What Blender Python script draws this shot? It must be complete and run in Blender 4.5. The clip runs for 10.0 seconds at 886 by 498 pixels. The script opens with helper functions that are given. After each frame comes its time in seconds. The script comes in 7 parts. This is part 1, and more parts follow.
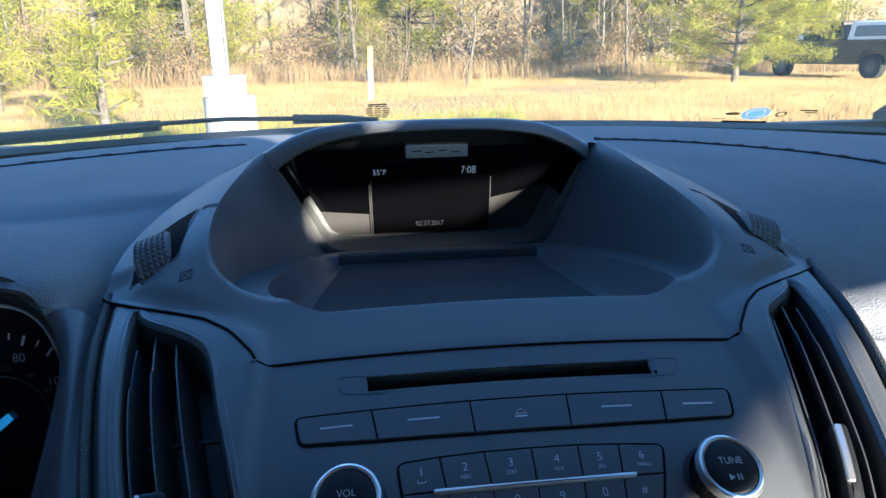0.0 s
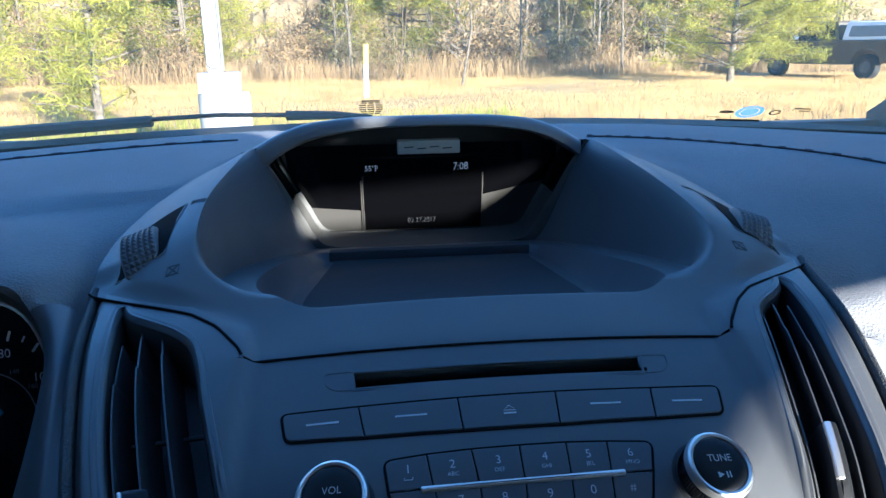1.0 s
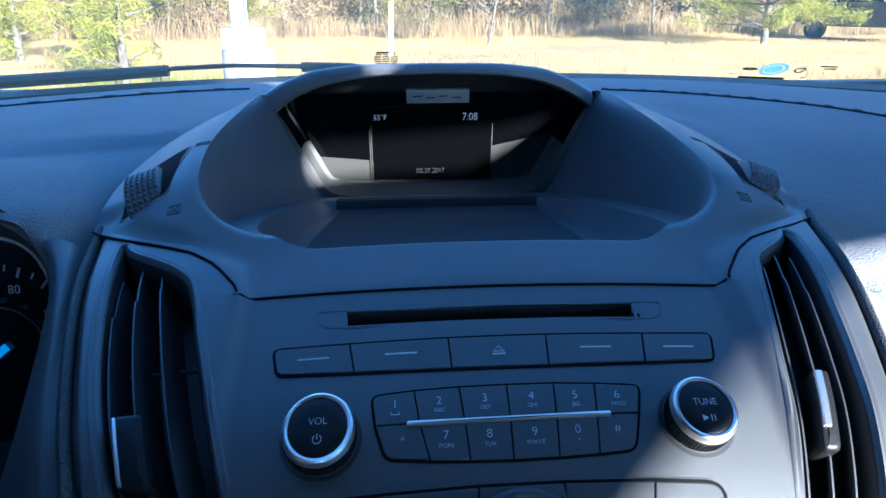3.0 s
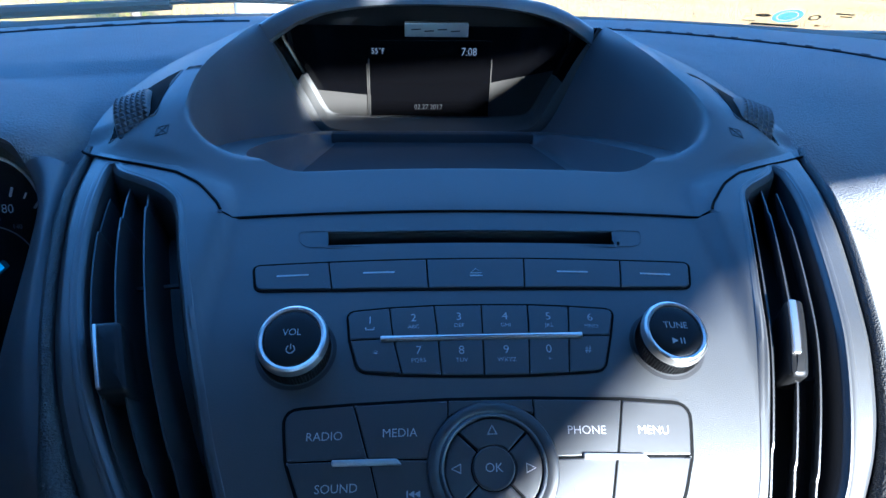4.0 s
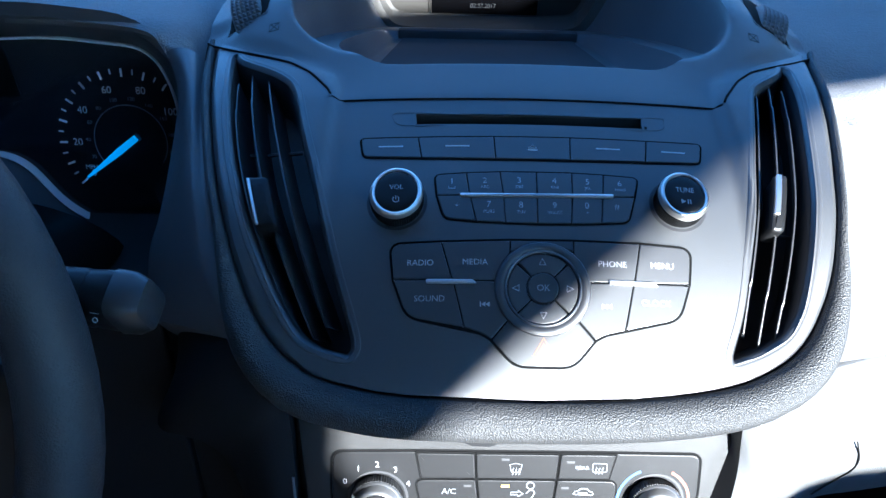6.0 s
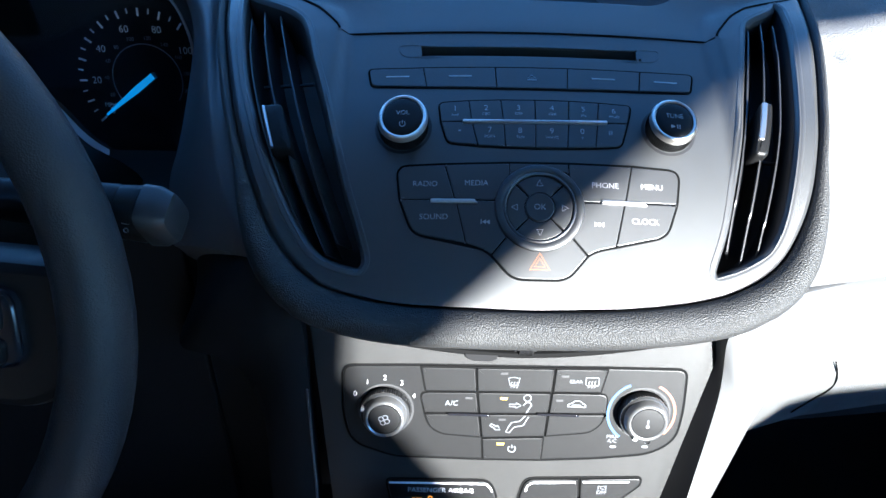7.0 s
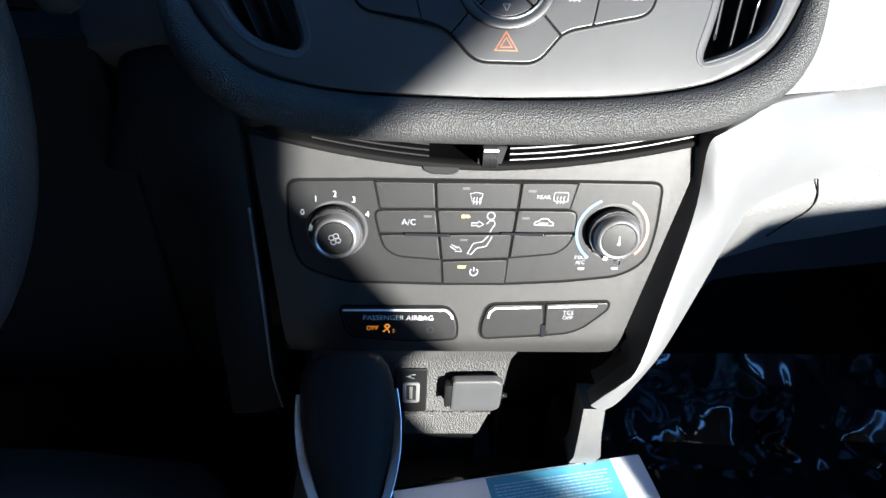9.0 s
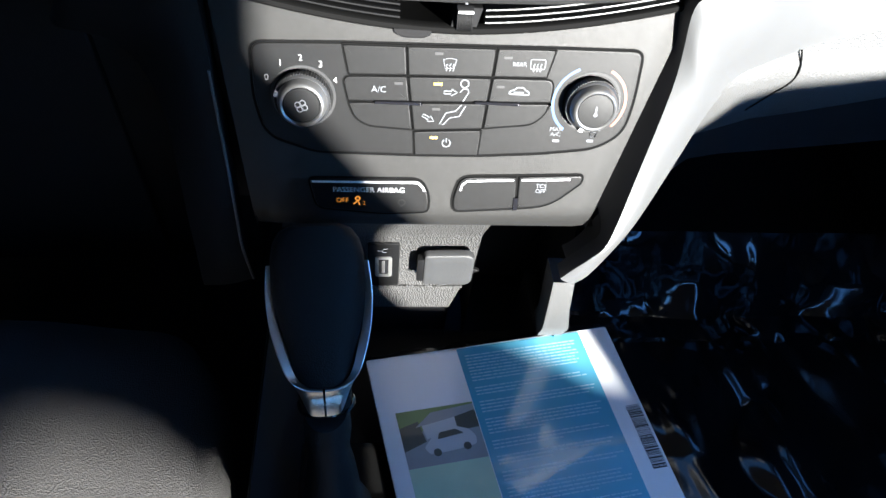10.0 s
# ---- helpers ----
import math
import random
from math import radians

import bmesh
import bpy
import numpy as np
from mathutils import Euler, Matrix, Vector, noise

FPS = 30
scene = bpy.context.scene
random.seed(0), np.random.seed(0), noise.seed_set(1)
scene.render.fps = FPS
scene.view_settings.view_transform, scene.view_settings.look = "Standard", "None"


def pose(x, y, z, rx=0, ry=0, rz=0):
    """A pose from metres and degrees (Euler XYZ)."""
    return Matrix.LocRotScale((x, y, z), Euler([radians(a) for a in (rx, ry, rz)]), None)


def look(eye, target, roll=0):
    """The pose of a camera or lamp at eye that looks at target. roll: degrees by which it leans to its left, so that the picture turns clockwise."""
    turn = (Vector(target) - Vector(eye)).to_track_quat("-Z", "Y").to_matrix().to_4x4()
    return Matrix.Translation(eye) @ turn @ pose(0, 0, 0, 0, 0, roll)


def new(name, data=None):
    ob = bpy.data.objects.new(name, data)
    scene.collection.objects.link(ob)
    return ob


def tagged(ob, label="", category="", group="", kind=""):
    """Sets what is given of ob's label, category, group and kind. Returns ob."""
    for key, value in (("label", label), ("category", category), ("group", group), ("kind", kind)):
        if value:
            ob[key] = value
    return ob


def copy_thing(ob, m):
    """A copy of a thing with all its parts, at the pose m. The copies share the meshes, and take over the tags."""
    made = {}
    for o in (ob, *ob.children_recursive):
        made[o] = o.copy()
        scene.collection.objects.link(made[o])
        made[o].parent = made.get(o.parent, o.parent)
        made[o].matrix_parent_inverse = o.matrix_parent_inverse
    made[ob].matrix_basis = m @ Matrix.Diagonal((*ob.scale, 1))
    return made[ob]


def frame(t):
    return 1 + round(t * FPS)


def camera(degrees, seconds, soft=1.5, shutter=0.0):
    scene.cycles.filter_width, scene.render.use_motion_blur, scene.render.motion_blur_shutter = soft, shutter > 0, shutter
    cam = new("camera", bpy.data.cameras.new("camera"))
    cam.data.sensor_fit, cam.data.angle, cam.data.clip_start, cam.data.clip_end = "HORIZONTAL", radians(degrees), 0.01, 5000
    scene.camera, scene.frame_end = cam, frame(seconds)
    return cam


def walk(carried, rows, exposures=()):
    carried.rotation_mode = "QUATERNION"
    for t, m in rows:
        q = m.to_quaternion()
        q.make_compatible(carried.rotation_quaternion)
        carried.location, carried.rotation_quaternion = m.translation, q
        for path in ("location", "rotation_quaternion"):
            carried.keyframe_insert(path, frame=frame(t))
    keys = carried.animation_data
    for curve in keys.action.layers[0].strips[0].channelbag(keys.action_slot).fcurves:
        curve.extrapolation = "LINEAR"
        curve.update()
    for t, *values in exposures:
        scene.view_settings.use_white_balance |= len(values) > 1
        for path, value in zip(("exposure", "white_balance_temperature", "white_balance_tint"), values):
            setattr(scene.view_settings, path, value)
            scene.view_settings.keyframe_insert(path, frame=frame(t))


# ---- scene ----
cam = camera(64.2, 10.0)
PATH = [
    (0, (-0.053, 0.223, 1.185), (0.119, 2.138, 0.635), -1.2),
    (0.5, (-0.051, 0.224, 1.184), (0.134, 2.14, 0.64), -0.9),
    (1, (-0.05, 0.225, 1.183), (0.135, 2.138, 0.628), -0.9),
    (1.5, (-0.053, 0.227, 1.181), (0.134, 2.135, 0.611), -0.7),
    (2, (-0.054, 0.227, 1.18), (0.13, 2.128, 0.59), -0.4),
    (3.5, (-0.029, 0.219, 1.169), (0.061, 2.086, 0.458), -0.1),
    (4, (-0.026, 0.215, 1.163), (0.062, 2.054, 0.383), 0.9),
    (4.5, (-0.028, 0.197, 1.162), (0.069, 2.005, 0.312), 2.4),
    (5, (-0.026, 0.192, 1.163), (0.076, 1.979, 0.271), 1.6),
    (5.5, (-0.039, 0.17, 1.18), (0.005, 1.932, 0.233), -0.7),
    (5.7, (-0.046, 0.154, 1.19), (-0.021, 1.873, 0.168), 0.3),
    (6.8, (-0.05, 0.098, 1.183), (-0.037, 1.792, 0.12), 2.3),
    (7, (-0.047, 0.098, 1.183), (-0.047, 1.751, 0.057), 1.3),
    (7.5, (-0.045, 0.088, 1.154), (-0.039, 1.715, -0.009), -0.7),
    (8, (-0.041, 0.093, 1.132), (-0.003, 1.663, -0.107), 0.3),
    (8.5, (-0.04, 0.097, 1.122), (0.031, 1.629, -0.161), 1.7),
    (9, (-0.041, 0.099, 1.119), (0.064, 1.572, -0.229), 3.5),
    (9.5, (-0.043, 0.103, 1.115), (0.122, 1.468, -0.337), 6.2),
    (10, (-0.038, 0.1, 1.11), (0.139, 1.325, -0.461), 7.0),
]
walk(cam, [(t, look(eye, target, roll)) for t, eye, target, roll in PATH],
     exposures=[(0, 3.57, 5050, 10), (0.5, 3.57, 4900, 10), (1.0, 3.62, 4740, 10), (1.5, 3.62, 4620, 10), (3.5, 3.90, 4400, 10), (5.5, 4.09, 4480, 10), (7, 3.82, 4750, 10), (8, 3.50, 5000, 10), (9, 3.34, 4980, 10), (10, 3.32, 4950, 10)])

# ---- world, sun, exposure ----
SUN = Vector((0.442, -0.868, 0.225)).normalized()      # towards the sun: behind the car, on its right
world = bpy.data.worlds.new("sky")
scene.world = world
world.use_nodes = True
wn = world.node_tree
sky = wn.nodes.new("ShaderNodeTexSky")
sky.sky_type, sky.sun_disc = "NISHITA", False
sky.sun_elevation = math.asin(SUN.z)
sky.sun_rotation = math.atan2(SUN.x, SUN.y)
sky.air_density, sky.dust_density, sky.ozone_density = 1.0, 0.0, 4.0
wn.links.new(sky.outputs[0], wn.nodes["Background"].inputs[0])
wn.nodes["Background"].inputs[1].default_value = 0.095
lamp = bpy.data.lights.new("sun", "SUN")
lamp.energy, lamp.angle, lamp.color = 5.0, radians(0.53), (1.0, 0.82, 0.57)
sun = new("sun", lamp)
sun.matrix_world = look(SUN * 50, (0, 0, 0))


# ---- materials ----
def mat(name, base, rough=0.5, metal=0.0, grain=0.0, scale=400.0, bump=0.0, kind="noise", spec=0.5, stain=0.15, coat=0.0, emit=None, power=0.0):
    """A surface with fine relief, a slow drift of tone and a slight change from piece to piece."""
    m = bpy.data.materials.new(name)
    m.use_nodes = True
    t = m.node_tree
    b = t.nodes["Principled BSDF"]
    b.inputs["Roughness"].default_value, b.inputs["Metallic"].default_value = rough, metal
    b.inputs["Specular IOR Level"].default_value = spec
    b.inputs["Coat Weight"].default_value = coat
    where = t.nodes.new("ShaderNodeTexCoord")
    slow = t.nodes.new("ShaderNodeTexNoise")
    slow.inputs["Scale"].default_value, slow.inputs["Detail"].default_value = 9.0, 5.0
    t.links.new(where.outputs["Object"], slow.inputs["Vector"])
    ramp = t.nodes.new("ShaderNodeMapRange")
    ramp.inputs[1].default_value, ramp.inputs[2].default_value = 0.3, 0.7
    ramp.inputs[3].default_value, ramp.inputs[4].default_value = 1 - stain, 1 + stain
    t.links.new(slow.outputs["Fac"], ramp.inputs[0])
    tone = t.nodes.new("ShaderNodeMixRGB")
    tone.blend_type, tone.inputs[0].default_value = "MULTIPLY", 1.0
    tone.inputs[1].default_value = (*base, 1)
    t.links.new(ramp.outputs[0], tone.inputs[2])
    t.links.new(tone.outputs[0], b.inputs["Base Color"])
    if bump:
        fine = t.nodes.new("ShaderNodeTexVoronoi" if kind == "cells" else "ShaderNodeTexNoise")
        fine.inputs["Scale"].default_value = scale
        if kind == "cells":
            fine.feature = "F1"
            fine.inputs["Randomness"].default_value = 1.0
        else:
            fine.inputs["Detail"].default_value = 3.0
        t.links.new(where.outputs["Object"], fine.inputs["Vector"])
        rise = t.nodes.new("ShaderNodeBump")
        rise.inputs["Strength"].default_value, rise.inputs["Distance"].default_value = bump, 0.0006
        t.links.new(fine.outputs["Distance" if kind == "cells" else "Fac"], rise.inputs["Height"])
        t.links.new(rise.outputs[0], b.inputs["Normal"])
        if grain:
            worn = t.nodes.new("ShaderNodeMapRange")
            worn.inputs[3].default_value, worn.inputs[4].default_value = rough - grain, rough + grain
            t.links.new(fine.outputs["Distance" if kind == "cells" else "Fac"], worn.inputs[0])
            t.links.new(worn.outputs[0], b.inputs["Roughness"])
    if emit:
        b.inputs["Emission Color"].default_value, b.inputs["Emission Strength"].default_value = (*emit, 1), power
    return m


M_PAD = mat("grained_dash_vinyl", (0.105, 0.105, 0.107), 0.62, grain=0.1, scale=800, bump=0.75, kind="cells")
M_GLOVE = mat("black_grained_vinyl", (0.050, 0.050, 0.050), 0.55, grain=0.1, scale=1000, bump=0.5, kind="cells")
M_LEATHER = mat("coarse_leather_vinyl", (0.023, 0.023, 0.023), 0.54, grain=0.10, scale=1250, bump=0.8, kind="cells", spec=0.3)
M_HIDE = mat("smooth_black_leather", (0.012, 0.012, 0.0125), 0.52, grain=0.08, scale=1100, bump=0.3, kind="cells", spec=0.10)
M_FACE = mat("satin_charcoal_plastic", (0.027, 0.0275, 0.0285), 0.43, spec=0.7, grain=0.05, scale=2600, bump=0.22)
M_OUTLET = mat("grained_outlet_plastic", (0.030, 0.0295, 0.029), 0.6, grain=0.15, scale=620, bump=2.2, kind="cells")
M_CLIM = mat("matt_black_panel_plastic", (0.0150, 0.0147, 0.0142), 0.44, grain=0.05, scale=2600, bump=0.25, spec=0.25)
M_RIM = mat("wheel_rim_leather", (0.020, 0.020, 0.0215), 0.5, grain=0.08, scale=1100, bump=0.3, kind="cells", spec=0.3)
M_BEZEL = mat("satin_bezel_plastic", (0.029, 0.0295, 0.031), 0.42, grain=0.05, scale=2600, bump=0.18, spec=0.7)
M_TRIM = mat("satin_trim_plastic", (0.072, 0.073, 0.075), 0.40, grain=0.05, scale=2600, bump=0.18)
M_POST = mat("grained_post_plastic", (0.060, 0.060, 0.060), 0.55, grain=0.15, scale=1100, bump=1.0, kind="cells")
M_VISOR = mat("satin_visor_plastic", (0.085, 0.087, 0.092), 0.34, grain=0.05, scale=2600, bump=0.12)
M_BOWL = mat("moulded_tray_plastic", (0.040, 0.041, 0.044), 0.50, grain=0.08, scale=1900, bump=0.35)
M_SHOULDER = mat("moulded_hood_plastic", (0.056, 0.057, 0.060), 0.46, grain=0.07, scale=1900, bump=0.3)
M_MAT = mat("rubber_tray_mat", (0.022, 0.022, 0.024), 0.75, grain=0.1, scale=1500, bump=0.3)
M_LINE = mat("bright_line_paint", (0.62, 0.63, 0.64), 0.35, stain=0.03)
M_KEY = mat("satin_key_plastic", (0.019, 0.0193, 0.0205), 0.44, grain=0.05, scale=3000, bump=0.14, stain=0.08, spec=0.7)
M_RUBBER = mat("ribbed_rubber", (0.038, 0.038, 0.040), 0.5, scale=2000, bump=0.3)
M_BUTTON = mat("button_plastic", (0.0050, 0.0050, 0.0052), 0.42, grain=0.04, scale=3000, bump=0.12, stain=0.08, spec=0.20)
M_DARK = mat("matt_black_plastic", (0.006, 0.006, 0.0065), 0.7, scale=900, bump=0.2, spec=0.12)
M_BLACK = mat("gap_black_plastic", (0.008, 0.008, 0.009), 0.60, scale=900, bump=0.2)
M_GLOSS = mat("gloss_black_plastic", (0.008, 0.008, 0.010), 0.12, scale=900, bump=0.0, stain=0.05)
M_SLAT = mat("vent_slat_plastic", (0.019, 0.0195, 0.021), 0.36, scale=2400, bump=0.2)
M_CHROME = mat("satin_chrome", (0.68, 0.64, 0.59), 0.32, metal=1.0, scale=800, bump=0.04, stain=0.05)
M_KNOB = mat("dark_satin_metal", (0.34, 0.34, 0.345), 0.33, metal=0.9, scale=2500, bump=0.05, stain=0.06)
M_SILVER = mat("silver_paint", (0.42, 0.42, 0.41), 0.34, metal=0.75, scale=2500, bump=0.06, stain=0.06)
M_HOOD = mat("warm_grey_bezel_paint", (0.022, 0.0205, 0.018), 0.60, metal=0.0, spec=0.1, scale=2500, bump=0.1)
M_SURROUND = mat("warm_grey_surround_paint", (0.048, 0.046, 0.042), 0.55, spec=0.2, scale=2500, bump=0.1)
M_INK = mat("white_print", (0.32, 0.323, 0.328), 0.5, scale=900, stain=0.05)
M_GREYINK = mat("grey_print", (0.16, 0.17, 0.19), 0.5, scale=900, stain=0.05)
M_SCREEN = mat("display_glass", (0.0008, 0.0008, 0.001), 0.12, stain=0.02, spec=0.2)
M_LIT = mat("lit_display_characters", (0.06, 0.06, 0.06), 0.5, emit=(0.85, 0.92, 1.0), power=0.020)
M_DIM = mat("dim_display_characters", (0.012, 0.012, 0.012), 0.5, emit=(0.85, 0.92, 1.0), power=0.0025)
M_AMBER = mat("amber_lamp", (0.5, 0.16, 0.02), 0.4, emit=(1.0, 0.32, 0.02), power=0.09)
M_YELLOW = mat("yellow_lamp", (0.8, 0.55, 0.05), 0.4, emit=(1.0, 0.72, 0.03), power=0.07)
M_RED = mat("red_print", (0.22, 0.075, 0.03), 0.45, stain=0.05)
M_BLUE = mat("blue_print", (0.02, 0.075, 0.22), 0.45, stain=0.05)
M_ORANGE = mat("orange_print", (0.20, 0.055, 0.018), 0.45, stain=0.05)
M_NEEDLE = mat("pale_blue_needle", (0.10, 0.42, 0.75), 0.4, emit=(0.10, 0.50, 0.95), power=0.03)
M_CARPET = mat("black_carpet", (0.028, 0.028, 0.029), 0.95, scale=700, bump=1.0)
M_SEAT = mat("charcoal_woven_cloth", (0.044, 0.042, 0.041), 0.92, grain=0.05, scale=1100, bump=0.9, kind="cells")
M_JOINT = mat("joint_black", (0.003, 0.003, 0.003), 0.85, scale=900, spec=0.08)
M_WRAP = mat("black_plastic_film", (0.006, 0.006, 0.007), 0.13, scale=60, bump=0.0, stain=0.1, spec=0.8)
M_LINER = mat("headliner_cloth", (0.20, 0.20, 0.195), 0.95, scale=900, bump=0.5)
M_SHELL = mat("door_card_plastic", (0.045, 0.045, 0.047), 0.6, scale=900, bump=0.4)


# ---- shape helpers ----
def thing(name, label, category, group="", at=(0, 0, 0), kind=""):
    return tagged(pose_at(new(name), at), label, category, group, kind)


def pose_at(ob, at):
    ob.location = at
    return ob


def part(name, bm, material, parent=None, label="", smooth=True):
    """Links a bmesh as one mesh object; its places are in the world."""
    me = bpy.data.meshes.new(name)
    bmesh.ops.recalc_face_normals(bm, faces=bm.faces)
    bm.to_mesh(me)
    bm.free()
    return mesh_part(name, me, material, parent, label, smooth)


def mesh_part(name, me, material, parent=None, label="", smooth=True):
    me.materials.append(material)
    if smooth:
        me.shade_smooth()
        me.set_sharp_from_angle(angle=radians(38))
    ob = new(name, me)
    if parent:
        up, off = parent, Vector((0, 0, 0))
        while up:
            off, up = off + up.location, up.parent
        ob.parent = parent
        ob.location = -off
    if label:
        tagged(ob, label)
    return ob


def grid_bm(rows, close_u=False, close_v=False):
    """A sheet of quads through rows of points."""
    bm = bmesh.new()
    v = [[bm.verts.new(p) for p in row] for row in rows]
    n, m = len(v), len(v[0])
    for i in range(n if close_v else n - 1):
        for j in range(m if close_u else m - 1):
            q = (v[i][j], v[i][(j + 1) % m], v[(i + 1) % n][(j + 1) % m], v[(i + 1) % n][j])
            try:
                bm.faces.new(q)
            except ValueError:
                pass
    return bm


def loft(rows, cap=True):
    """A closed tube through rings of points, capped at both ends."""
    bm = grid_bm(rows, close_u=True)
    bm.verts.ensure_lookup_table()
    m = len(rows[0])
    if cap:
        bm.faces.new(bm.verts[:m])
        bm.faces.new(bm.verts[-m:])
    return bm


def tube(points, radius, n=8, closed=False, flat=1.0):
    """A round bar along points; radius may be a list."""
    pts = [Vector(p) for p in points]
    rows = []
    last = None
    for i, p in enumerate(pts):
        a = pts[(i - 1) % len(pts)] if closed or i else p
        b = pts[(i + 1) % len(pts)] if closed or i < len(pts) - 1 else p
        d = (b - a).normalized()
        side = (last - d * last.dot(d)) if last else d.orthogonal()
        side.normalize()
        last = side
        up = d.cross(side)
        r = radius[i] if isinstance(radius, (list, tuple)) else radius
        rows.append([p + r * (math.cos(k * math.tau / n) * side + flat * math.sin(k * math.tau / n) * up) for k in range(n)])
    if closed:
        return grid_bm(rows, close_u=True, close_v=True)
    return loft(rows)


def box_bm(lo, hi, bevel=0.0, seg=2):
    bm = bmesh.new()
    c = [(a + b) / 2 for a, b in zip(lo, hi)]
    d = [b - a for a, b in zip(lo, hi)]
    bmesh.ops.create_cube(bm, size=1, matrix=Matrix.Translation(c) @ Matrix.Diagonal((*d, 1)))
    if bevel:
        bmesh.ops.bevel(bm, geom=bm.edges[:], offset=bevel, segments=seg, profile=0.6, affect="EDGES")
    return bm


def rounded(poly, r, n=5):
    """The outline with its corners rounded; r: one radius or one for each corner."""
    out = []
    k = len(poly)
    for i in range(k):
        p, a, b = Vector(poly[i]), Vector(poly[i - 1]), Vector(poly[(i + 1) % k])
        ri = r[i] if isinstance(r, (list, tuple)) else r
        da, db = (a - p), (b - p)
        cut = min(ri, da.length * 0.48, db.length * 0.48)
        if cut < 1e-6:
            out.append(tuple(p))
            continue
        s, e = p + da.normalized() * cut, p + db.normalized() * cut
        for j in range(n + 1):
            u = j / n
            out.append(tuple((1 - u) ** 2 * s + 2 * u * (1 - u) * p + u * u * e))
    return out


def inset(poly, d):
    """The outline moved inwards by d."""
    k = len(poly)
    area = sum(poly[i - 1][0] * poly[i][1] - poly[i][0] * poly[i - 1][1] for i in range(k))
    sgn = 1 if area > 0 else -1
    out = []
    for i in range(k):
        a, p, b = Vector(poly[i - 1]), Vector(poly[i]), Vector(poly[(i + 1) % k])
        t = Vector((b - a))
        if t.length < 1e-9:
            out.append(tuple(p))
            continue
        t.normalize()
        out.append((p.x - sgn * t.y * d, p.y + sgn * t.x * d))
    if d > 0:      # corners tighter than the offset close up to a point
        for _ in range(4):
            for i in range(k):
                j = (i + 1) % k
                ex, ey = poly[j][0] - poly[i][0], poly[j][1] - poly[i][1]
                fx, fy = out[j][0] - out[i][0], out[j][1] - out[i][1]
                if ex * fx + ey * fy < 0:
                    m = ((out[i][0] + out[j][0]) / 2, (out[i][1] + out[j][1]) / 2)
                    out[i] = out[j] = m
    return out


def dense(poly, step=3.0):
    """An outline with points added along its long sides."""
    out = []
    for i in range(len(poly)):
        a, b = poly[i], poly[(i + 1) % len(poly)]
        n = max(1, int(math.hypot(b[0] - a[0], b[1] - a[1]) / step))
        out += [(a[0] + (b[0] - a[0]) * k / n, a[1] + (b[1] - a[1]) * k / n) for k in range(n)]
    return out


def prism(poly, surf, h0, h1, bevel=0.4, crown=0.0):
    """A raised piece with softened edges over an outline (millimetres) on a surface."""
    if max(p[1] for p in poly) - min(p[1] for p in poly) > 5:
        poly = dense(poly)
    rings = [(poly, h0), (poly, h1 - bevel), (inset(poly, bevel * 0.35), h1 - bevel * 0.3), (inset(poly, bevel), h1), (inset(poly, bevel + min(0.25, bevel * 0.6)), h1)]
    if crown:
        mx, ms = sum(p[0] for p in poly) / len(poly), sum(p[1] for p in poly) / len(poly)
        rings.append(([(x + (mx - x) * 0.25, s + (ms - s) * 0.25) for x, s in inset(poly, bevel)], h1 + crown))
    bm = grid_bm([[surf(x, s, h) for x, s in ring] for ring, h in rings], close_u=True)
    bm.verts.ensure_lookup_table()
    last = bm.verts[-len(poly):]
    ring, h = rings[-1]
    if max(max(p[a] for p in ring) - min(p[a] for p in ring) for a in (0, 1)) < 7:
        bm.faces.new(last)
        return bm
    flat = bmesh.new()                                   # a broad cap is cut into cells that follow the surface
    flat.faces.new([flat.verts.new((x, s, 0)) for x, s in ring])
    for a, way in ((0, Vector((1, 0, 0))), (1, Vector((0, 1, 0)))):
        lo, hi = min(p[a] for p in ring), max(p[a] for p in ring)
        n = max(1, round((hi - lo) / 4))
        for k in range(1, n):
            bmesh.ops.bisect_plane(flat, geom=flat.verts[:] + flat.edges[:] + flat.faces[:], plane_co=way * (lo + (hi - lo) * k / n), plane_no=way, dist=0.35)
    cap = {v: bm.verts.new(surf(v.co.x, v.co.y, h)) for v in flat.verts}
    for f in flat.faces:
        bm.faces.new([cap[v] for v in f.verts])
    flat.free()
    bmesh.ops.remove_doubles(bm, verts=last + list(cap.values()), dist=3e-6)
    return bm


def beside(line, d):
    """An open line moved sideways by d."""
    out = []
    for i in range(len(line)):
        p, q = Vector(line[max(i - 1, 0)]), Vector(line[min(i + 1, len(line) - 1)])
        t = (q - p).normalized()
        out.append((line[i][0] - t.y * d, line[i][1] + t.x * d))
    return out


def band(poly, surf, width, h0, h1, closed=True):
    """A flat raised line of a given width along an outline on a surface."""
    side = inset if closed else beside
    a, b = side(poly, -width / 2), side(poly, width / 2)
    rows = [[surf(*p, h0) for p in a], [surf(*p, h1) for p in a], [surf(*p, h1) for p in b], [surf(*p, h0) for p in b]]
    return grid_bm(rows, close_u=closed)


def disc(cx, cs, r, n=40, squash=1.0):
    return [(cx + r * math.cos(k * math.tau / n), cs + r * squash * math.sin(k * math.tau / n)) for k in range(n)]


def turned(surf, cx, cs, prof, n=48, tilt=(0.0, 0.0)):
    """A turned part standing on a surface: prof is (radius, height) in millimetres."""
    return grid_bm([[surf(cx + r * math.cos(k * math.tau / n) + tilt[0] * h, cs + r * math.sin(k * math.tau / n) + tilt[1] * h, h) for k in range(n)] for r, h in prof], close_u=True)


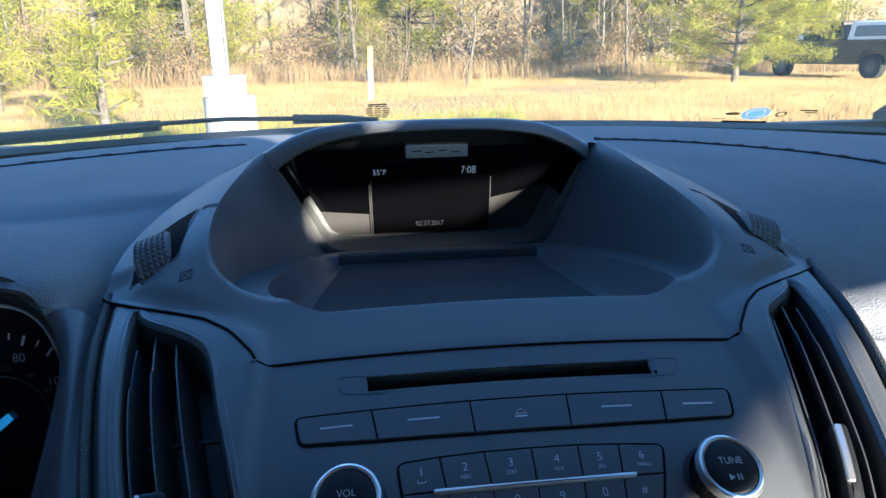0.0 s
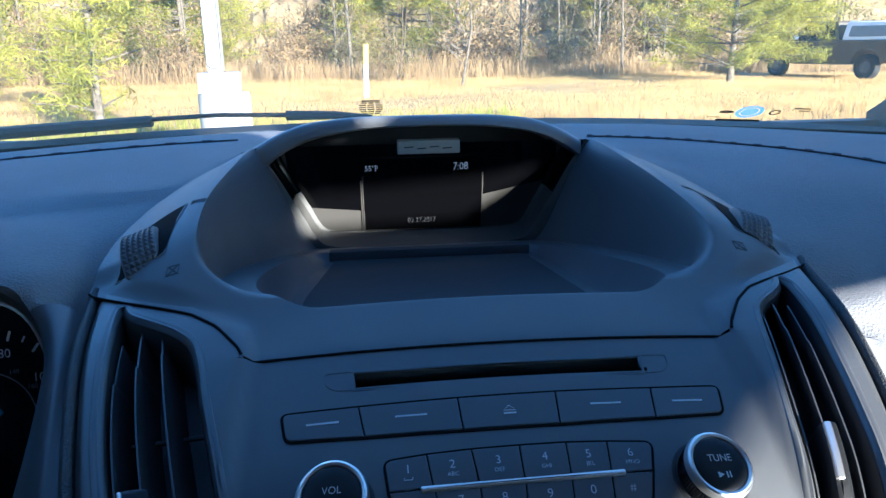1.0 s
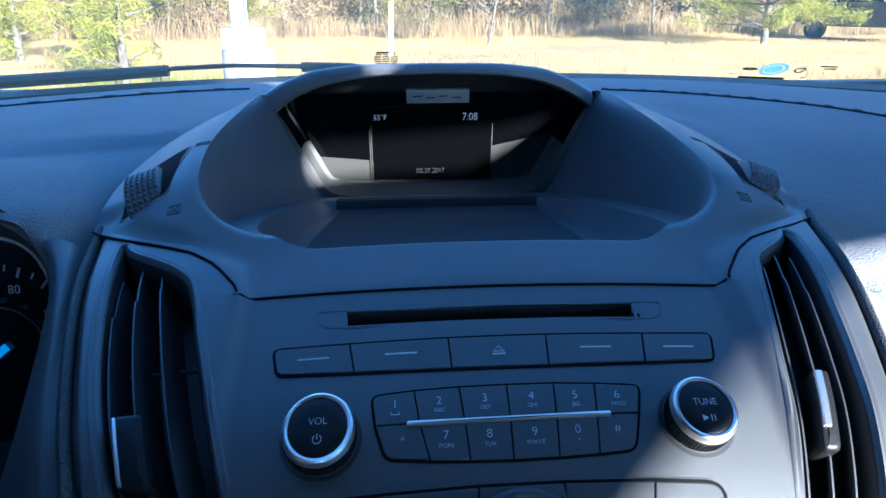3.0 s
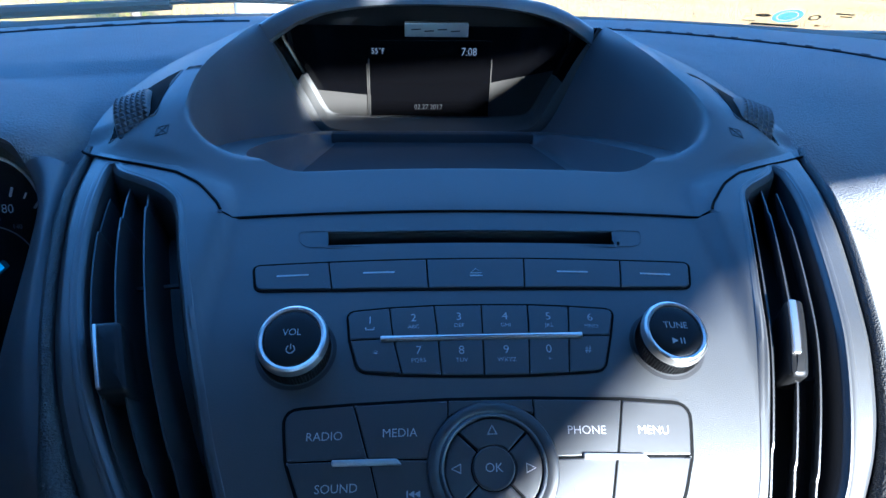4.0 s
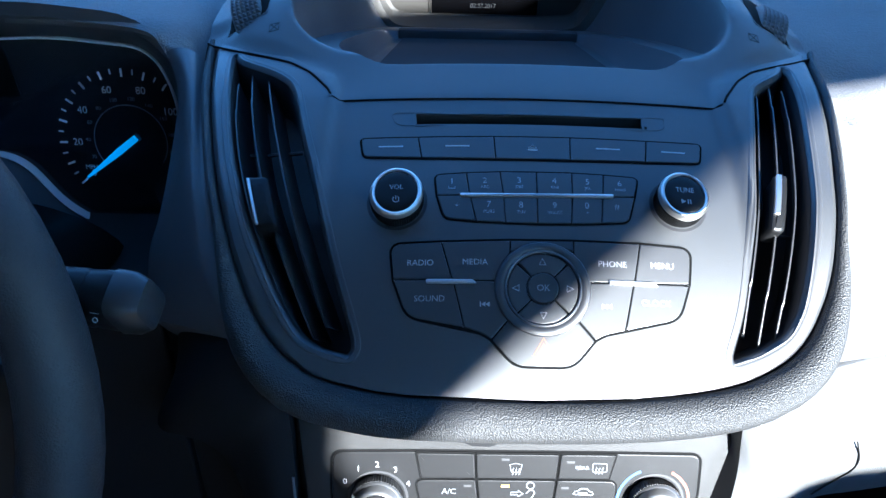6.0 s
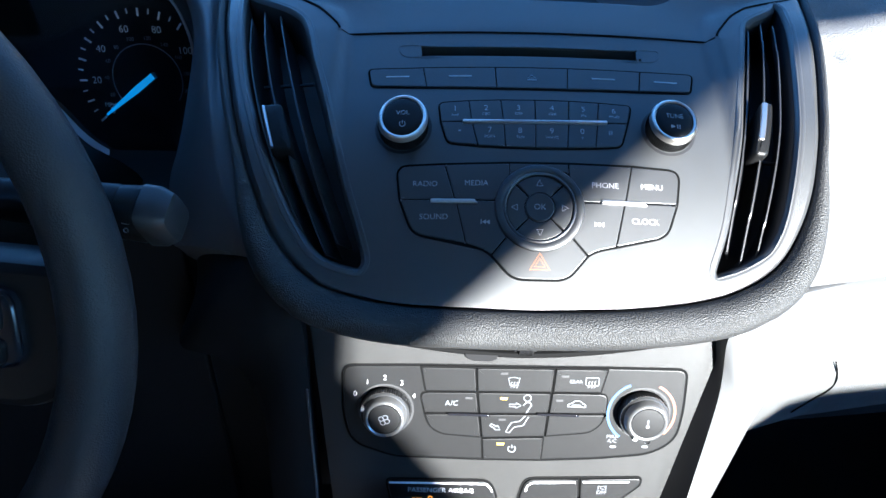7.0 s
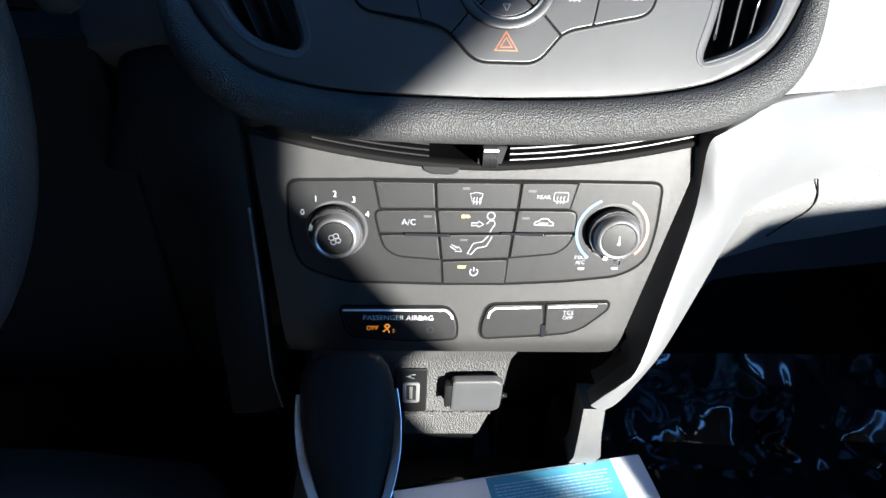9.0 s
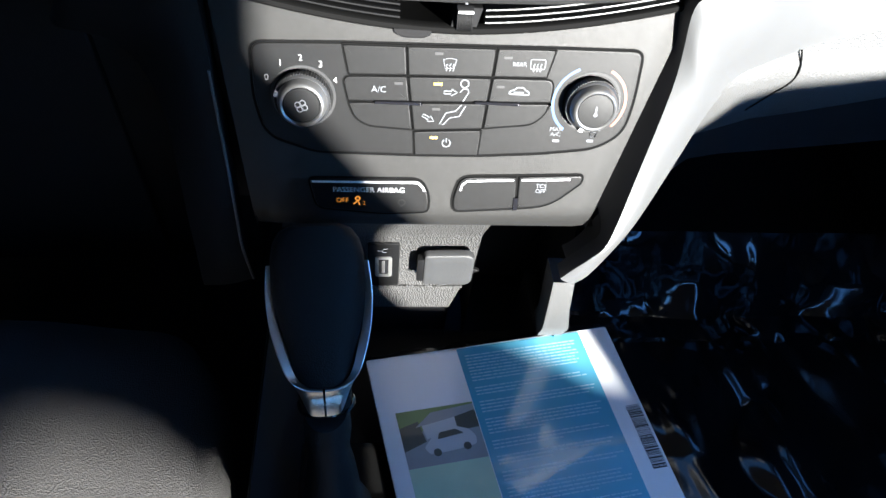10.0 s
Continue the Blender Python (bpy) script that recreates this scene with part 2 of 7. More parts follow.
def text_bm(words, size, surf, cx, cs, h, align="CENTER", stretch=1.0, lean=0.0):
    """Lettering laid on a surface, its middle at (cx, cs); size is the letter height in millimetres."""
    c = bpy.data.curves.new("lettering", "FONT")
    c.body, c.size, c.align_x, c.align_y, c.resolution_u = words, 1.0, align, "CENTER", 3
    c.shear, c.offset = lean, -0.008
    ob = bpy.data.objects.new("lettering", c)
    scene.collection.objects.link(ob)
    me = bpy.data.meshes.new_from_object(ob)
    bpy.data.objects.remove(ob)
    bpy.data.curves.remove(c)
    k = size / 0.72
    for v in me.vertices:
        v.co = surf(cx + v.co.x * k * stretch, cs - v.co.y * k, h)
    bm = bmesh.new()
    bm.from_mesh(me)
    bpy.data.meshes.remove(me)
    return bm


def smooth(a, b, x):
    t = min(1.0, max(0.0, (x - a) / (b - a)))
    return t * t * (3 - 2 * t)


def lerp_table(table, x):
    if x <= table[0][0]:
        return table[0][1]
    for (a, p), (b, q) in zip(table, table[1:]):
        if x <= b:
            return p + (q - p) * (x - a) / (b - a)
    return table[-1][1]


def curve_table(table, x):
    """A smooth line through (x, value) pairs."""
    xs = [a for a, _ in table]
    if x <= xs[0]:
        return table[0][1]
    if x >= xs[-1]:
        return table[-1][1]
    i = max(k for k in range(len(xs)) if xs[k] <= x)
    i = min(i, len(xs) - 2)

    def slope(j):
        if j == 0 or j == len(xs) - 1:
            k = 0 if j == 0 else len(xs) - 2
            return (table[k + 1][1] - table[k][1]) / (xs[k + 1] - xs[k])
        return (table[j + 1][1] - table[j - 1][1]) / (xs[j + 1] - xs[j - 1])
    d = xs[i + 1] - xs[i]
    t = (x - xs[i]) / d
    return ((2 * t ** 3 - 3 * t ** 2 + 1) * table[i][1] + (t ** 3 - 2 * t ** 2 + t) * d * slope(i)
            + (-2 * t ** 3 + 3 * t ** 2) * table[i + 1][1] + (t ** 3 - t ** 2) * d * slope(i + 1))


# ---- the two working surfaces of the centre stack ----
PROFILE = [Vector(p) for p in ((0.60, 1.072), (0.545, 1.064), (0.518, 1.057), (0.50, 1.0505), (0.475, 1.040), (0.449, 1.027), (0.42, 1.005),
                               (0.39, 0.975), (0.372, 0.953), (0.360, 0.930), (0.356, 0.912))]


def profile_table():
    pts = []
    for i in range(len(PROFILE) - 1):
        p0, p1, p2, p3 = PROFILE[max(i - 1, 0)], PROFILE[i], PROFILE[i + 1], PROFILE[min(i + 2, len(PROFILE) - 1)]
        for k in range(20):
            t = k / 20
            pts.append(0.5 * (2 * p1 + (p2 - p0) * t + (2 * p0 - 5 * p1 + 4 * p2 - p3) * t * t + (3 * p1 - p0 - 3 * p2 + p3) * t ** 3))
    pts.append(PROFILE[-1])
    lens = [0.0]
    for a, b in zip(pts, pts[1:]):
        lens.append(lens[-1] + (b - a).length)
    zero = lens[60]
    return [(n - zero, p) for n, p in zip(lens, pts)]


STACK = profile_table()
STACK_S = [n for n, _ in STACK]


def stack_point(s):
    i = int(np.searchsorted(STACK_S, s)) - 1
    i = max(0, min(len(STACK) - 2, i))
    a, p = STACK[i]
    b, q = STACK[i + 1]
    return p + (q - p) * ((s - a) / (b - a)), (q - p).normalized()


def S(x, s, h=0.0):
    """Upper panel: millimetres across, down from the disc slot and out of the surface."""
    p, d = stack_point(s / 1000)
    d = (stack_point(s / 1000 + 0.006)[0] - stack_point(s / 1000 - 0.006)[0]).normalized()
    n = Vector((d.y, -d.x))
    if n.y < 0:
        n = -n
    return Vector((x / 1000, p.x + n.x * h / 1000, p.y + n.y * h / 1000 - 0.3 * (x / 1000) ** 2))


HK = 0.31
HL = math.hypot(1, HK)


def H(x, v, h=0.0):
    """Lower panel: millimetres across, down from the top of its key field and out of the surface."""
    z = 0.8835 - v / 1000 / HL
    return Vector((x / 1000, 0.4115 - (0.8835 - z) * HK - h / 1000 / HL, z + h / 1000 * HK / HL))


# ---- centre stack: faceplate with the two tall vents ----
OUTER = [(-92, 193), (-30, 181.5), (20, 169.5), (55, 159.5), (85, 149.5), (110, 139), (125, 130), (134, 122), (144, 109.5), (150, 93), (155, 68), (157.2, 30), (157.6, 0)]
OUTER_RIGHT = [(-92, 187), (-78, 182), (-33, 173), (3, 165.6), (42, 156.5), (69, 150.5), (88, 146), (106, 139.5), (124, 129.5), (136, 116.5), (146, 97), (152.5, 70), (156.5, 35), (157.6, 0)]
VENT_OUT = {-1: [(-66, 176.5), (-58, 176), (-46, 174), (-22, 170), (7, 164), (31, 157.7), (54, 150), (74, 143), (92, 135), (109, 126.5), (124, 117.6), (129, 113), (133, 106.5), (136, 99), (138, 91)],
            1: [(-60, 160), (-55, 162.5), (-50, 161.5), (-30, 159), (5, 152.3), (37, 146), (65, 140), (89, 134.6), (107, 129.7), (116, 125.5), (123, 120.7), (129, 112), (133, 105), (137, 94)]}
VENT_IN = {-1: [(-66, 174), (-56, 168), (-46, 155), (-36, 142), (-24, 132), (11, 122), (44, 112.3), (69, 105.5), (94, 98.5), (116, 91.3), (134, 86.5), (138, 90)],
           1: [(-60, 158), (-52, 154), (-44, 146), (-36, 136.5), (-29, 131), (9, 121), (40, 113.6), (67, 108.4), (90, 104), (113, 98.9), (130, 93), (135, 91.5), (137, 93)]}
SEAM = [(-92, 191), (-73, 165), (-60, 145), (-49, 133), (-30, 119.5), (-13, 109)]


def outer(s, sgn):
    """The face's outer line; the driver's side reaches a little further."""
    return curve_table(OUTER_RIGHT if sgn > 0 else OUTER, s)


def crease(x, s):
    """The vent pillars stand proud of the middle face, less so lower down."""
    return 5.0 * smooth(103, 111.5, abs(x)) * (1 - smooth(45, 135, s))


def F(x, s, h=0.0):
    return S(x, s, h + crease(x, s))


radio = thing("radio_panel", "charcoal plastic radio panel with keys, two knobs and disc slot", "radio", at=(0, 0.45, 1.0))


def face_rows(lo, hi, n, inner, sgn):
    vent_o, vent_i = VENT_OUT[sgn], VENT_IN[sgn]
    for i in range(n + 1):
        s = lo + (hi - lo) * i / n
        xo = outer(s, sgn)
        inside = vent_o[0][0] < s < vent_o[-1][0]
        vo = curve_table(vent_o, s) if inside else None
        vi = curve_table(vent_i, s) if inside else None
        xs = inner(s)
        if vo is None:
            vo = vi = max(xs, min(xo * 0.9, (176 if sgn < 0 else 160) if s < 0 else 92))
        vi = max(vi, xs)
        vo = min(max(vo, vi), xo)
        yield s, xo, vo, vi, xs


def face_piece(lo, hi, n, inner, cols_a, cols_b, sides=(-1, 1)):
    bm = bmesh.new()
    for sgn in sides:
        prev = None
        for s, xo, vo, vi, xs in face_rows(lo, hi, n, inner, sgn):
            a = [F(sgn * xo, s, -14)] + [F(sgn * (xo + (vo - xo) * k / cols_a), s, -2.5 * (1 - smooth(0, 3.0, (xo - vo) * k / cols_a))) for k in range(cols_a + 1)]
            b = [F(sgn * (vi + (xs - vi) * k / cols_b), s) for k in range(cols_b + 1)]
            row = [[bm.verts.new(p) for p in a], [bm.verts.new(p) for p in b]]
            if prev:
                for u, w in zip(prev, row):
                    for k in range(len(u) - 1):
                        bm.faces.new((u[k], u[k + 1], w[k + 1], w[k]))
            prev = row
    bmesh.ops.remove_doubles(bm, verts=bm.verts, dist=0.00005)
    return bm


slot_lo, slot_hi = -1.0, 8.0
low = face_piece(-12.6, 157.5, 86, lambda s: 0.0, 8, 40)
# the disc slot and the wells under knobs and keys go through the face
drop = []
for f in low.faces:
    c = f.calc_center_median()
    if abs(c.x) < 0.0625 and S(0, slot_hi)[1] < c.y < S(0, slot_lo)[1] and c.z > 1.03:
        drop.append(f)
bmesh.ops.delete(low, geom=drop, context="FACES")
part("faceplate", low, M_FACE, radio)
for side in (-1, 1):
    part("bezel", face_piece(-92, -12.58, 44, lambda s: curve_table(SEAM, s), 8, 14, (side,)), M_BEZEL, radio)
part("seam", tube([S(-109 + 218 * k / 24, -13.2, 0.2) for k in range(25)], 0.0007, 6), M_JOINT, radio)
# disc slot: lips, throat and the finger hollow at each end
part("disc_slot", grid_bm([[S(x, s, h) for x, s in rounded([(-63, -1.2), (63, -1.2), (61.5, 8.2), (-62, 8.2)], 0.6, 2)] for h in (0.5, 0.2, -1, -26)], close_u=True), M_BLACK, radio)
part("slot_lip", band(rounded([(-63, -1.4), (63, -1.4), (61.6, 8.4), (-62.2, 8.4)], 0.6, 2), S, 1.2, -0.6, 0.35), M_FACE, radio)
for sgn in (-1, 1):
    part("slot_hollow", band(rounded([(sgn * 62.5, -2), (sgn * 75, -2), (sgn * 74, 4.5), (sgn * 70, 8), (sgn * 61.5, 8)], 2.2, 3), S, 0.5, -0.4, 0.22), M_KEY, radio)


def key(name, poly, r=1.0, h=0.9, parent=None, surf=S, material=None, crown=0.0, gap=0.3):
    ob = parent or radio
    return part(name, prism(inset(rounded(poly, r), gap), surf, -1.0, h, 0.35, crown), material or M_KEY, ob)


# row of five slim keys
edges_t, edges_b = (-91, -60.3, -20, 20.6, 61.4, 91), (-88.5, -58, -19.4, 19.4, 59, 88)
top_s, bot_s = (18.0, 17.8, 17.4, 17.2, 17.3, 17.0), (31.0, 32.4, 33.0, 33.0, 32.2, 30.8)
row_out = [(edges_t[i], top_s[i]) for i in range(6)] + [(edges_b[i], bot_s[i]) for i in range(5, -1, -1)]
part("key_recess", prism(inset(rounded(row_out, [3, 0, 0, 0, 0, 3, 3, 0, 0, 0, 0, 3]), -0.8), S, -2.2, 0.5, 0.05), M_JOINT, radio)
for i in range(5):
    quad = [(edges_t[i], top_s[i]), (edges_t[i + 1], top_s[i + 1]), (edges_b[i + 1], bot_s[i + 1]), (edges_b[i], bot_s[i])]
    k = key("key", quad, [3 if i == 0 else 0.6, 3 if i == 4 else 0.6, 3 if i == 4 else 0.6, 3 if i == 0 else 0.6])
    cx = (edges_t[i] + edges_t[i + 1] + edges_b[i] + edges_b[i + 1]) / 4
    if i == 2:
        part("eject_mark", band([(cx - 2.4, 25.4), (cx + 2.4, 25.4), (cx, 23.0)], S, 0.4, 0.8, 1.06), M_INK, k)
        part("eject_mark", prism([(cx - 2.6, 26.4), (cx + 2.6, 26.4), (cx + 2.6, 27.1), (cx - 2.6, 27.1)], S, 0.9, 1.06, 0.02), M_INK, k)
    else:
        part("dash_mark", prism([(cx - 6.4, 24.0), (cx + 6.4, 24.0), (cx + 6.4, 24.8), (cx - 6.4, 24.8)], S, 0.9, 1.07, 0.02), M_INK, k)

# number keys
kx_t = (-51, -34.8, -17.5, 1.1, 19.4, 35.6, 53.3)
kx_m = (-49.6, -33.2, -16.2, 0.9, 18.6, 34.0, 50.2)
kx_b = (-46, -29.8, -15.2, 0.6, 17.4, 32.4, 46)
ks_t, ks_m, ks_b = (44, 42.7, 42.0, 41.8, 41.8, 42.4, 43.4), (56.6, 56.4, 56.2, 56.1, 56.0, 55.8, 55.4), (69.3, 70.9, 71.6, 71.9, 71.6, 70.8, 69.6)
pad_out = [*zip(kx_t, ks_t), (kx_m[6], ks_m[6]), *reversed([*zip(kx_b, ks_b)]), (kx_m[0], ks_m[0])]
part("key_recess", prism(inset(rounded(pad_out, [3.5] + [0] * 5 + [3.5, 0, 3.5] + [0] * 5 + [3.5, 0]), -0.7), S, -2.2, 0.5, 0.05), M_JOINT, radio)
TOPS, SUBS = ("1", "2", "3", "4", "5", "6"), ("", "ABC", "DEF", "GHI", "JKL", "MNO")
LOWS, LSUB = ("*", "7", "8", "9", "0", "#"), ("", "PQRS", "TUV", "WXYZ", "+", "")
for i in range(6):
    for row, (xa, sa, xb, sb, big, sub) in enumerate(((kx_t, ks_t, kx_m, ks_m, TOPS[i], SUBS[i]), (kx_m, ks_m, kx_b, ks_b, LOWS[i], LSUB[i]))):
        quad = [(xa[i], sa[i]), (xa[i + 1], sa[i + 1]), (xb[i + 1], sb[i + 1]), (xb[i], sb[i])]
        r = [0.5] * 4
        if row == 0:
            r[0], r[1] = (3.5 if i == 0 else 0.5), (3.5 if i == 5 else 0.5)
        else:
            r[3], r[2] = (3.5 if i == 0 else 0.5), (3.5 if i == 5 else 0.5)
        k = key("number_key", quad, r, gap=0.25)
        cx = sum(p[0] for p in quad) / 4
        cs = sum(p[1] for p in quad) / 4
        part("numeral", text_bm(big, 3.5 if big not in "*#" else 3.0, S, cx, cs - (1.5 if row == 0 else 2.0) + (0.6 if big in "*#" else 0) + (1.0 if big == "*" else 0), 1.12), M_INK, k)
        if sub:
            part("letters", text_bm(sub, 1.7, S, cx, cs + (2.4 if row == 0 else 1.9), 1.12), M_INK, k)
        elif big == "1":
            part("space_mark", band([(cx - 1.6, cs + 1.6), (cx - 1.6, cs + 2.6), (cx + 1.6, cs + 2.6), (cx + 1.6, cs + 1.6)], S, 0.35, 0.9, 1.12, closed=False), M_INK, k)
part("chrome_bar", prism(rounded([(-38, 55.7), (39.2, 54.7), (39.2, 56.7), (-38, 57.7)], 0.7, 3), S, 0.2, 2.3, 0.6), M_CHROME, radio, "bright chrome bar")


def knob(cx, cs, r, height, surf, parent, word, mark, ring=M_CHROME, name="knob", tilt=(0.0, 0.0)):
    skirt = part("knob_well", turned(surf, cx, cs, [(r + 2.6, -0.5), (r + 2.4, 0.15), (r + 0.9, 0.1), (r + 0.6, -3)]), M_BLACK, parent)
    bm = turned(surf, cx, cs, [(r + 0.2, -3), (r + 0.2, height * 0.62), (r - 0.2, height * 0.66), (r - 0.2, height * 0.7)], 96, tilt)
    k = part(name, bm, M_BUTTON, parent)
    ridges = bmesh.new()
    n = 72
    for i in range(n):
        a = (i + 0.5) * math.tau / n
        w = 0.32
        for lo, hi in ((0.08, 0.6),):
            pts = []
            for (rr, da, h) in ((r + 0.1, -w / r, lo), (r + 0.6, 0, lo), (r + 0.1, w / r, lo), (r + 0.1, -w / r, hi), (r + 0.6, 0, hi), (r + 0.1, w / r, hi)):
                hh = h * height
                pts.append(ridges.verts.new(surf(cx + rr * math.cos(a + da) + tilt[0] * hh, cs + rr * math.sin(a + da) + tilt[1] * hh, hh)))
            for q in ((0, 1, 4, 3), (1, 2, 5, 4), (0, 1, 2), (3, 4, 5)):
                ridges.faces.new([pts[j] for j in q])
    part("knurling", ridges, M_BUTTON, k, smooth=False)
    part("knob_ring", turned(surf, cx, cs, [(r - 0.3, height * 0.66), (r + 0.35, height * 0.7), (r + 0.35, height * 0.8), (r - 0.4, height * 0.96), (r - 1.2, height), (r - 2.1, height * 0.97), (r - 2.4, height * 0.9)], 64, tilt), ring, k, "polished chrome ring")
    cap = turned(surf, cx, cs, [(r - 2.3, height * 0.86), (r - 2.5, height * 0.94), (r - 3.3, height * 0.98), (r * 0.5, height * 1.0), (0.05, height * 1.0)], 48, tilt)
    part("knob_cap", cap, M_BUTTON, k)
    sx, ss = cx + tilt[0] * height, cs + tilt[1] * height
    if word:
        part("lettering", text_bm(word, 2.55, surf, sx, ss - 1.8, height + 0.12), M_INK, k)
    return k, sx, ss


vol, vx, vs = knob(-69.5, 60.0, 12.8, 12, S, radio, "VOL", "")
arc = [(vx + 1.5 * math.sin(a), vs + 4.4 - 1.5 * math.cos(a)) for a in [0.6 + (math.tau - 1.2) * k / 16 for k in range(17)]]
part("power_mark", band(arc, S, 0.34, 12.0, 12.14, closed=False), M_INK, vol)
part("power_mark", prism([(vx - 0.17, vs + 2.5), (vx + 0.17, vs + 2.5), (vx + 0.17, vs + 4.4), (vx - 0.17, vs + 4.4)], S, 12, 12.14, 0.02), M_INK, vol)
tune, tx, ts = knob(72.0, 58.4, 12.1, 12, S, radio, "TUNE", "")
part("play_mark", prism([(tx - 2.4, ts + 2.9), (tx - 0.2, ts + 4.0), (tx - 2.4, ts + 5.1)], S, 12, 12.14, 0.02), M_INK, tune)
for dx in (0.7, 1.9):
    part("pause_mark", prism([(tx + dx, ts + 2.9), (tx + dx + 0.45, ts + 2.9), (tx + dx + 0.45, ts + 5.1), (tx + dx, ts + 5.1)], S, 12, 12.14, 0.02), M_INK, tune)

# lower cluster with the round pad
CX, CS = 2.2, 105.0
cl = [(-72, 83.0), (-47, 82), (-13.2, 81), (17.6, 80.8), (50.5, 81), (75.5, 82.2), (73.2, 100.5), (67.5, 117.8), (31.5, 126.6), (26.8, 129.2), (16, 142.2), (-11.5, 142.2), (-22.5, 129.8), (-27, 126.8), (-63, 119), (-69.8, 101)]
cl_r = [6, 0, 0, 0, 0, 6, 2, 6, 5, 0, 6, 6, 0, 5, 6, 2]
part("key_recess", prism(inset(rounded(cl, cl_r), -0.6), S, -2.2, 0.5, 0.05), M_JOINT, radio)
part("key_joint", band(inset(rounded(cl, cl_r), -0.3), S, 1.2, -1.0, 0.85), M_JOINT, radio)
part("recess_rim", band(inset(rounded(cl, cl_r), -1.1), S, 0.7, -0.3, 0.5), M_FACE, radio)


def cluster_key(poly, r, words="", wx=0, ws=0, size=3.05, mark=None, lean=0.0):
    k = key("menu_key", poly, r, h=1.0)
    if words:
        part("lettering", text_bm(words, size, S, wx, ws, 1.22, lean=lean), M_INK, k)
    return k


cluster_key([(-72, 83), (-47, 82), (-41.5, 101), (-69.8, 101)], [6, .5, .5, .5], "RADIO", -57, 92.8)
cluster_key([(-47, 82), (-13.2, 81), (-13.2, 88), (-19, 96), (-20, 101.5), (-41.5, 101)], [.5, .5, 1, 2, .5, .5], "MEDIA", -30.5, 92.4)
cluster_key([(-69.8, 101), (-41, 101.2), (-35.4, 124.2), (-63, 119)], [.5, .5, .5, 6], "SOUND", -52.2, 110.4)
back = cluster_key([(-41, 101.2), (-20, 101.6), (-19.5, 111), (-14, 119.5), (-22.5, 129.8), (-27, 126.8), (-35.4, 124.2)], [.5, .5, 2, 1, 1, 5, .5])
for k in range(2):
    x0 = -27.4 + k * 2.0
    part("skip_mark", prism([(x0 + 2, 111.7), (x0 + 2, 114.1), (x0, 112.9)], S, 1.0, 1.2, 0.02), M_INK, back)
part("skip_mark", prism([(-28.1, 111.7), (-27.6, 111.7), (-27.6, 114.1), (-28.1, 114.1)], S, 1.0, 1.2, 0.02), M_INK, back)
cluster_key([(-13.2, 81), (17.6, 80.8), (17.6, 86.4), (9, 84.2), (-5, 84.2), (-13.2, 87)], .5)
cluster_key([(17.6, 80.8), (50.5, 81), (46.5, 101), (24.5, 101.5), (23.5, 96), (17.6, 88)], [.5, .5, .5, .5, 2, 1], "PHONE", 36.2, 92.2)
cluster_key([(50.5, 81), (75.5, 82.2), (73.2, 100.5), (46.5, 101)], [.5, 6, .5, .5], "MENU", 60.5, 92.0)
cluster_key([(46.2, 101.2), (73.2, 100.7), (67.5, 117.8), (41.2, 124.3)], [.5, .5, 6, .5], "CLOCK", 56.5, 110.6)
nxt = cluster_key([(24.5, 101.7), (46.2, 101.2), (41.2, 124.3), (31.5, 126.6), (26.8, 129.2), (18.4, 119.5), (24, 111)], [.5, .5, .5, 5, 1, 1, 2])
for k in range(2):
    x0 = 30.4 + k * 2.0
    part("skip_mark", prism([(x0, 111.7), (x0, 114.1), (x0 + 2, 112.9)], S, 1.0, 1.2, 0.02), M_INK, nxt)
part("skip_mark", prism([(34.6, 111.7), (35.1, 111.7), (35.1, 114.1), (34.6, 114.1)], S, 1.0, 1.2, 0.02), M_INK, nxt)
haz = cluster_key([(-14, 120), (-4, 127), (8.5, 127), (18.4, 120), (26.6, 129.6), (16, 142.2), (-11.5, 142.2), (-22.2, 130)], [1, 2, 2, 1, 1, 6, 6, 1])
for k, d in enumerate((5.0, 2.6)):
    tri = [(CX - d, 134 + d * 0.62), (CX + d, 134 + d * 0.62), (CX, 134 - d * 1.05)]
    part("warning_triangle", band(tri, S, 0.8 if k == 0 else 0.6, 1.0, 1.22), M_RED, haz, "red warning triangle")
for x0, x1, s0 in ((-54, -29.5, 102.0), (34, 58, 101.2)):
    part("satin_bar", prism(rounded([(x0, s0 - 1.2), (x1 - 2, s0 - 1.0), (x1, s0 + 1.2), (x0, s0 + 1.0)], 0.8, 3), S, 0.2, 2.4, 0.7), M_SILVER, radio, "satin silver bar")
pad = part("selector_pad", turned(S, CX, CS, [(23.4, -2), (23.4, 0.5), (22.6, 2.0), (21.2, 2.5), (19.4, 2.2), (18.6, 1.5), (18.3, 0.4)], 64), M_KEY, radio)
part("selector_ring", turned(S, CX, CS, [(19.0, 1.2), (18.7, 2.3), (18.0, 2.7), (17.5, 2.3), (17.3, 0.5)], 64), M_BEZEL, pad, "thin satin ring")
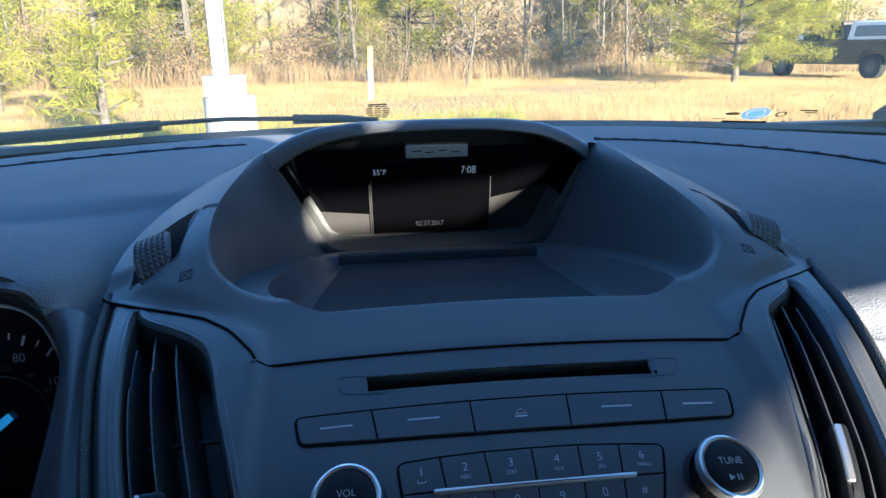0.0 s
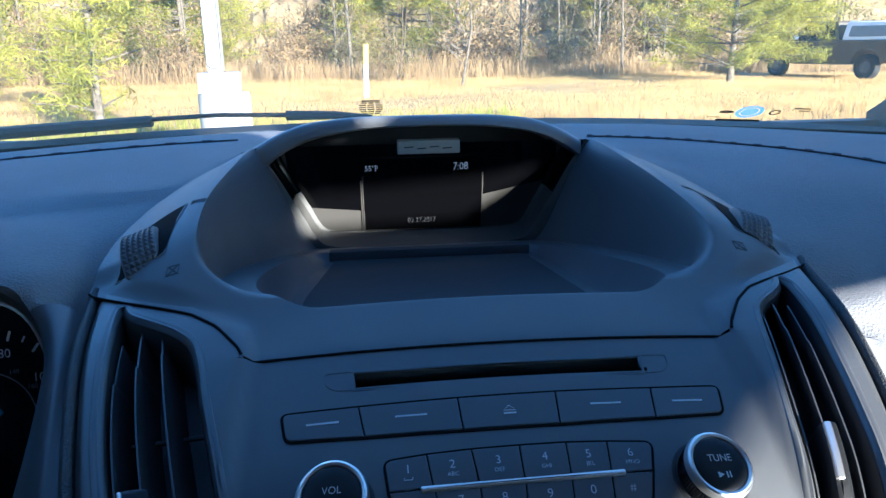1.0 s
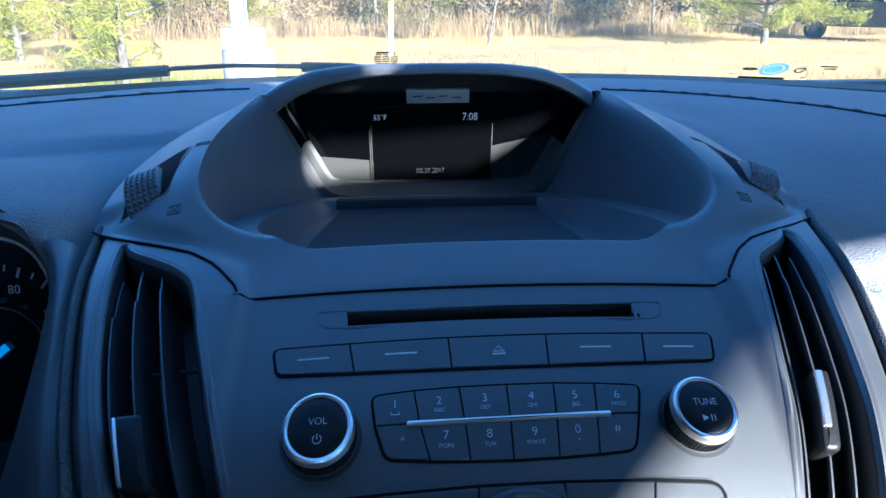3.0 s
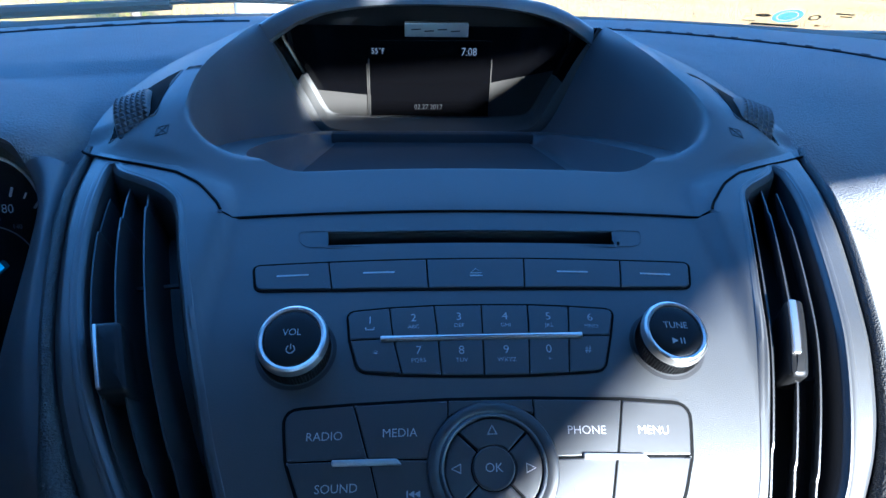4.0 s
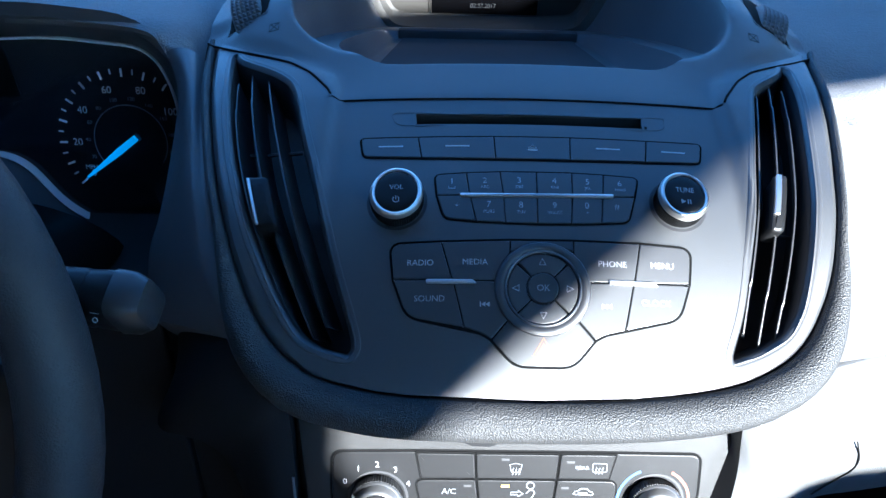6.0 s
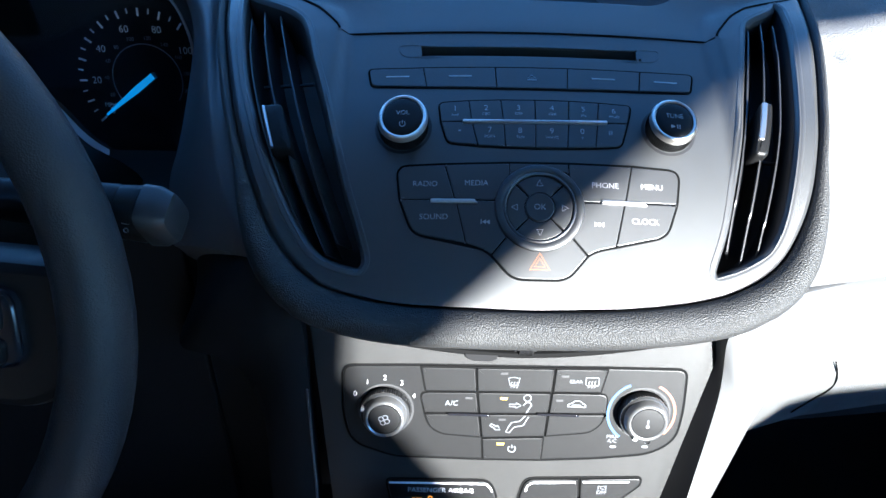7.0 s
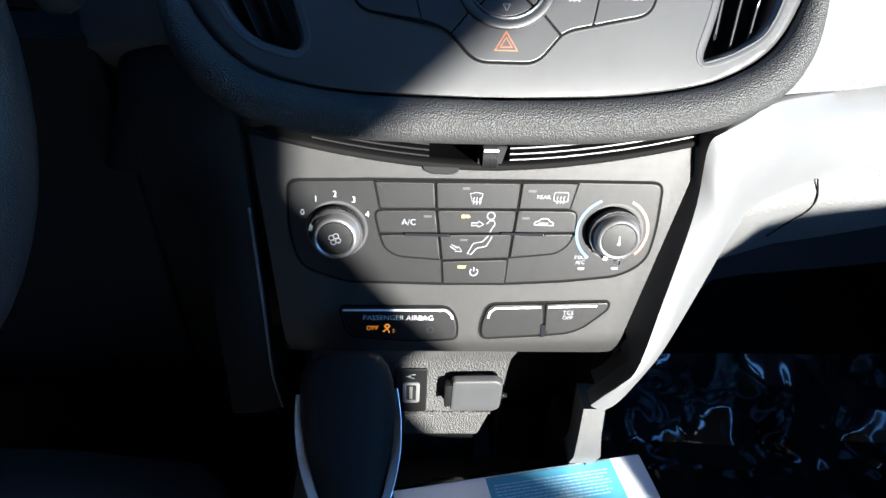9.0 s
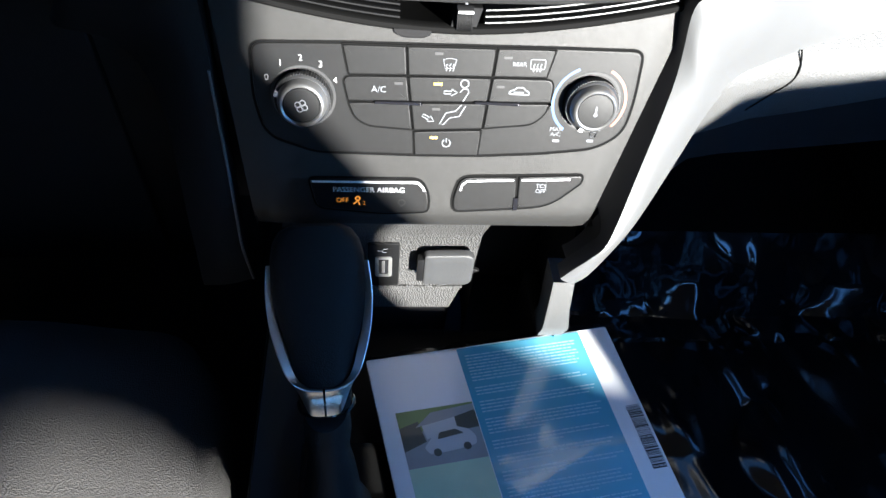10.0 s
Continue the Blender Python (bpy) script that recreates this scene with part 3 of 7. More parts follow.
for q in range(4):
    a0, a1 = -math.pi / 4 + q * math.pi / 2 + 0.035, math.pi / 4 + q * math.pi / 2 - 0.035
    pts = [(CX + 17.1 * math.cos(a0 + (a1 - a0) * k / 14), CS + 17.1 * math.sin(a0 + (a1 - a0) * k / 14)) for k in range(15)]
    pts += [(CX + 7.9 * math.cos(a1 + (a0 - a1) * k / 8), CS + 7.9 * math.sin(a1 + (a0 - a1) * k / 8)) for k in range(9)]
    ak = part("arrow_key", prism(pts, S, -2, 1.3, 0.5, 0.1), M_KEY, pad)
    am = q * math.pi / 2
    px, ps = CX + 12.7 * math.cos(am), CS + 12.7 * math.sin(am)
    tri = [(px + 2.0 * math.cos(am + b), ps + 1.9 * math.sin(am + b)) for b in (0, 2.2, -2.2)]
    part("arrow_mark", band(tri, S, 0.5, 1.2, 1.48), M_INK, ak)
part("pad_floor", prism(disc(CX, CS, 18), S, -2.4, -0.4, 0.1), M_BLACK, pad)
okk = part("ok_key", turned(S, CX, CS, [(7.5, -2), (7.5, 1.6), (6.9, 2.2), (3, 2.0), (0.05, 1.95)], 40), M_KEY, pad)
part("lettering", text_bm("OK", 3.1, S, CX, CS, 2.25), M_INK, okk)


# ---- leather-grained roll round the foot of the panel ----
def outline_pts():
    halves = []
    for sgn, foot in ((1, [(0, 157.6), (35, 156.4), (70, 152.5), (97, 146), (112, 138.6)]), (-1, [(0, 157.6), (30, 157.2), (68, 155), (93, 150), (109.5, 144), (117, 138)])):
        pts = [(outer(s, sgn), s) for s in [-92 + 230 * k / 58 for k in range(59)]]
        x1 = pts[-1][0] - 2
        pts += [(x, curve_table(foot, x)) for x in [x1 - x1 * k / 24 for k in range(25)]]
        halves.append(pts)
    return halves[0] + [(-x, s) for x, s in reversed(halves[1][:-1])]


ring = outline_pts()


def ring_normal(i):
    a, b = Vector(ring[max(i - 1, 0)]), Vector(ring[min(i + 1, len(ring) - 1)])
    t = (b - a).normalized()
    n = Vector((-t.y, t.x))
    mid = Vector((0, 40))
    return n if n.dot(Vector(ring[i]) - mid) > 0 else -n


dash = thing("dashboard", "charcoal grained vinyl dashboard with stitched top pad", "dashboard", at=(0, 0.8, 1.0))


def roll_rows(v_list):
    rows = []
    for v, hh in v_list:
        row = []
        for i, (x, s) in enumerate(ring):
            n = ring_normal(i)
            foot = smooth(60, 150, s)
            w = 5 + 15 * foot
            hb = (-2.0 + 2.0 * foot) + hh * (3.0 + 5.0 * foot)
            row.append(F(x + n.x * (0.7 + w * v), s + n.y * (0.7 + w * v), hb))
        rows.append(row)
    return rows


part("leather_roll", grid_bm(roll_rows([(-0.55, -2.6), (-0.02, -2.2), (0.0, -0.25), (0.05, 0.22), (0.18, 0.62), (0.36, 0.9), (0.55, 1.0), (0.75, 0.85), (0.92, 0.45), (1.02, -0.2), (1.03, -1.2), (0.9, -3.0)])), M_LEATHER, dash, "coarse leather-grained roll")


# ---- tall air vents ----
def bow(table, s):
    """An even bow through three points of a vent's side."""
    a, b, c = -28.0, 46.0, 112.0
    p, q, r = (curve_table(table, v) for v in (a, b, c))
    return p * (s - b) * (s - c) / ((a - b) * (a - c)) + q * (s - a) * (s - c) / ((b - a) * (b - c)) + r * (s - a) * (s - b) / ((c - a) * (c - b))


def make_vent(sgn):
    vent = thing("air_vent", "tall curved black air vent with upright slats and slider tab", "air vent", "air vents of the dashboard", at=F(sgn * 130, 40))
    vent_o, vent_i = VENT_OUT[sgn], VENT_IN[sgn]
    mid, amp = (vent_o[0][0] + vent_o[-1][0]) / 2, (vent_o[-1][0] - vent_o[0][0]) / 2
    loop = [(curve_table(vent_o, s), s) for s in [mid - amp * math.cos(math.pi * k / 54) for k in range(55)]] + [(curve_table(vent_i, s), s) for s in [mid + amp * math.cos(math.pi * k / 54) for k in range(55)]]
    loop = [(sgn * x, s) for x, s in dense(loop, 2.0)]
    for _ in range(5):                                   # soft corners
        loop = [tuple((loop[i - 1][c] + 2 * loop[i][c] + loop[(i + 1) % len(loop)][c]) / 4 for c in (0, 1)) for i in range(len(loop))]
    rim = [[F(*p, h) for p in inset(loop, d)] for d, h in ((-3.6, -0.6), (-2.8, 0.25), (-1.6, 0.35), (0.0, -0.5), (1.4, -2.4), (1.9, -3.4))]
    part("frame", grid_bm(rim, close_u=True), M_BEZEL, vent)
    part("duct", grid_bm([[F(*p, h) for p in inset(loop, d)] for d, h in ((1.9, -2.6), (2.1, -4), (2.2, -30))], close_u=True), M_BLACK, vent)
    bm = bmesh.new()
    bm.faces.new([bm.verts.new(F(*p, -29)) for p in inset(loop, 0.8)])
    bmesh.ops.triangulate(bm, faces=bm.faces)
    part("back", bm, M_BLACK, vent)
    for j in range(3):
        rows = []
        k0, k1 = ((0.12, 0.43, 0.72)[j], (0.12, 0.42, 0.71)[j]) if sgn > 0 else ((0.35, 0.64, 0.88)[j], (0.42, 0.70, 0.93)[j])
        s0, s1 = (-40, -50, -57)[2 - j] + 0, (131, 128, 122)[2 - j]
        step = 0.9 if sgn > 0 else 2.4
        for u in sorted([i / 36 for i in range(37)] + [0.155, 0.16, 0.175, 0.18, 0.845, 0.85, 0.865, 0.87]):
            s = s0 + (s1 - s0) * u
            f = k0 + (k1 - k0) * u
            x = bow(vent_i, s) * (1 - f) + bow(vent_o, s) * f
            edge = -3.5 - step * (1 - smooth(0.16, 0.175, u) + smooth(0.85, 0.865, u)) - 1.2 * (2 * u - 1) ** 2
            lean = 9.0 if sgn > 0 else -5.0
            prof = [(-0.6, -0.9), (-0.35, 0), (0.35, 0), (0.6, -0.9), (0.8 + lean, -22), (-0.8 + lean, -22)]
            rows.append([S(sgn * (x + dx), s, edge + dh + crease(130, s)) for dx, dh in prof])
        slat = part("slat", loft(rows), M_SLAT, vent)
        if j == 1:
            # slider tab on the middle slat, with a bright insert
            smid, half = (60.0, 14.0) if sgn < 0 else (55.5, 16.5)
            xm, t = (-137.0, 0.30) if sgn < 0 else (122.6, -0.25)
            hw = 6.0 if sgn < 0 else 3.8
            body = [(xm - hw - t * half, smid - half), (xm + hw - t * half, smid - half), (xm + hw + t * half, smid + half), (xm - hw + t * half, smid + half)]
            tab = part("slider_tab", prism(rounded(body, 3), F, -12, 2.2, 2.0, 0.5), M_BUTTON, vent)
            cx = xm - 4.4 if sgn < 0 else xm - 1.5
            wi = 0.9 if sgn < 0 else 1.6
            low = 12.5 if sgn < 0 else 8.0
            ins = [(cx - wi - t * (half - 1.5), smid - half + 1.5), (cx + wi - t * (half - 1.5), smid - half + 1.5), (cx + wi + t * low, smid + low), (cx - wi + t * low, smid + low)]
            part("chrome_insert", prism(rounded(ins, 1.0), F, 1, 3.4, 0.5), M_CHROME, tab, "bright chrome insert")
    for s in (-18 if sgn < 0 else 34,):
        part("cross_link", tube([F(sgn * (curve_table(vent_i, s + 30) + 3), s + 30, -20), F(sgn * (curve_table(vent_o, s + 30) - 3), s + 30, -20)], 0.0011, 6), M_SLAT, vent)
    return vent


make_vent(-1)
make_vent(1)


# ---- display hood, tray and dash top ----
def xout(y):
    """The pod's outer line."""
    return curve_table([(0.50, 0.202), (0.565, 0.1955), (0.62, 0.1905), (0.65, 0.184), (0.68, 0.1755), (0.73, 0.156), (0.775, 0.133), (0.80, 0.120)], y)


def xrim(y):
    return curve_table([(0.50, 0.140), (0.565, 0.139), (0.62, 0.139), (0.68, 0.137), (0.73, 0.1335), (0.766, 0.1300)], y)


def top_z(x, y):
    a = abs(x)
    mid = curve_table([(0.50, 1.0505), (0.51, 1.0541), (0.518, 1.0573), (0.545, 1.0655), (0.57, 1.0735), (0.62, 1.088), (0.68, 1.1015), (0.73, 1.1085), (0.775, 1.112), (0.80, 1.113)], y)
    wing = (0.009 - 0.0075 * smooth(0.60, 0.72, y)) * smooth(0.065, 0.145, a) * smooth(0.52, 0.60, y)
    rim, out = xrim(y), xout(y)
    fall = (0.020 - 0.012 * smooth(0.6, 0.74, y)) * smooth(0.0, 1.25, (a - rim) / max(out - rim, 0.01))
    return mid + wing - fall - 0.3 * a * a * (1 - smooth(0.52, 0.60, y)) - 0.10 * a * a


def stack_z(x, y):
    """Height of the vent pillar where the pod meets it."""
    return float(np.interp(y, STACK_YS, STACK_ZS)) - 0.3 * x * x + 0.0042 * smooth(0.103, 0.1115, abs(x))


STACK_YS = [p.x for _, p in reversed(STACK)]
STACK_ZS = [p.y for _, p in reversed(STACK)]


def floor_z(y):
    return curve_table([(0.54, 1.040), (0.60, 1.0335), (0.70, 1.0290), (0.735, 1.0285), (0.742, 1.0335), (0.77, 1.0325), (0.80, 1.0325)], y)


def ledge_z(y):
    """The ledge round the tray, falling towards the display."""
    return 1.0668 - 0.17 * (y - 0.553)


def wall_foot(y):
    """Where the hood's inner wall meets the ledge."""
    return curve_table([(0.51, 0.100), (0.545, 0.112), (0.577, 0.128), (0.62, 0.1315), (0.66, 0.129), (0.70, 0.121), (0.735, 0.105), (0.766, 0.087)], y)


def tray_edge(y):
    """Half the width of the sunken tray."""
    return curve_table([(0.545, 0.080), (0.549, 0.089), (0.556, 0.098), (0.57, 0.1055), (0.59, 0.1095), (0.62, 0.1105), (0.66, 0.107), (0.70, 0.100), (0.735, 0.089), (0.766, 0.080)], y)


def bowl_mask(x, y):
    """1 on the ledge inside the hood, 0 on its shoulders."""
    a, foot, rim = abs(x), wall_foot(y), xrim(y)
    t = min(1.0, max(0.0, (a - foot) / (rim - foot)))
    side = 1 - (0.45 * t + 0.55 * smooth(0, 1, t))
    lip_y = 0.538 + 0.040 * max(0.0, (a - 0.068) / 0.071) ** 2.4
    return side * smooth(lip_y, lip_y + 0.022, y)


def tray_mask(x, y):
    """1 on the tray's floor, 0 outside its lip."""
    d = tray_edge(y) - abs(x)
    run = 0.005 + 0.008 * smooth(0.550, 0.60, y)
    t = min(1.0, max(0.0, d / run))
    side = t * (1.6 - 0.6 * t) if t < 1 else 1.0
    return side * smooth(0.5452, 0.5510, y) * smooth(0.750, 0.742, y)


def pod_z(x, y, top):
    z = top + (min(top, ledge_z(y)) - top) * bowl_mask(x, y)
    return z + (min(z, floor_z(y)) - z) * tray_mask(x, y)


def lean_x(y):
    """The pod turns a little towards the driver."""
    return -0.010 * smooth(0.51, 0.66, y)


pod = thing("display_hood", "moulded charcoal hood and storage tray round a small display", "display hood", at=(0, 0.66, 1.04))
rows = []
POD_Y0 = S(0, -13.6).y
POD_EDGE = [(0.514, 0.1085), (0.533, 0.122), (0.5455, 0.135), (0.5545, 0.150), (0.567, 0.172), (0.579, 0.190), (0.60, 0.195)]
POD_YS = [POD_Y0 + (0.542 - POD_Y0) * k / 14 for k in range(14)] + [0.542 + 0.020 * k / 22 for k in range(22)] + [0.562 + (0.766 - 0.562) * k / 104 for k in range(105)]
for y in POD_YS:
    lim = xout(y)
    if y < 0.60:
        lim = min(lim, 0.0018 + lerp_table(POD_EDGE, y))
    rim, edge = min(xrim(y), lim * 0.97), tray_edge(y)
    foot = min(wall_foot(y), rim - 0.004)
    edge = min(edge, foot - 0.004)
    half = [(edge - 0.021) * k / 14 for k in range(15)] + [edge - 0.021 + 0.021 * k / 14 for k in range(1, 15)] + [edge + (foot - edge) * k / 8 for k in range(1, 9)] + [foot + (rim - foot) * k / 14 for k in range(1, 15)] + [rim + (lim - rim) * k / 16 for k in range(1, 17)]
    row = []
    for x in [-v for v in reversed(half[1:])] + half:
        t = top_z(x, y)
        w = smooth(0.024, 0.002, lim - abs(x)) * smooth(0.602, 0.588, y)
        t += (stack_z(x, y) - t) * w
        row.append((x + lean_x(y), y, pod_z(x, y, t)))
    row = [(row[0][0], row[0][1], row[0][2] - 0.02)] + row + [(row[-1][0], row[-1][1], row[-1][2] - 0.02)]
    rows.append(row)
part("tray_shell", grid_bm(rows), M_SHOULDER, pod)
for side in (1, -2):
    part("seam", tube([Vector(r[side]) + Vector((0, -0.0008, 0.0010)) for r in rows if r[side][1] < 0.584][::2], 0.0007, 6), M_JOINT, pod)
# rubber mat, its front curve and the step behind it
mat_rows = []
for j in range(15):
    y = 0.578 + (0.733 - 0.578) * j / 14
    w = lerp_table([(0.578, 0.078), (0.60, 0.088), (0.64, 0.087), (0.733, 0.072)], y)
    mat_rows.append([(lean_x(y) + w * (2 * i / 20 - 1), y, floor_z(y) + 0.0016 + 0.0025 * smooth(0.6, 0.575, y)) for i in range(21)])
part("tray_mat", grid_bm(mat_rows), M_MAT, pod, "black rubber mat")
part("tray_step", box_bm((-0.086, 0.735, 1.026), (0.066, 0.744, 1.0362), 0.002), M_MAT, pod)


# arch of the hood: a curved visor from tip to tip
ARCH_OUT = [(0, 1.1338), (0.045, 1.1330), (0.066, 1.1312), (0.087, 1.1279), (0.1095, 1.1193), (0.1267, 1.1095)]
ARCH_IN = [(0, 1.1262), (0.040, 1.1248), (0.071, 1.1204), (0.0927, 1.1140), (0.1102, 1.1047), (0.1205, 1.0968)]


def arch(u, line, grow=1.0, drop=0.0, back=0.0):
    """u from -1 to 1 along the arch; a point of its outer or inner edge."""
    a = abs(u) * line[-1][0]
    mid = -0.0140 if line is ARCH_OUT else -0.0098
    return Vector((mid + math.copysign(a * grow, u), 0.745 + 0.02 * u * u + back, curve_table(line, a) - drop))


def arch_mix(u, k, back):
    return arch(u, ARCH_IN).lerp(arch(u, ARCH_OUT), k) + Vector((0, back, 0))


rows = []
us = [2 * k / 64 - 1 for k in range(65)]
for back, drop, grow in ((0.040, 0.0015, 0.985), (0.020, 0.0, 0.995)):
    rows.append([arch(u, ARCH_IN, grow, drop, back) for u in us])
for k, back in ((0.0, 0.0015), (0.06, -0.0002), (0.15, -0.0012), (0.5, -0.0005), (0.80, 0.0012), (0.93, 0.0030), (1.0, 0.0062)):
    rows.append([arch_mix(u, k, back) for u in us])
for back, drop, grow in ((0.018, 0.0010, 1.01), (0.036, 0.0030, 1.02), (0.056, 0.0072, 1.03), (0.076, 0.0135, 1.03), (0.10, 0.024, 1.03)):
    rows.append([arch(u, ARCH_OUT, grow, drop, back) for u in us])
part("visor", grid_bm(rows), M_VISOR, pod, "satin grey visor edge")


def DP(x, v, h=0.0):
    """Display plane: millimetres across, down from the badge line, out towards the cabin."""
    return Vector((x / 1000, 0.774 + v * 0.00018 - h / 1000, 1.1088 - v / 1000 * 0.985))


SX = -11.0          # the display sits a little towards the driver


def both(half):
    """An open line from the left half, mirrored to the right."""
    return half + [(2 * SX - x, v) for x, v in reversed(half)]


def eased(line, n=4):
    return [tuple(curve_table([(i, p[c]) for i, p in enumerate(line)], k / n) for c in (0, 1)) for k in range(n * (len(line) - 1) + 1)]


lip_out = eased(both([(-140, -1), (-131, 12), (-123.5, 24), (-114.5, 41), (-106.5, 55.5), (-99, 70), (-90, 78), (-68, 80.5), (-45, 81)]))
lip_in = eased(both([(-126, 0), (-122, 12), (-117, 23), (-110, 38), (-103, 52), (-97, 65), (-91, 72), (-78, 74.2), (-45, 75)]))
wide = [(x + (x - SX) * 0.07, v + 2.5) for x, v in lip_out]
collar = [[DP(x, v, 1 + 0.18 * v) for x, v in wide], [DP(x, v, 7.0 + 0.18 * v) for x, v in wide], [DP(x, v, 7.5 + 0.18 * v) for x, v in lip_out], [DP(x + (SX - x) * 0.015, v - 0.8, 7.0 + 0.18 * v) for x, v in lip_out]]
throat = [[DP(x + (SX - x) * 0.015, v - 0.8, 7.0 + 0.18 * v) for x, v in lip_out], [DP(x - (SX - x) * 0.02, v + 0.6, -6.5) for x, v in lip_in], [DP(x, v, -8.2) for x, v in lip_in], [DP(x + (SX - x) * 0.012, v - 1.0, -8.6) for x, v in lip_in]]
part("surround_edge", grid_bm(collar), M_SURROUND, pod, "warm grey painted edge")
part("display_surround", grid_bm([r[12:-12] for r in throat]), M_SURROUND, pod, "warm grey painted surround")
# slope ends in lens black; on the right this paints in the shade
part("black_return", grid_bm([r[:13] for r in throat]), M_SCREEN, pod)
part("black_return", grid_bm([r[-13:] for r in throat]), M_SCREEN, pod)
part("display_field", prism([(x, v + 0.5) for x, v in lip_in], DP, -14, -9.4, 0.1), M_HOOD, pod)
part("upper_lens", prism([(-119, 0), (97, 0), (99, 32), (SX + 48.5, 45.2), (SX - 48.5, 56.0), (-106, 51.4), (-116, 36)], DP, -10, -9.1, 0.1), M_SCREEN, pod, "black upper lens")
part("hood_back", grid_bm([[arch(u, ARCH_IN, 0.985, 0.0015, 0.036) for u in us], [arch(u, ARCH_IN, 0.98, 0.012, 0.044) for u in us], [Vector((arch(u, ARCH_IN).x * 0.95, 0.800, 1.06)) for u in us]]), M_BLACK, pod)
part("field_ridge", tube([DP(x, v, -8.4) for x, v in [(SX - 50, 30), (SX - 50, 73.5), (SX - 83, 73.2)]], 0.0007, 6), M_HOOD, pod)
disp = thing("information_display", "small dark display showing temperature, clock and date", "display", at=DP(SX, 40, -8))
part("screen", prism([(SX - 48, 73.4), (SX + 48.3, 73.8), (SX + 48, 11), (SX - 47.6, 11)], DP, -10, -8.9, 0.2), M_SCREEN, disp)
part("screen_frame", band([(SX - 48.6, 26), (SX - 48.6, 74.2), (SX + 48.8, 74.4), (SX + 48.8, 26)], DP, 1.0, -10, -8.2, False), M_HOOD, disp)
part("temperature", text_bm("55\u00b0F", 4.7, DP, -52.2, 20.0, -8.75, stretch=0.88), M_LIT, disp)
part("clock_time", text_bm("7:08", 6.4, DP, 19.5, 20.2, -8.75, stretch=0.82), M_LIT, disp)
part("date", text_bm("02.27.2017", 4.4, DP, -12.2, 66.0, -8.75, stretch=0.86), M_DIM, disp)
badge = thing("badge", "brushed silver nameplate under the hood visor", "badge", at=DP(SX, 0))
part("plate", prism(rounded([(-31, -3.2), (17.5, -3.2), (17.5, 7.2), (-31, 7.2)], 0.6, 2), DP, -12, 1.2, 0.5), M_SILVER, badge)
for k in range(4):
    x0 = -26 + k * 10
    part("mark", prism([(x0, 1.4 + (k % 2) * 1.2), (x0 + 7.2, 1.0 + (k % 2) * 1.2), (x0 + 7.2, 1.9 + (k % 2) * 1.2), (x0, 2.3 + (k % 2) * 1.2)], DP, 1.1, 1.4, 0.03), M_BLACK, badge)


# thumb wheels of the tall vents, let into the wings
def shell_z(x, y):
    """Height of the hood's outside at a place of the plan."""
    x -= lean_x(y)
    z = top_z(x, y)
    lim = xout(y)
    if y < 0.60:
        lim = min(lim, 0.0018 + lerp_table(POD_EDGE, y))
    return z + (stack_z(x, y) - z) * smooth(0.024, 0.002, lim - abs(x)) * smooth(0.602, 0.588, y)


def thumb_wheel(sgn):
    th = thing("vent_wheel", "ribbed rubber thumb wheel in the hood's shoulder", "thumb wheel", "vent wheels", at=(sgn * 0.168 - 0.005, 0.60, 1.075))
    cx, cy = sgn * 0.1670 - 0.005, 0.609
    cz = shell_z(cx, cy) - 0.0252
    slope = (shell_z(cx + 0.008, cy) - shell_z(cx - 0.008, cy)) / 0.016
    axis = Vector((1.0, -sgn * 0.19, slope * 0.72)).normalized()
    fwd = (Vector((0, 1, 0.28)) - axis * axis.dot(Vector((0, 1, 0.28)))).normalized()
    upv = axis.cross(fwd) * (1 if axis.cross(fwd).z > 0 else -1)
    c = Vector((cx - sgn * 0.0025, cy, cz))
    rows = []
    for w, r in ((-0.0100, 0.0275), (-0.0090, 0.0295), (0.0090, 0.0295), (0.0100, 0.0275)):
        rows.append([c + axis * w + (fwd * math.cos(k * math.tau / 40) + upv * math.sin(k * math.tau / 40)) * r for k in range(40)])
    part("drum", loft(rows), M_BOWL, th)
    bm = bmesh.new()
    for k in range(54):
        a = k * math.tau / 54 + 0.02 * sgn
        for j in range(6):
            w = -0.0075 + j * 0.0030
            rad, tan = fwd * math.cos(a) + upv * math.sin(a), -fwd * math.sin(a) + upv * math.cos(a)
            p = c + axis * w + rad * 0.0294
            base = [bm.verts.new(p + axis * da * 0.0014 + tan * dt * 0.0016) for da, dt in ((-1, -1), (1, -1), (1, 1), (-1, 1))]
            tip = bm.verts.new(p + rad * 0.0013)
            for q in range(4):
                bm.faces.new((base[q], base[(q + 1) % 4], tip))
    part("rubber_ribs", bm, M_RUBBER, th, smooth=False)
    hole = rounded([(cx + sgn * dx, cy + dy) for dx, dy in ((-0.0125, -0.0215), (0.0130, -0.0245), (0.0132, 0.002), (0.0115, 0.0150), (-0.0130, 0.032), (-0.0122, 0.012))], 0.0018, 3)
    lay = lambda x, y, h: Vector((x / 1000, y / 1000, shell_z(x / 1000, y / 1000) + h / 1000))
    part("well", prism([(x * 1000, y * 1000) for x, y in hole], lay, -2, 0.40, 0.05), M_JOINT, th)
    part("well_edge", band([(x * 1000, y * 1000) for x, y in hole], lay, 0.9, -0.5, 0.55), M_BOWL, th)
    return th


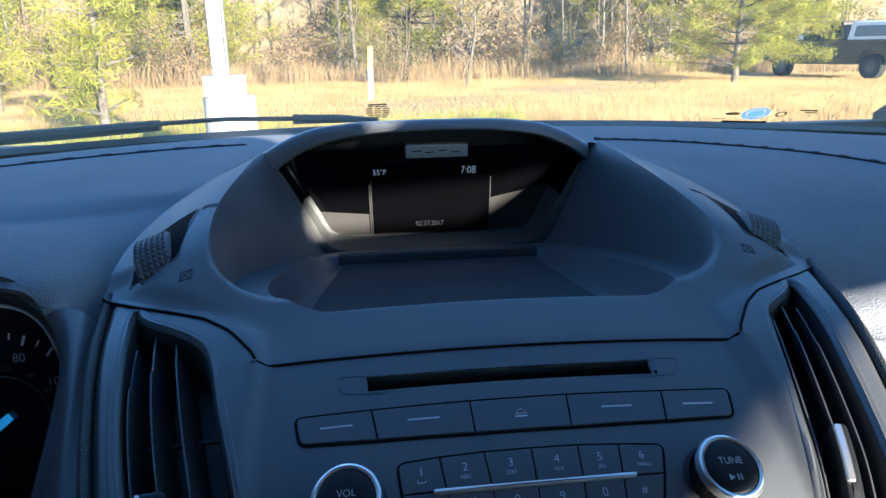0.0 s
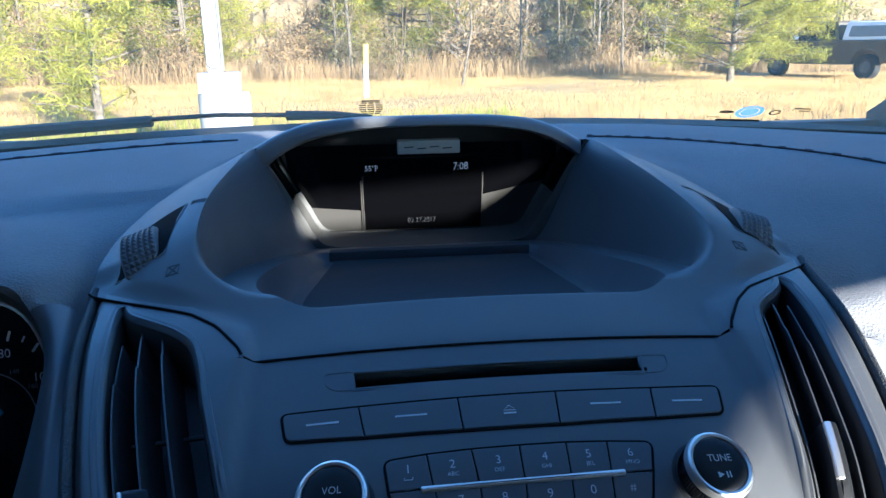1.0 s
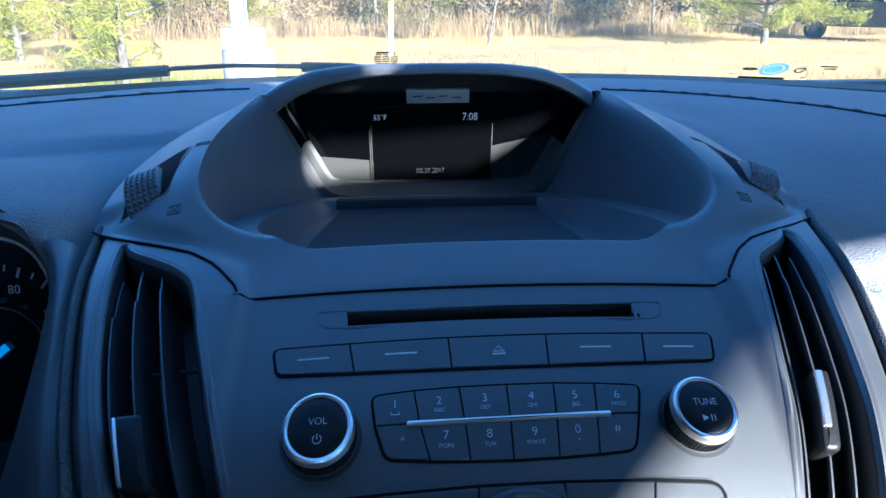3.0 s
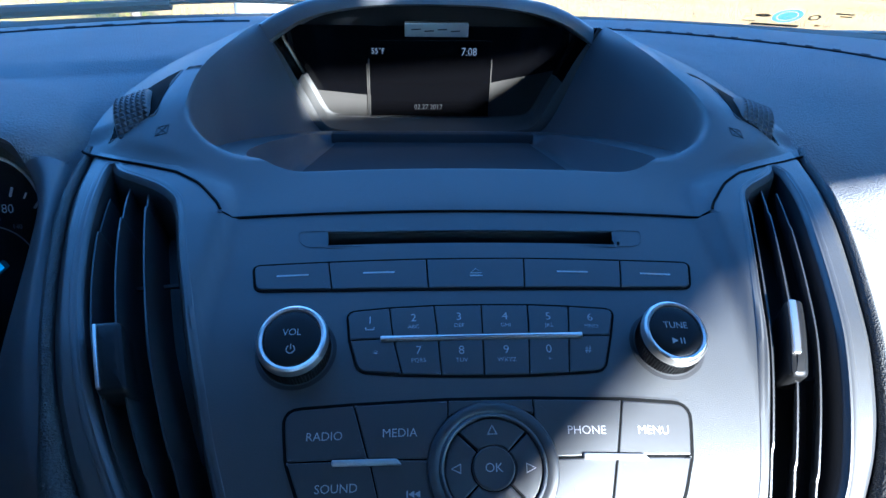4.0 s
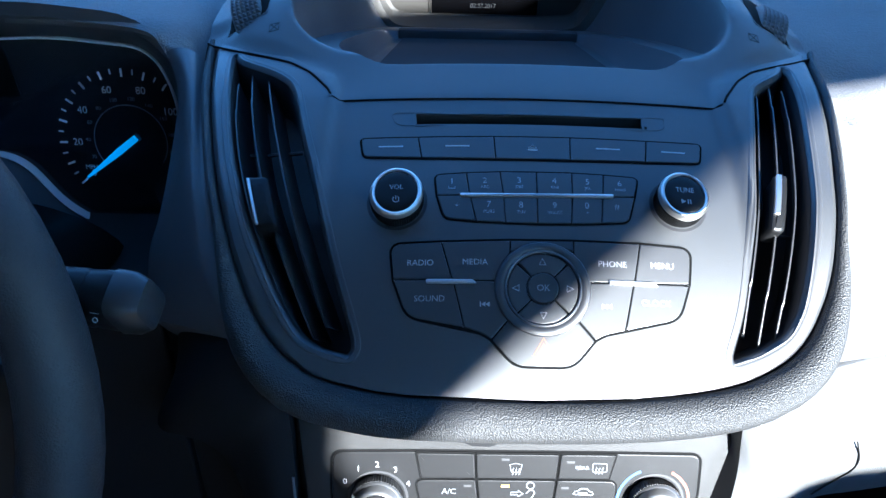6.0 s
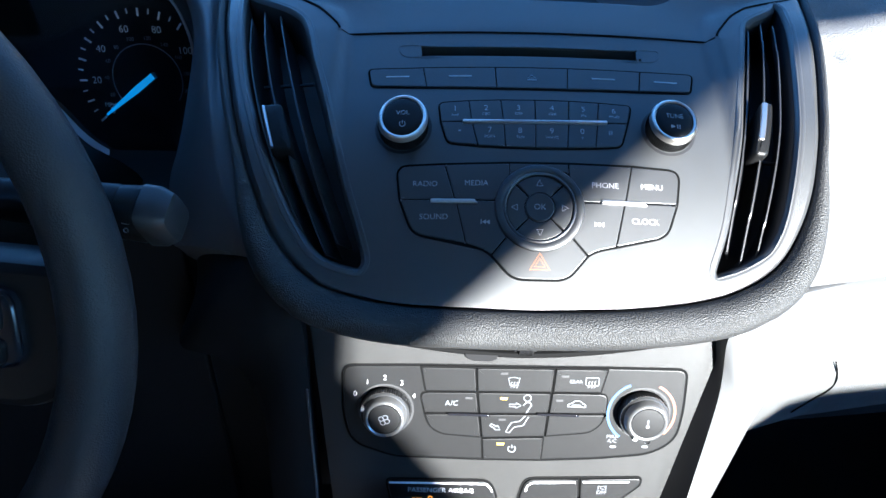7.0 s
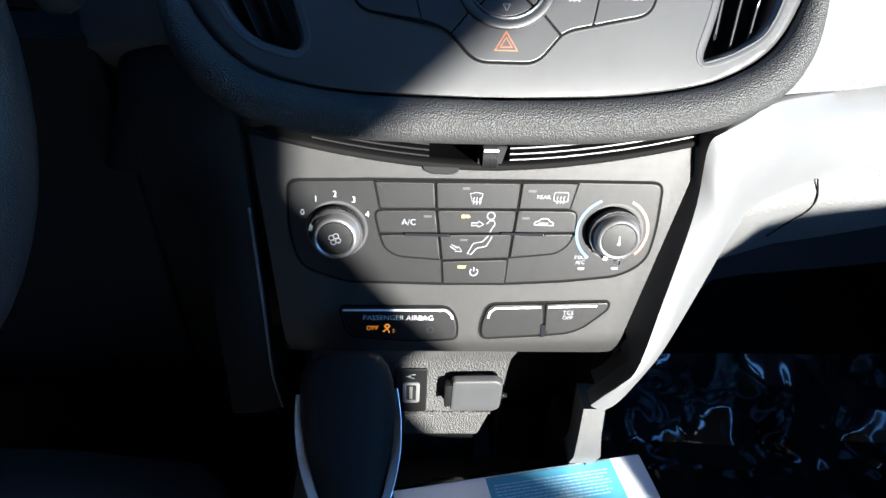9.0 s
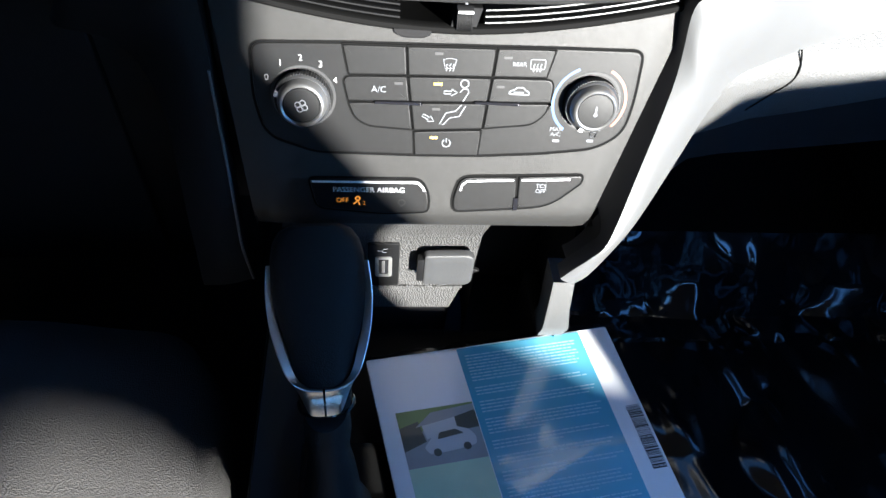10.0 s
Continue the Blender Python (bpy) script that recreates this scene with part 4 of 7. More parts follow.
thumb_wheel(-1)
thumb_wheel(1)
W = lambda x, y, h: Vector((x / 1000, y / 1000, shell_z(x / 1000, y / 1000) + h / 1000))
for sgn in (-1, 1):
    bx, by = sgn * 148.5 - 4, 574
    sq = [(bx - 3, by - 2.6), (bx + 3, by - 2.6), (bx + 3, by + 2.6), (bx - 3, by + 2.6)]
    part("closed_mark", band(sq, W, 0.6, -0.2, 0.3), M_BLACK, pod)
    part("closed_mark", prism([(bx - 3, by - 2.6), (bx - 2.3, by - 2.6), (bx + 3, by + 2.6), (bx + 2.3, by + 2.6)], W, -0.2, 0.3, 0.02), M_BLACK, pod)
    part("closed_mark", prism([(bx + 3, by - 2.6), (bx + 2.3, by - 2.6), (bx - 3, by + 2.6), (bx - 2.3, by + 2.6)], W, -0.2, 0.3, 0.02), M_BLACK, pod)
    for k in range(3):
        part("open_mark", prism([(bx + sgn * 0 - 4, by + 64 + k * 2.2), (bx + 4, by + 65 + k * 2.2), (bx + 4, by + 65.8 + k * 2.2), (bx - 4, by + 64.8 + k * 2.2)], W, -0.2, 0.3, 0.02), M_BLACK, pod)


# ---- dash top pad: from the pod to the windscreen, rolling down to the cabin ----
def pad_z(x, y):
    crown = 1.098 - 0.030 * smooth(0.15, 0.75, abs(x)) - 0.02 * smooth(0.95, 1.2, y)
    near = curve_table([(0.40, -0.190), (0.43, -0.150), (0.47, -0.105), (0.52, -0.068), (0.58, -0.040), (0.66, -0.016), (0.74, -0.004), (0.80, 0.0), (1.3, 0.0)], y)
    if x < 0:      # the driver's side falls to the instrument hood
        near *= 0.75
        near += 0.012 * smooth(-0.22, -0.30, x) * smooth(0.72, 0.62, y)
    return crown + near


def pad_side(sgn):
    rows = []
    for j in range(64):
        y = 0.418 + (1.26 - 0.418) * (j / 63) ** 1.15
        if y < 0.565:
            s = lerp_table([(0.3725, 157), (0.39, 134), (0.418, 98), (0.449, 58), (0.475, 28), (0.50, 0), (0.518, -19), (0.545, -47), (0.575, -77), (0.60, -102)], y)
            x0 = (outer(s, sgn) + 6.0) / 1000
        else:
            x0 = xout(y) + 0.0015 + 0.004 * smooth(0.60, 0.565, y)
        if y > 0.775:
            x0 = max(0.0, 0.1345 - (y - 0.775) * 2.2)
        row = []
        for i in range(40):
            u = (i / 39) ** 1.5
            x = x0 + (0.78 - x0) * u
            z = pad_z(sgn * x, y)
            blend = smooth(0.05 + 0.08 * smooth(0.52, 0.44, y), 0.0, x - x0)
            if y < 0.60:
                base = top_z(x0, y) - 0.004 if y > 0.52 else stack_point(lerp_table([(0.3725, 157), (0.39, 134), (0.418, 98), (0.449, 58), (0.475, 28), (0.50, 0), (0.518, -19), (0.53, -30)], y) / 1000)[0].y - 0.3 * x0 * x0 - 0.005
                z = z + (base - z) * blend * smooth(0.62, 0.56, y)
            elif y < 0.79:
                z = z + (min(top_z(x0, y) - 0.003, 1.2) - z) * smooth(0.04, 0.0, x - x0) * smooth(0.83, 0.76, y)
            row.append((sgn * x + lean_x(y) * smooth(0.25, 0.0, x - x0), y, z))
        rows.append(row)
    return rows


pad_rows = []
for row in pad_side(1):
    pad_rows.append([(x, y + min(0.085, 0.46 * max(0.0, x - 0.155)) * smooth(0.60, 0.418, y), z) for x, y, z in row])
lip = []
for k in (1.3, 1.0, 0.8, 0.55, 0.3, 0.12):
    ln = []
    for x, y, z in pad_rows[0]:
        tx, ty, tz = x - 0.016 * smooth(0.24, 0.15, x), 0.4215 + 0.46 * (min(x, 0.33) - 0.136), min(0.9265 - 0.013 * smooth(0.16, 0.28, x), z - 0.012)
        ln.append((x + (tx - x) * k, y + (ty - y) * k - 0.007 * math.sin(math.pi * min(1, k)), z + (tz - z) * k))
    lip.append(ln)
part("passenger_pad", grid_bm(lip + pad_rows), M_PAD, dash)
# the driver's pad runs on round the instruments as a hood and a cheek
HOOD_EDGE = [(-0.74, 0.62, 1.045), (-0.55, 0.60, 1.062), (-0.40, 0.590, 1.074), (-0.30, 0.582, 1.0760), (-0.255, 0.577, 1.0752), (-0.231, 0.572, 1.0725), (-0.2226, 0.568, 1.065),
             (-0.2153, 0.562, 1.0537), (-0.2115, 0.553, 1.0385), (-0.2105, 0.535, 1.0225), (-0.2096, 0.505, 1.0014), (-0.2121, 0.490, 0.985), (-0.2175, 0.480, 0.9666), (-0.224, 0.474, 0.925)]


def hood_edge(k):
    return Vector([curve_table([(i, p[c]) for i, p in enumerate(HOOD_EDGE)], k) for c in range(3)])


full = pad_side(-1)
rows = [r + [r[-1], r[-1], r[-1]] for r in full if r[0][1] > 0.705]
rows.reverse()
low_rows = [(0.70 - 0.135 * k / 12, None) for k in range(13)] + [(None, -77 + 211 * k / 30) for k in range(1, 31)]
for n, (y, s) in enumerate(low_rows):
    if s is None:
        A = Vector((-(xout(y) + 0.0015) + lean_x(y), y, top_z(xout(y), y) - 0.006))
        k = 5 * (n / 9) ** 0.8 if n < 9 else 5 + (n - 9) * 0.28
    else:
        A = F(-(outer(s, -1) + 4.5), s, -6)
        k = 5 + 4 * 0.28 + (n - 13 + 1) * (13 - 6.12) / 30
    B = hood_edge(min(13, k))
    low = smooth(6, 24, n)
    turn_in = 0.6 + 0.4 * low
    row = []
    for i in range(40):
        u = (i / 39) ** 1.3
        bulge = math.sin(math.pi * min(1, u * 1.02)) ** 0.8 * smooth(0.0, 0.3, u)
        row.append(A.lerp(B, u) + Vector((0, -0.006 * low, 0.006 + 0.002 * low)) * bulge)
    row += [B + Vector((0, 0.004, -0.004)), B + Vector((-0.002, 0.016, -0.008)), B + Vector((-0.004, 0.035, -0.009))]
    rows.append(row)
rows.append([Vector(p) + Vector((0.004, 0.012, -0.020)) for p in rows[-1]])
rows.append([Vector(p) + Vector((0.010, 0.035, -0.060)) for p in rows[-1]])
part("driver_pad", grid_bm(rows[:-31]), M_PAD, dash)
# the cheek carries the pad on in darker plastic, which paints in its shade
part("cheek", grid_bm(rows[-32:]), M_SHOULDER, dash)


# ---- slim vent between the roll and the climate panel ----
slim = thing("slim_vent", "slim curved black vent with fine ribs and ribbed wheel", "air vent", at=H(0, -14))


def slit_v(x):
    return -8.5 - 17.5 * (abs(x) / 122) ** 1.8


def slit_top(x):
    """Upper edge of the opening: it closes towards both ends."""
    return slit_v(x) - 13.2 * (1 - smooth(96, 142, x)) * (1 - smooth(92, 128, -x)) - 0.8


xs = [-132 + 279 * k / 92 for k in range(93)]
# joint black on the throat stands in for the shade inside
part("throat", grid_bm([[H(x, slit_v(x) + dv, h) for x in xs] for dv, h in ((1.6, 0.6), (0.4, 1.6), (-1.6, 1.6), (-2.4, 0.6), (-2.8, -6), (-5, -34), (-18, -36))]), M_JOINT, slim)
part("upper_lip", grid_bm([[H(x, slit_top(x) + dv, h) for x in xs if x < 131] for dv, h in ((-0.4, -12), (0, -1.4), (-0.4, 0.4), (-1.2, 1.2), (-8, 3.2), (-14, 4.5))]), M_BUTTON, slim)
# left ribs take black and sit deeper: shade put into colour and depth
for sgn, a, b in ((-1, 29, 92), (1, 15, 116)):
    for k in range(3):
        deep = 1.6 if sgn < 0 else 0.0
        line = [sgn * (a + (b - 4 * k - a) * j / 30) for j in range(31)]
        rib = [[H(x, slit_v(x) - 4.3 - 3.1 * k + dv, h - deep) for x in line] for dv, h in ((0.5, -9), (0.5, 0.1 - 0.5 * k), (0.1, 0.6 - 0.5 * k), (-0.5, 0.5 - 0.5 * k), (-0.7, -0.2 - 0.5 * k), (-0.7, -9))]
        part("rib", grid_bm(rib), M_DARK if sgn < 0 else M_FACE, slim)
part("shutter", prism(rounded([(-33, -9.6), (-12, -9.0), (-13, -6.0), (-17, -4.4), (-27, -4.6), (-32, -6.6)], 1.6), H, -8, 1.9, 0.8), M_DARK, slim)
part("centre_block", prism(rounded([(-3.2, -9.4), (-0.8, -21), (8.4, -21), (13.6, -21), (10.4, -9.4)], 0.8), H, -10, 0.4, 0.6), M_DARK, slim)
wheel = part("wheel", loft([[H(4.2 + dx, -15.2 + 7.0 * math.sin(a), -1.2 + 5.6 * math.cos(a)) for a in [k * math.tau / 28 for k in range(28)]] for dx in (-4.2, -3.8, 3.8, 4.2)]), M_DARK, slim, "ribbed wheel with white mark")
for k in range(9):
    x0 = 1.0 + 0.8 * k
    part("tooth", tube([H(x0, -15.2 + 7.1 * math.sin(a), -1.2 + 5.7 * math.cos(a)) for a in [-0.5 + 1.7 * i / 10 for i in range(11)]], 0.00022, 5), M_BUTTON, wheel)
part("wheel_mark", prism(rounded([(0.2, -20.0), (8.4, -20.0), (8.4, -18.7), (0.2, -18.7)], 0.5, 2), H, 0, 4.4, 0.3), M_LINE, wheel)
part("vane_mark", band([(3.2, -25.4), (4.8, -24.8), (3.6, -24.0), (5.0, -23.4)], H, 0.5, 1.5, 3.0, False), M_GREYINK, slim)

# ---- climate panel ----
clim = thing("climate_panel", "black climate control panel with two chrome-ringed knobs and keys", "climate control", at=H(0, 45))
rows = []
for j in range(25):
    u = j / 24
    row = []
    for i in range(41):
        t = 2 * i / 40 - 1
        half_t, half_b = (125.5, 113.0) if t < 0 else (124.0, 91.0)
        v_top = slit_v(t * half_t)
        v = v_top + (113.5 - v_top) * u
        half = half_t + (half_b - half_t) * u
        row.append(H(t * half, v, -1.5 * smooth(0.9, 1.0, abs(t)) - 3.5 * smooth(0.94, 1.0, u)))
    rows.append(row)
rows.append([H(-113 + 204 * i / 40, 115.5, -14) for i in range(41)])
rows.append([H(-113 + 204 * i / 40, 112.5, -45) for i in range(41)])
part("panel", grid_bm(rows), M_CLIM, clim)
for sgn in (-1, 1):
    part("side_wall", grid_bm([[H(sgn * (124.0 - (33.0 if sgn > 0 else 12.0) * k / 16), -26 + 139.5 * k / 16, h) for k in range(17)] for h in (-1.4, -6, -40)]), M_BLACK, clim)
hv_out = [(-106, 0.6), (-59, -0.6), (0, -0.9), (55, -1.4), (102.5, -1.4), (103, 27), (100.5, 47), (86, 57.2), (52, 61.2), (18.6, 63.2), (-19.6, 63.6), (-75, 62.6), (-102, 53), (-106.6, 30)]
hv_r = [6, 0, 0, 0, 6, 8, 9, 9, 4, 0, 0, 6, 10, 8]
part("field_joint", band(rounded(hv_out, hv_r), H, 2.2, -0.6, 0.14), M_JOINT, clim)
part("field", prism(inset(rounded(hv_out, hv_r), 0.4), H, -0.6, 0.7, 0.6), M_BUTTON, clim)


def climate_key(poly, r, name="climate_key", h=1.5):
    return part(name, prism(inset(rounded(poly, r, 4), 0.40), H, -0.4, h, 0.55), M_BUTTON, clim)


def joint(poly, r):
    part("key_joint", prism(inset(rounded(poly, r, 4), -0.45), H, -0.5, 0.80, 0.02), M_JOINT, clim)


def lamp_mark(x, v, on, parent, h=1.72):
    part("indicator", prism([(x - 2.2, v - 0.75), (x + 2.2, v - 0.75), (x + 2.2, v + 0.75), (x - 2.2, v + 0.75)], H, 1.2, h, 0.1), M_YELLOW if on else M_BLACK, parent, "lit yellow indicator" if on else "unlit indicator")


cells = {
    "blank": ([(-59, -0.2), (-25.4, -0.2), (-24.4, 16), (-56, 16.4)], 1),
    "front": ([(-25.2, -0.2), (22.6, -0.6), (21.4, 15.6), (-24.2, 16)], 1.0),
    "rear": ([(22.9, -0.6), (55, -1), (51.5, 15.2), (21.7, 15.5)], [.9, 1, 1, .9]),
    "ac": ([(-59.5, 16.8), (-24.4, 16.2), (-22.6, 30.9), (-56.6, 31.3)], [5, .9, .9, .6]),
    "off_a": ([(-56.6, 31.6), (-22.6, 31.3), (-20.6, 47.8), (-46, 46), (-53.5, 41)], [.9, .9, .9, 6, 6]),
    "face": ([(-24.2, 16.2), (21.4, 15.8), (20, 30.2), (-22.4, 31)], 1.0),
    "floor": ([(-22.4, 31.3), (19.9, 30.5), (18.6, 46.2), (-20.4, 48)], 1.0),
    "recirc": ([(21.6, 15.7), (56, 15.6), (56, 29.4), (20.2, 30.2)], [.9, 5, .6, .9]),
    "off_b": ([(20.2, 30.5), (56, 29.7), (53, 37.5), (46.5, 43), (18.8, 46.1)], [.9, .6, 6, 6, .9]),
    "power": ([(-20.4, 48.2), (18.5, 46.5), (17.6, 63), (-19.4, 63.4)], 1.0),
}
keys = {}
for n, (poly, r) in cells.items():
    joint(poly, r)
    keys[n] = climate_key(poly, r)
for x0, x1, v0 in ((-42, -15.5, 31.2), (12.8, 39, 30.0)):
    part("rocker_bar", prism(rounded([(x0, v0 - 1.0), (x1 - 1.5, v0 - 0.9), (x1, v0 + 0.5), (x1 - 1, v0 + 1.2), (x0, v0 + 0.8)], 0.6, 3), H, 0.8, 3.2, 0.7), M_GLOSS, clim)
part("lettering", text_bm("A/C", 3.6, H, -39.5, 24.0, 1.74), M_GREYINK, keys["ac"])
lamp_mark(-29, 20.3, False, keys["ac"])
lamp_mark(-8, 3.2, False, keys["front"])
lamp_mark(29, 4.2, False, keys["rear"])
lamp_mark(-7.6, 20.0, True, keys["face"])
lamp_mark(26.5, 20.6, False, keys["recirc"])
lamp_mark(-8.0, 34.6, False, keys["floor"])
lamp_mark(-8.4, 51.8, True, keys["power"])


def mark(points, parent, width=0.34, closed=False, h=1.75, name="symbol", material=None):
    part(name, band(points, H, width, 1.4, h, closed), material or M_GREYINK, parent)


# screen symbols
mark([(-5.5, 6.2), (-2, 5.4), (1.5, 6.2), (0.4, 11.0), (-4.4, 11.0)], keys["front"], closed=True)
for k in range(3):
    x0 = -3.8 + 1.8 * k
    mark([(x0, 12.6), (x0 + 0.6, 11.2), (x0, 9.8), (x0 + 0.6, 8.4)], keys["front"], 0.4)
part("lettering", text_bm("REAR", 2.4, H, 35.6, 7.6, 1.74), M_GREYINK, keys["rear"])
mark(rounded([(41.5, 4.6), (49.5, 4.6), (49.5, 10), (41.5, 10)], 1, 2), keys["rear"], closed=True)
for k in range(3):
    x0 = 43.3 + 1.8 * k
    mark([(x0, 11.4), (x0 + 0.6, 10), (x0, 8.4), (x0 + 0.6, 7)], keys["rear"], 0.4)
# seated figure is drawn as a plain bent bar with a ring and arrows
mark(disc(6.8, 19.4, 2.2, 16), keys["face"], 0.5, True)
mark([(4.6, 24.5), (6.2, 22.3), (8.6, 22.4), (9.4, 24.2), (6.6, 29.5)], keys["face"], 0.5)
mark([(6.0, 31.6), (2.8, 35.4), (-2.4, 36.6), (-5.6, 43.2), (-3.4, 43.6), (-0.4, 39.6), (5.0, 38.4), (8.2, 32.2)], keys["floor"], 0.5)
for bx, bv, dx, dv, k in ((-4.2, 24.6, 1, 0, "face"), (-15.2, 38.2, 0.86, 0.5, "floor")):
    ar = [(0, -0.8), (4.0, -0.8), (4.0, -1.9), (7.2, 0), (4.0, 1.9), (4.0, 0.8), (0, 0.8)]
    mark([(bx + p * dx - q * dv, bv + p * dv + q * dx) for p, q in ar], keys[k], 0.45, True)
mark(rounded([(31.5, 24.4), (32.2, 22.6), (34.2, 22.2), (35.6, 20.6), (39.2, 20.6), (40.8, 22.4), (42.6, 23.0), (42.6, 24.8)], 0.5, 2), keys["recirc"], 0.5, True)
mark([(34.2, 23.6), (39.6, 23.6)], keys["recirc"], 0.8)
arc = [(-1.2 + 2.3 * math.sin(a), 55.0 - 2.3 * math.cos(a)) for a in [0.6 + (math.tau - 1.2) * k / 16 for k in range(17)]]
mark(arc, keys["power"], 0.55)
mark([(-1.2, 51.9), (-1.2, 54.6)], keys["power"], 0.55)


def climate_knob(cx, cv, turn):
    """A knurled dark skirt under a satin rim and a flat cap."""
    part("knob_well", turned(H, cx, cv, [(17.6, -0.4), (17.4, 0.95), (16.0, 0.9), (15.3, -2)]), M_BLACK, clim)
    k = part("climate_knob", turned(H, cx, cv, [(14.7, -2), (14.7, 7.0), (14.3, 8.0), (13.0, 8.8)], 64), M_KEY, clim)
    ridges = bmesh.new()
    for i in range(64):
        a = (i + 0.5) * math.tau / 64
        pts = [ridges.verts.new(H(cx + rr * math.cos(a + da), cv + rr * math.sin(a + da), h)) for h in (0.6, 7.4) for rr, da in ((14.6, -0.026), (15.2, 0), (14.6, 0.026))]
        for q in ((0, 1, 4, 3), (1, 2, 5, 4), (3, 4, 5)):
            ridges.faces.new([pts[j] for j in q])
    part("knurling", ridges, M_KEY, k, smooth=False)
    part("knob_ring", turned(H, cx, cv, [(13.3, 8.4), (13.1, 9.4), (12.3, 12.6), (11.7, 13.6), (10.8, 14.0), (10.0, 13.6), (9.8, 13.0)], 64), M_KNOB, k, "satin metal rim")
    part("knob_cap", turned(H, cx, cv, [(9.9, 12.8), (9.6, 13.7), (5, 13.95), (0.05, 13.95)], 48), M_BUTTON, k)
    a = turn
    tip = [(cx + 15.2 * math.sin(a + d), cv - 15.2 * math.cos(a + d)) for d in (-0.10, 0.10)] + [(cx + 12.6 * math.sin(a + d), cv - 12.6 * math.cos(a + d)) for d in (0.10, -0.10)]
    part("pointer", prism(tip, H, 6, 10.2, 0.2), M_INK, k, "white pointer")
    return k, cx, cv


fan, fx, fv = climate_knob(-80.0, 29.5, -1.25)
for q in range(4):
    a = q * math.pi / 2 + 0.4
    blade = disc(fx + 1.9 * math.cos(a), fv + 1.9 * math.sin(a), 1.5, 14)
    part("fan_mark", band(blade, H, 0.45, 14.0, 14.2), M_GREYINK, fan)
# whiter ink than the other symbols offsets the shade at this end
for wd, lx, lv in (("0", -98.8, 19.3), ("1", -91.1, 11.2), ("2", -80.5, 8.2), ("3", -70.2, 11.4), ("4", -62.8, 20.0)):
    part("numeral", text_bm(wd, 3.6, H, lx, lv, 0.95), M_INK, clim)
temp, px, pv = climate_knob(78.0, 28.2, -2.75)
part("thermometer", prism(rounded([(px - 0.45, pv - 2.8), (px + 0.45, pv - 2.8), (px + 0.45, pv + 1), (px - 0.45, pv + 1)], 0.4, 2), H, 14, 14.2, 0.05), M_GREYINK, temp)
part("thermometer", prism(disc(px, pv + 1.9, 1.0, 12), H, 14, 14.2, 0.05), M_GREYINK, temp)
for a0, a1, m in ((2.2, 4.3, M_BLUE), (-1.1, 0.75, M_ORANGE)):
    pts = [(77.5 + 20.6 * math.cos(a0 + (a1 - a0) * k / 24), 28.5 + 20.6 * math.sin(a0 + (a1 - a0) * k / 24)) for k in range(25)]
    part("temperature_arc", band(pts, H, 1.5, 0.6, 0.9, False), m, clim, "blue arc" if m is M_BLUE else "orange arc")
for wd, lx, lv in (("MAX", 61.2, 45.2), ("A/C", 61.2, 48.4), ("MAX", 83.2, 44.6)):
    part("lettering", text_bm(wd, 2.5, H, lx, lv, 0.9), M_GREYINK, clim)
mark([(81.4, 46.8), (83.2, 46.4), (85.0, 46.8), (84.4, 49.4), (82, 49.4)], clim, 0.4, True, 0.95)
for lx, lv in ((62, 52.4), (82.0, 52.0)):
    part("indicator", prism([(lx - 1.8, lv - 0.7), (lx + 1.8, lv - 0.7), (lx + 1.8, lv + 0.7), (lx - 1.8, lv + 0.7)], H, 0.5, 0.95, 0.1), M_GREYINK, clim)

# airbag lamp and the two switches below
ab = [(-80, 79.5), (-14, 79.2), (-9, 91), (-9.4, 102), (-36, 103.4), (-76, 100)]
ab_r = [4, 6, 8, 4, 4, 6]
airbag = thing("airbag_lamp", "black passenger airbag lamp panel with amber OFF light", "indicator lamp", at=H(-45, 91))
part("joint", prism(inset(rounded(ab, ab_r), -0.9), H, -1, 0.3, 0.05), M_JOINT, airbag)
part("lens", prism(inset(rounded(ab, ab_r), 0.4), H, 0, 1.2, 0.8), M_BUTTON, airbag)
# white paint gives this chrome line its sunlit shine
part("chrome_line", band([(-78, 81.6), (-16.5, 81.2), (-13.2, 84.4), (-12.2, 87.0)], H, 1.1, 1.0, 1.7, False), M_LINE, airbag)
part("lettering", text_bm("PASSENGER AIRBAG", 3.4, H, -45.0, 86.8, 1.4), M_LINE, airbag)
part("lettering", text_bm("OFF", 3.0, H, -60.6, 94.0, 1.4), M_AMBER, airbag, "lit amber word")
mark(disc(-51.6, 92.6, 1.3, 10), airbag, 0.9, True, 1.5, "belt_mark", M_AMBER)
mark([(-54, 96.4), (-51.5, 94.2), (-50.4, 97.0)], airbag, 0.9, False, 1.5, "belt_mark", M_AMBER)
part("lettering", text_bm("2", 2.6, H, -47.8, 95.8, 1.4), M_AMBER, airbag)
mark(disc(-25.5, 95.0, 2.0, 16), airbag, 0.4, True, 1.35, "unlit_mark", M_CLIM)
sw = thing("switch_pair", "pair of black switches with bright top lines", "switch", at=H(45, 90))
swo = [(8.5, 77.2), (82, 74.6), (82, 80), (64.5, 96.4), (44, 98.6), (5.6, 101.2), (4.6, 92)]
swr = [6, 3, 4, 10, 1, 5, 6]
part("joint", prism(inset(rounded(swo, swr), -1.1), H, -1, 0.3, 0.05), M_JOINT, sw)
part("blank_switch", prism(inset(rounded([(8.5, 77.2), (42.6, 76.2), (43.6, 98.6), (5.6, 101.2), (4.6, 92)], [6, .6, .6, 5, 6]), 0.3), H, 0, 1.4, 0.8), M_BUTTON, sw)
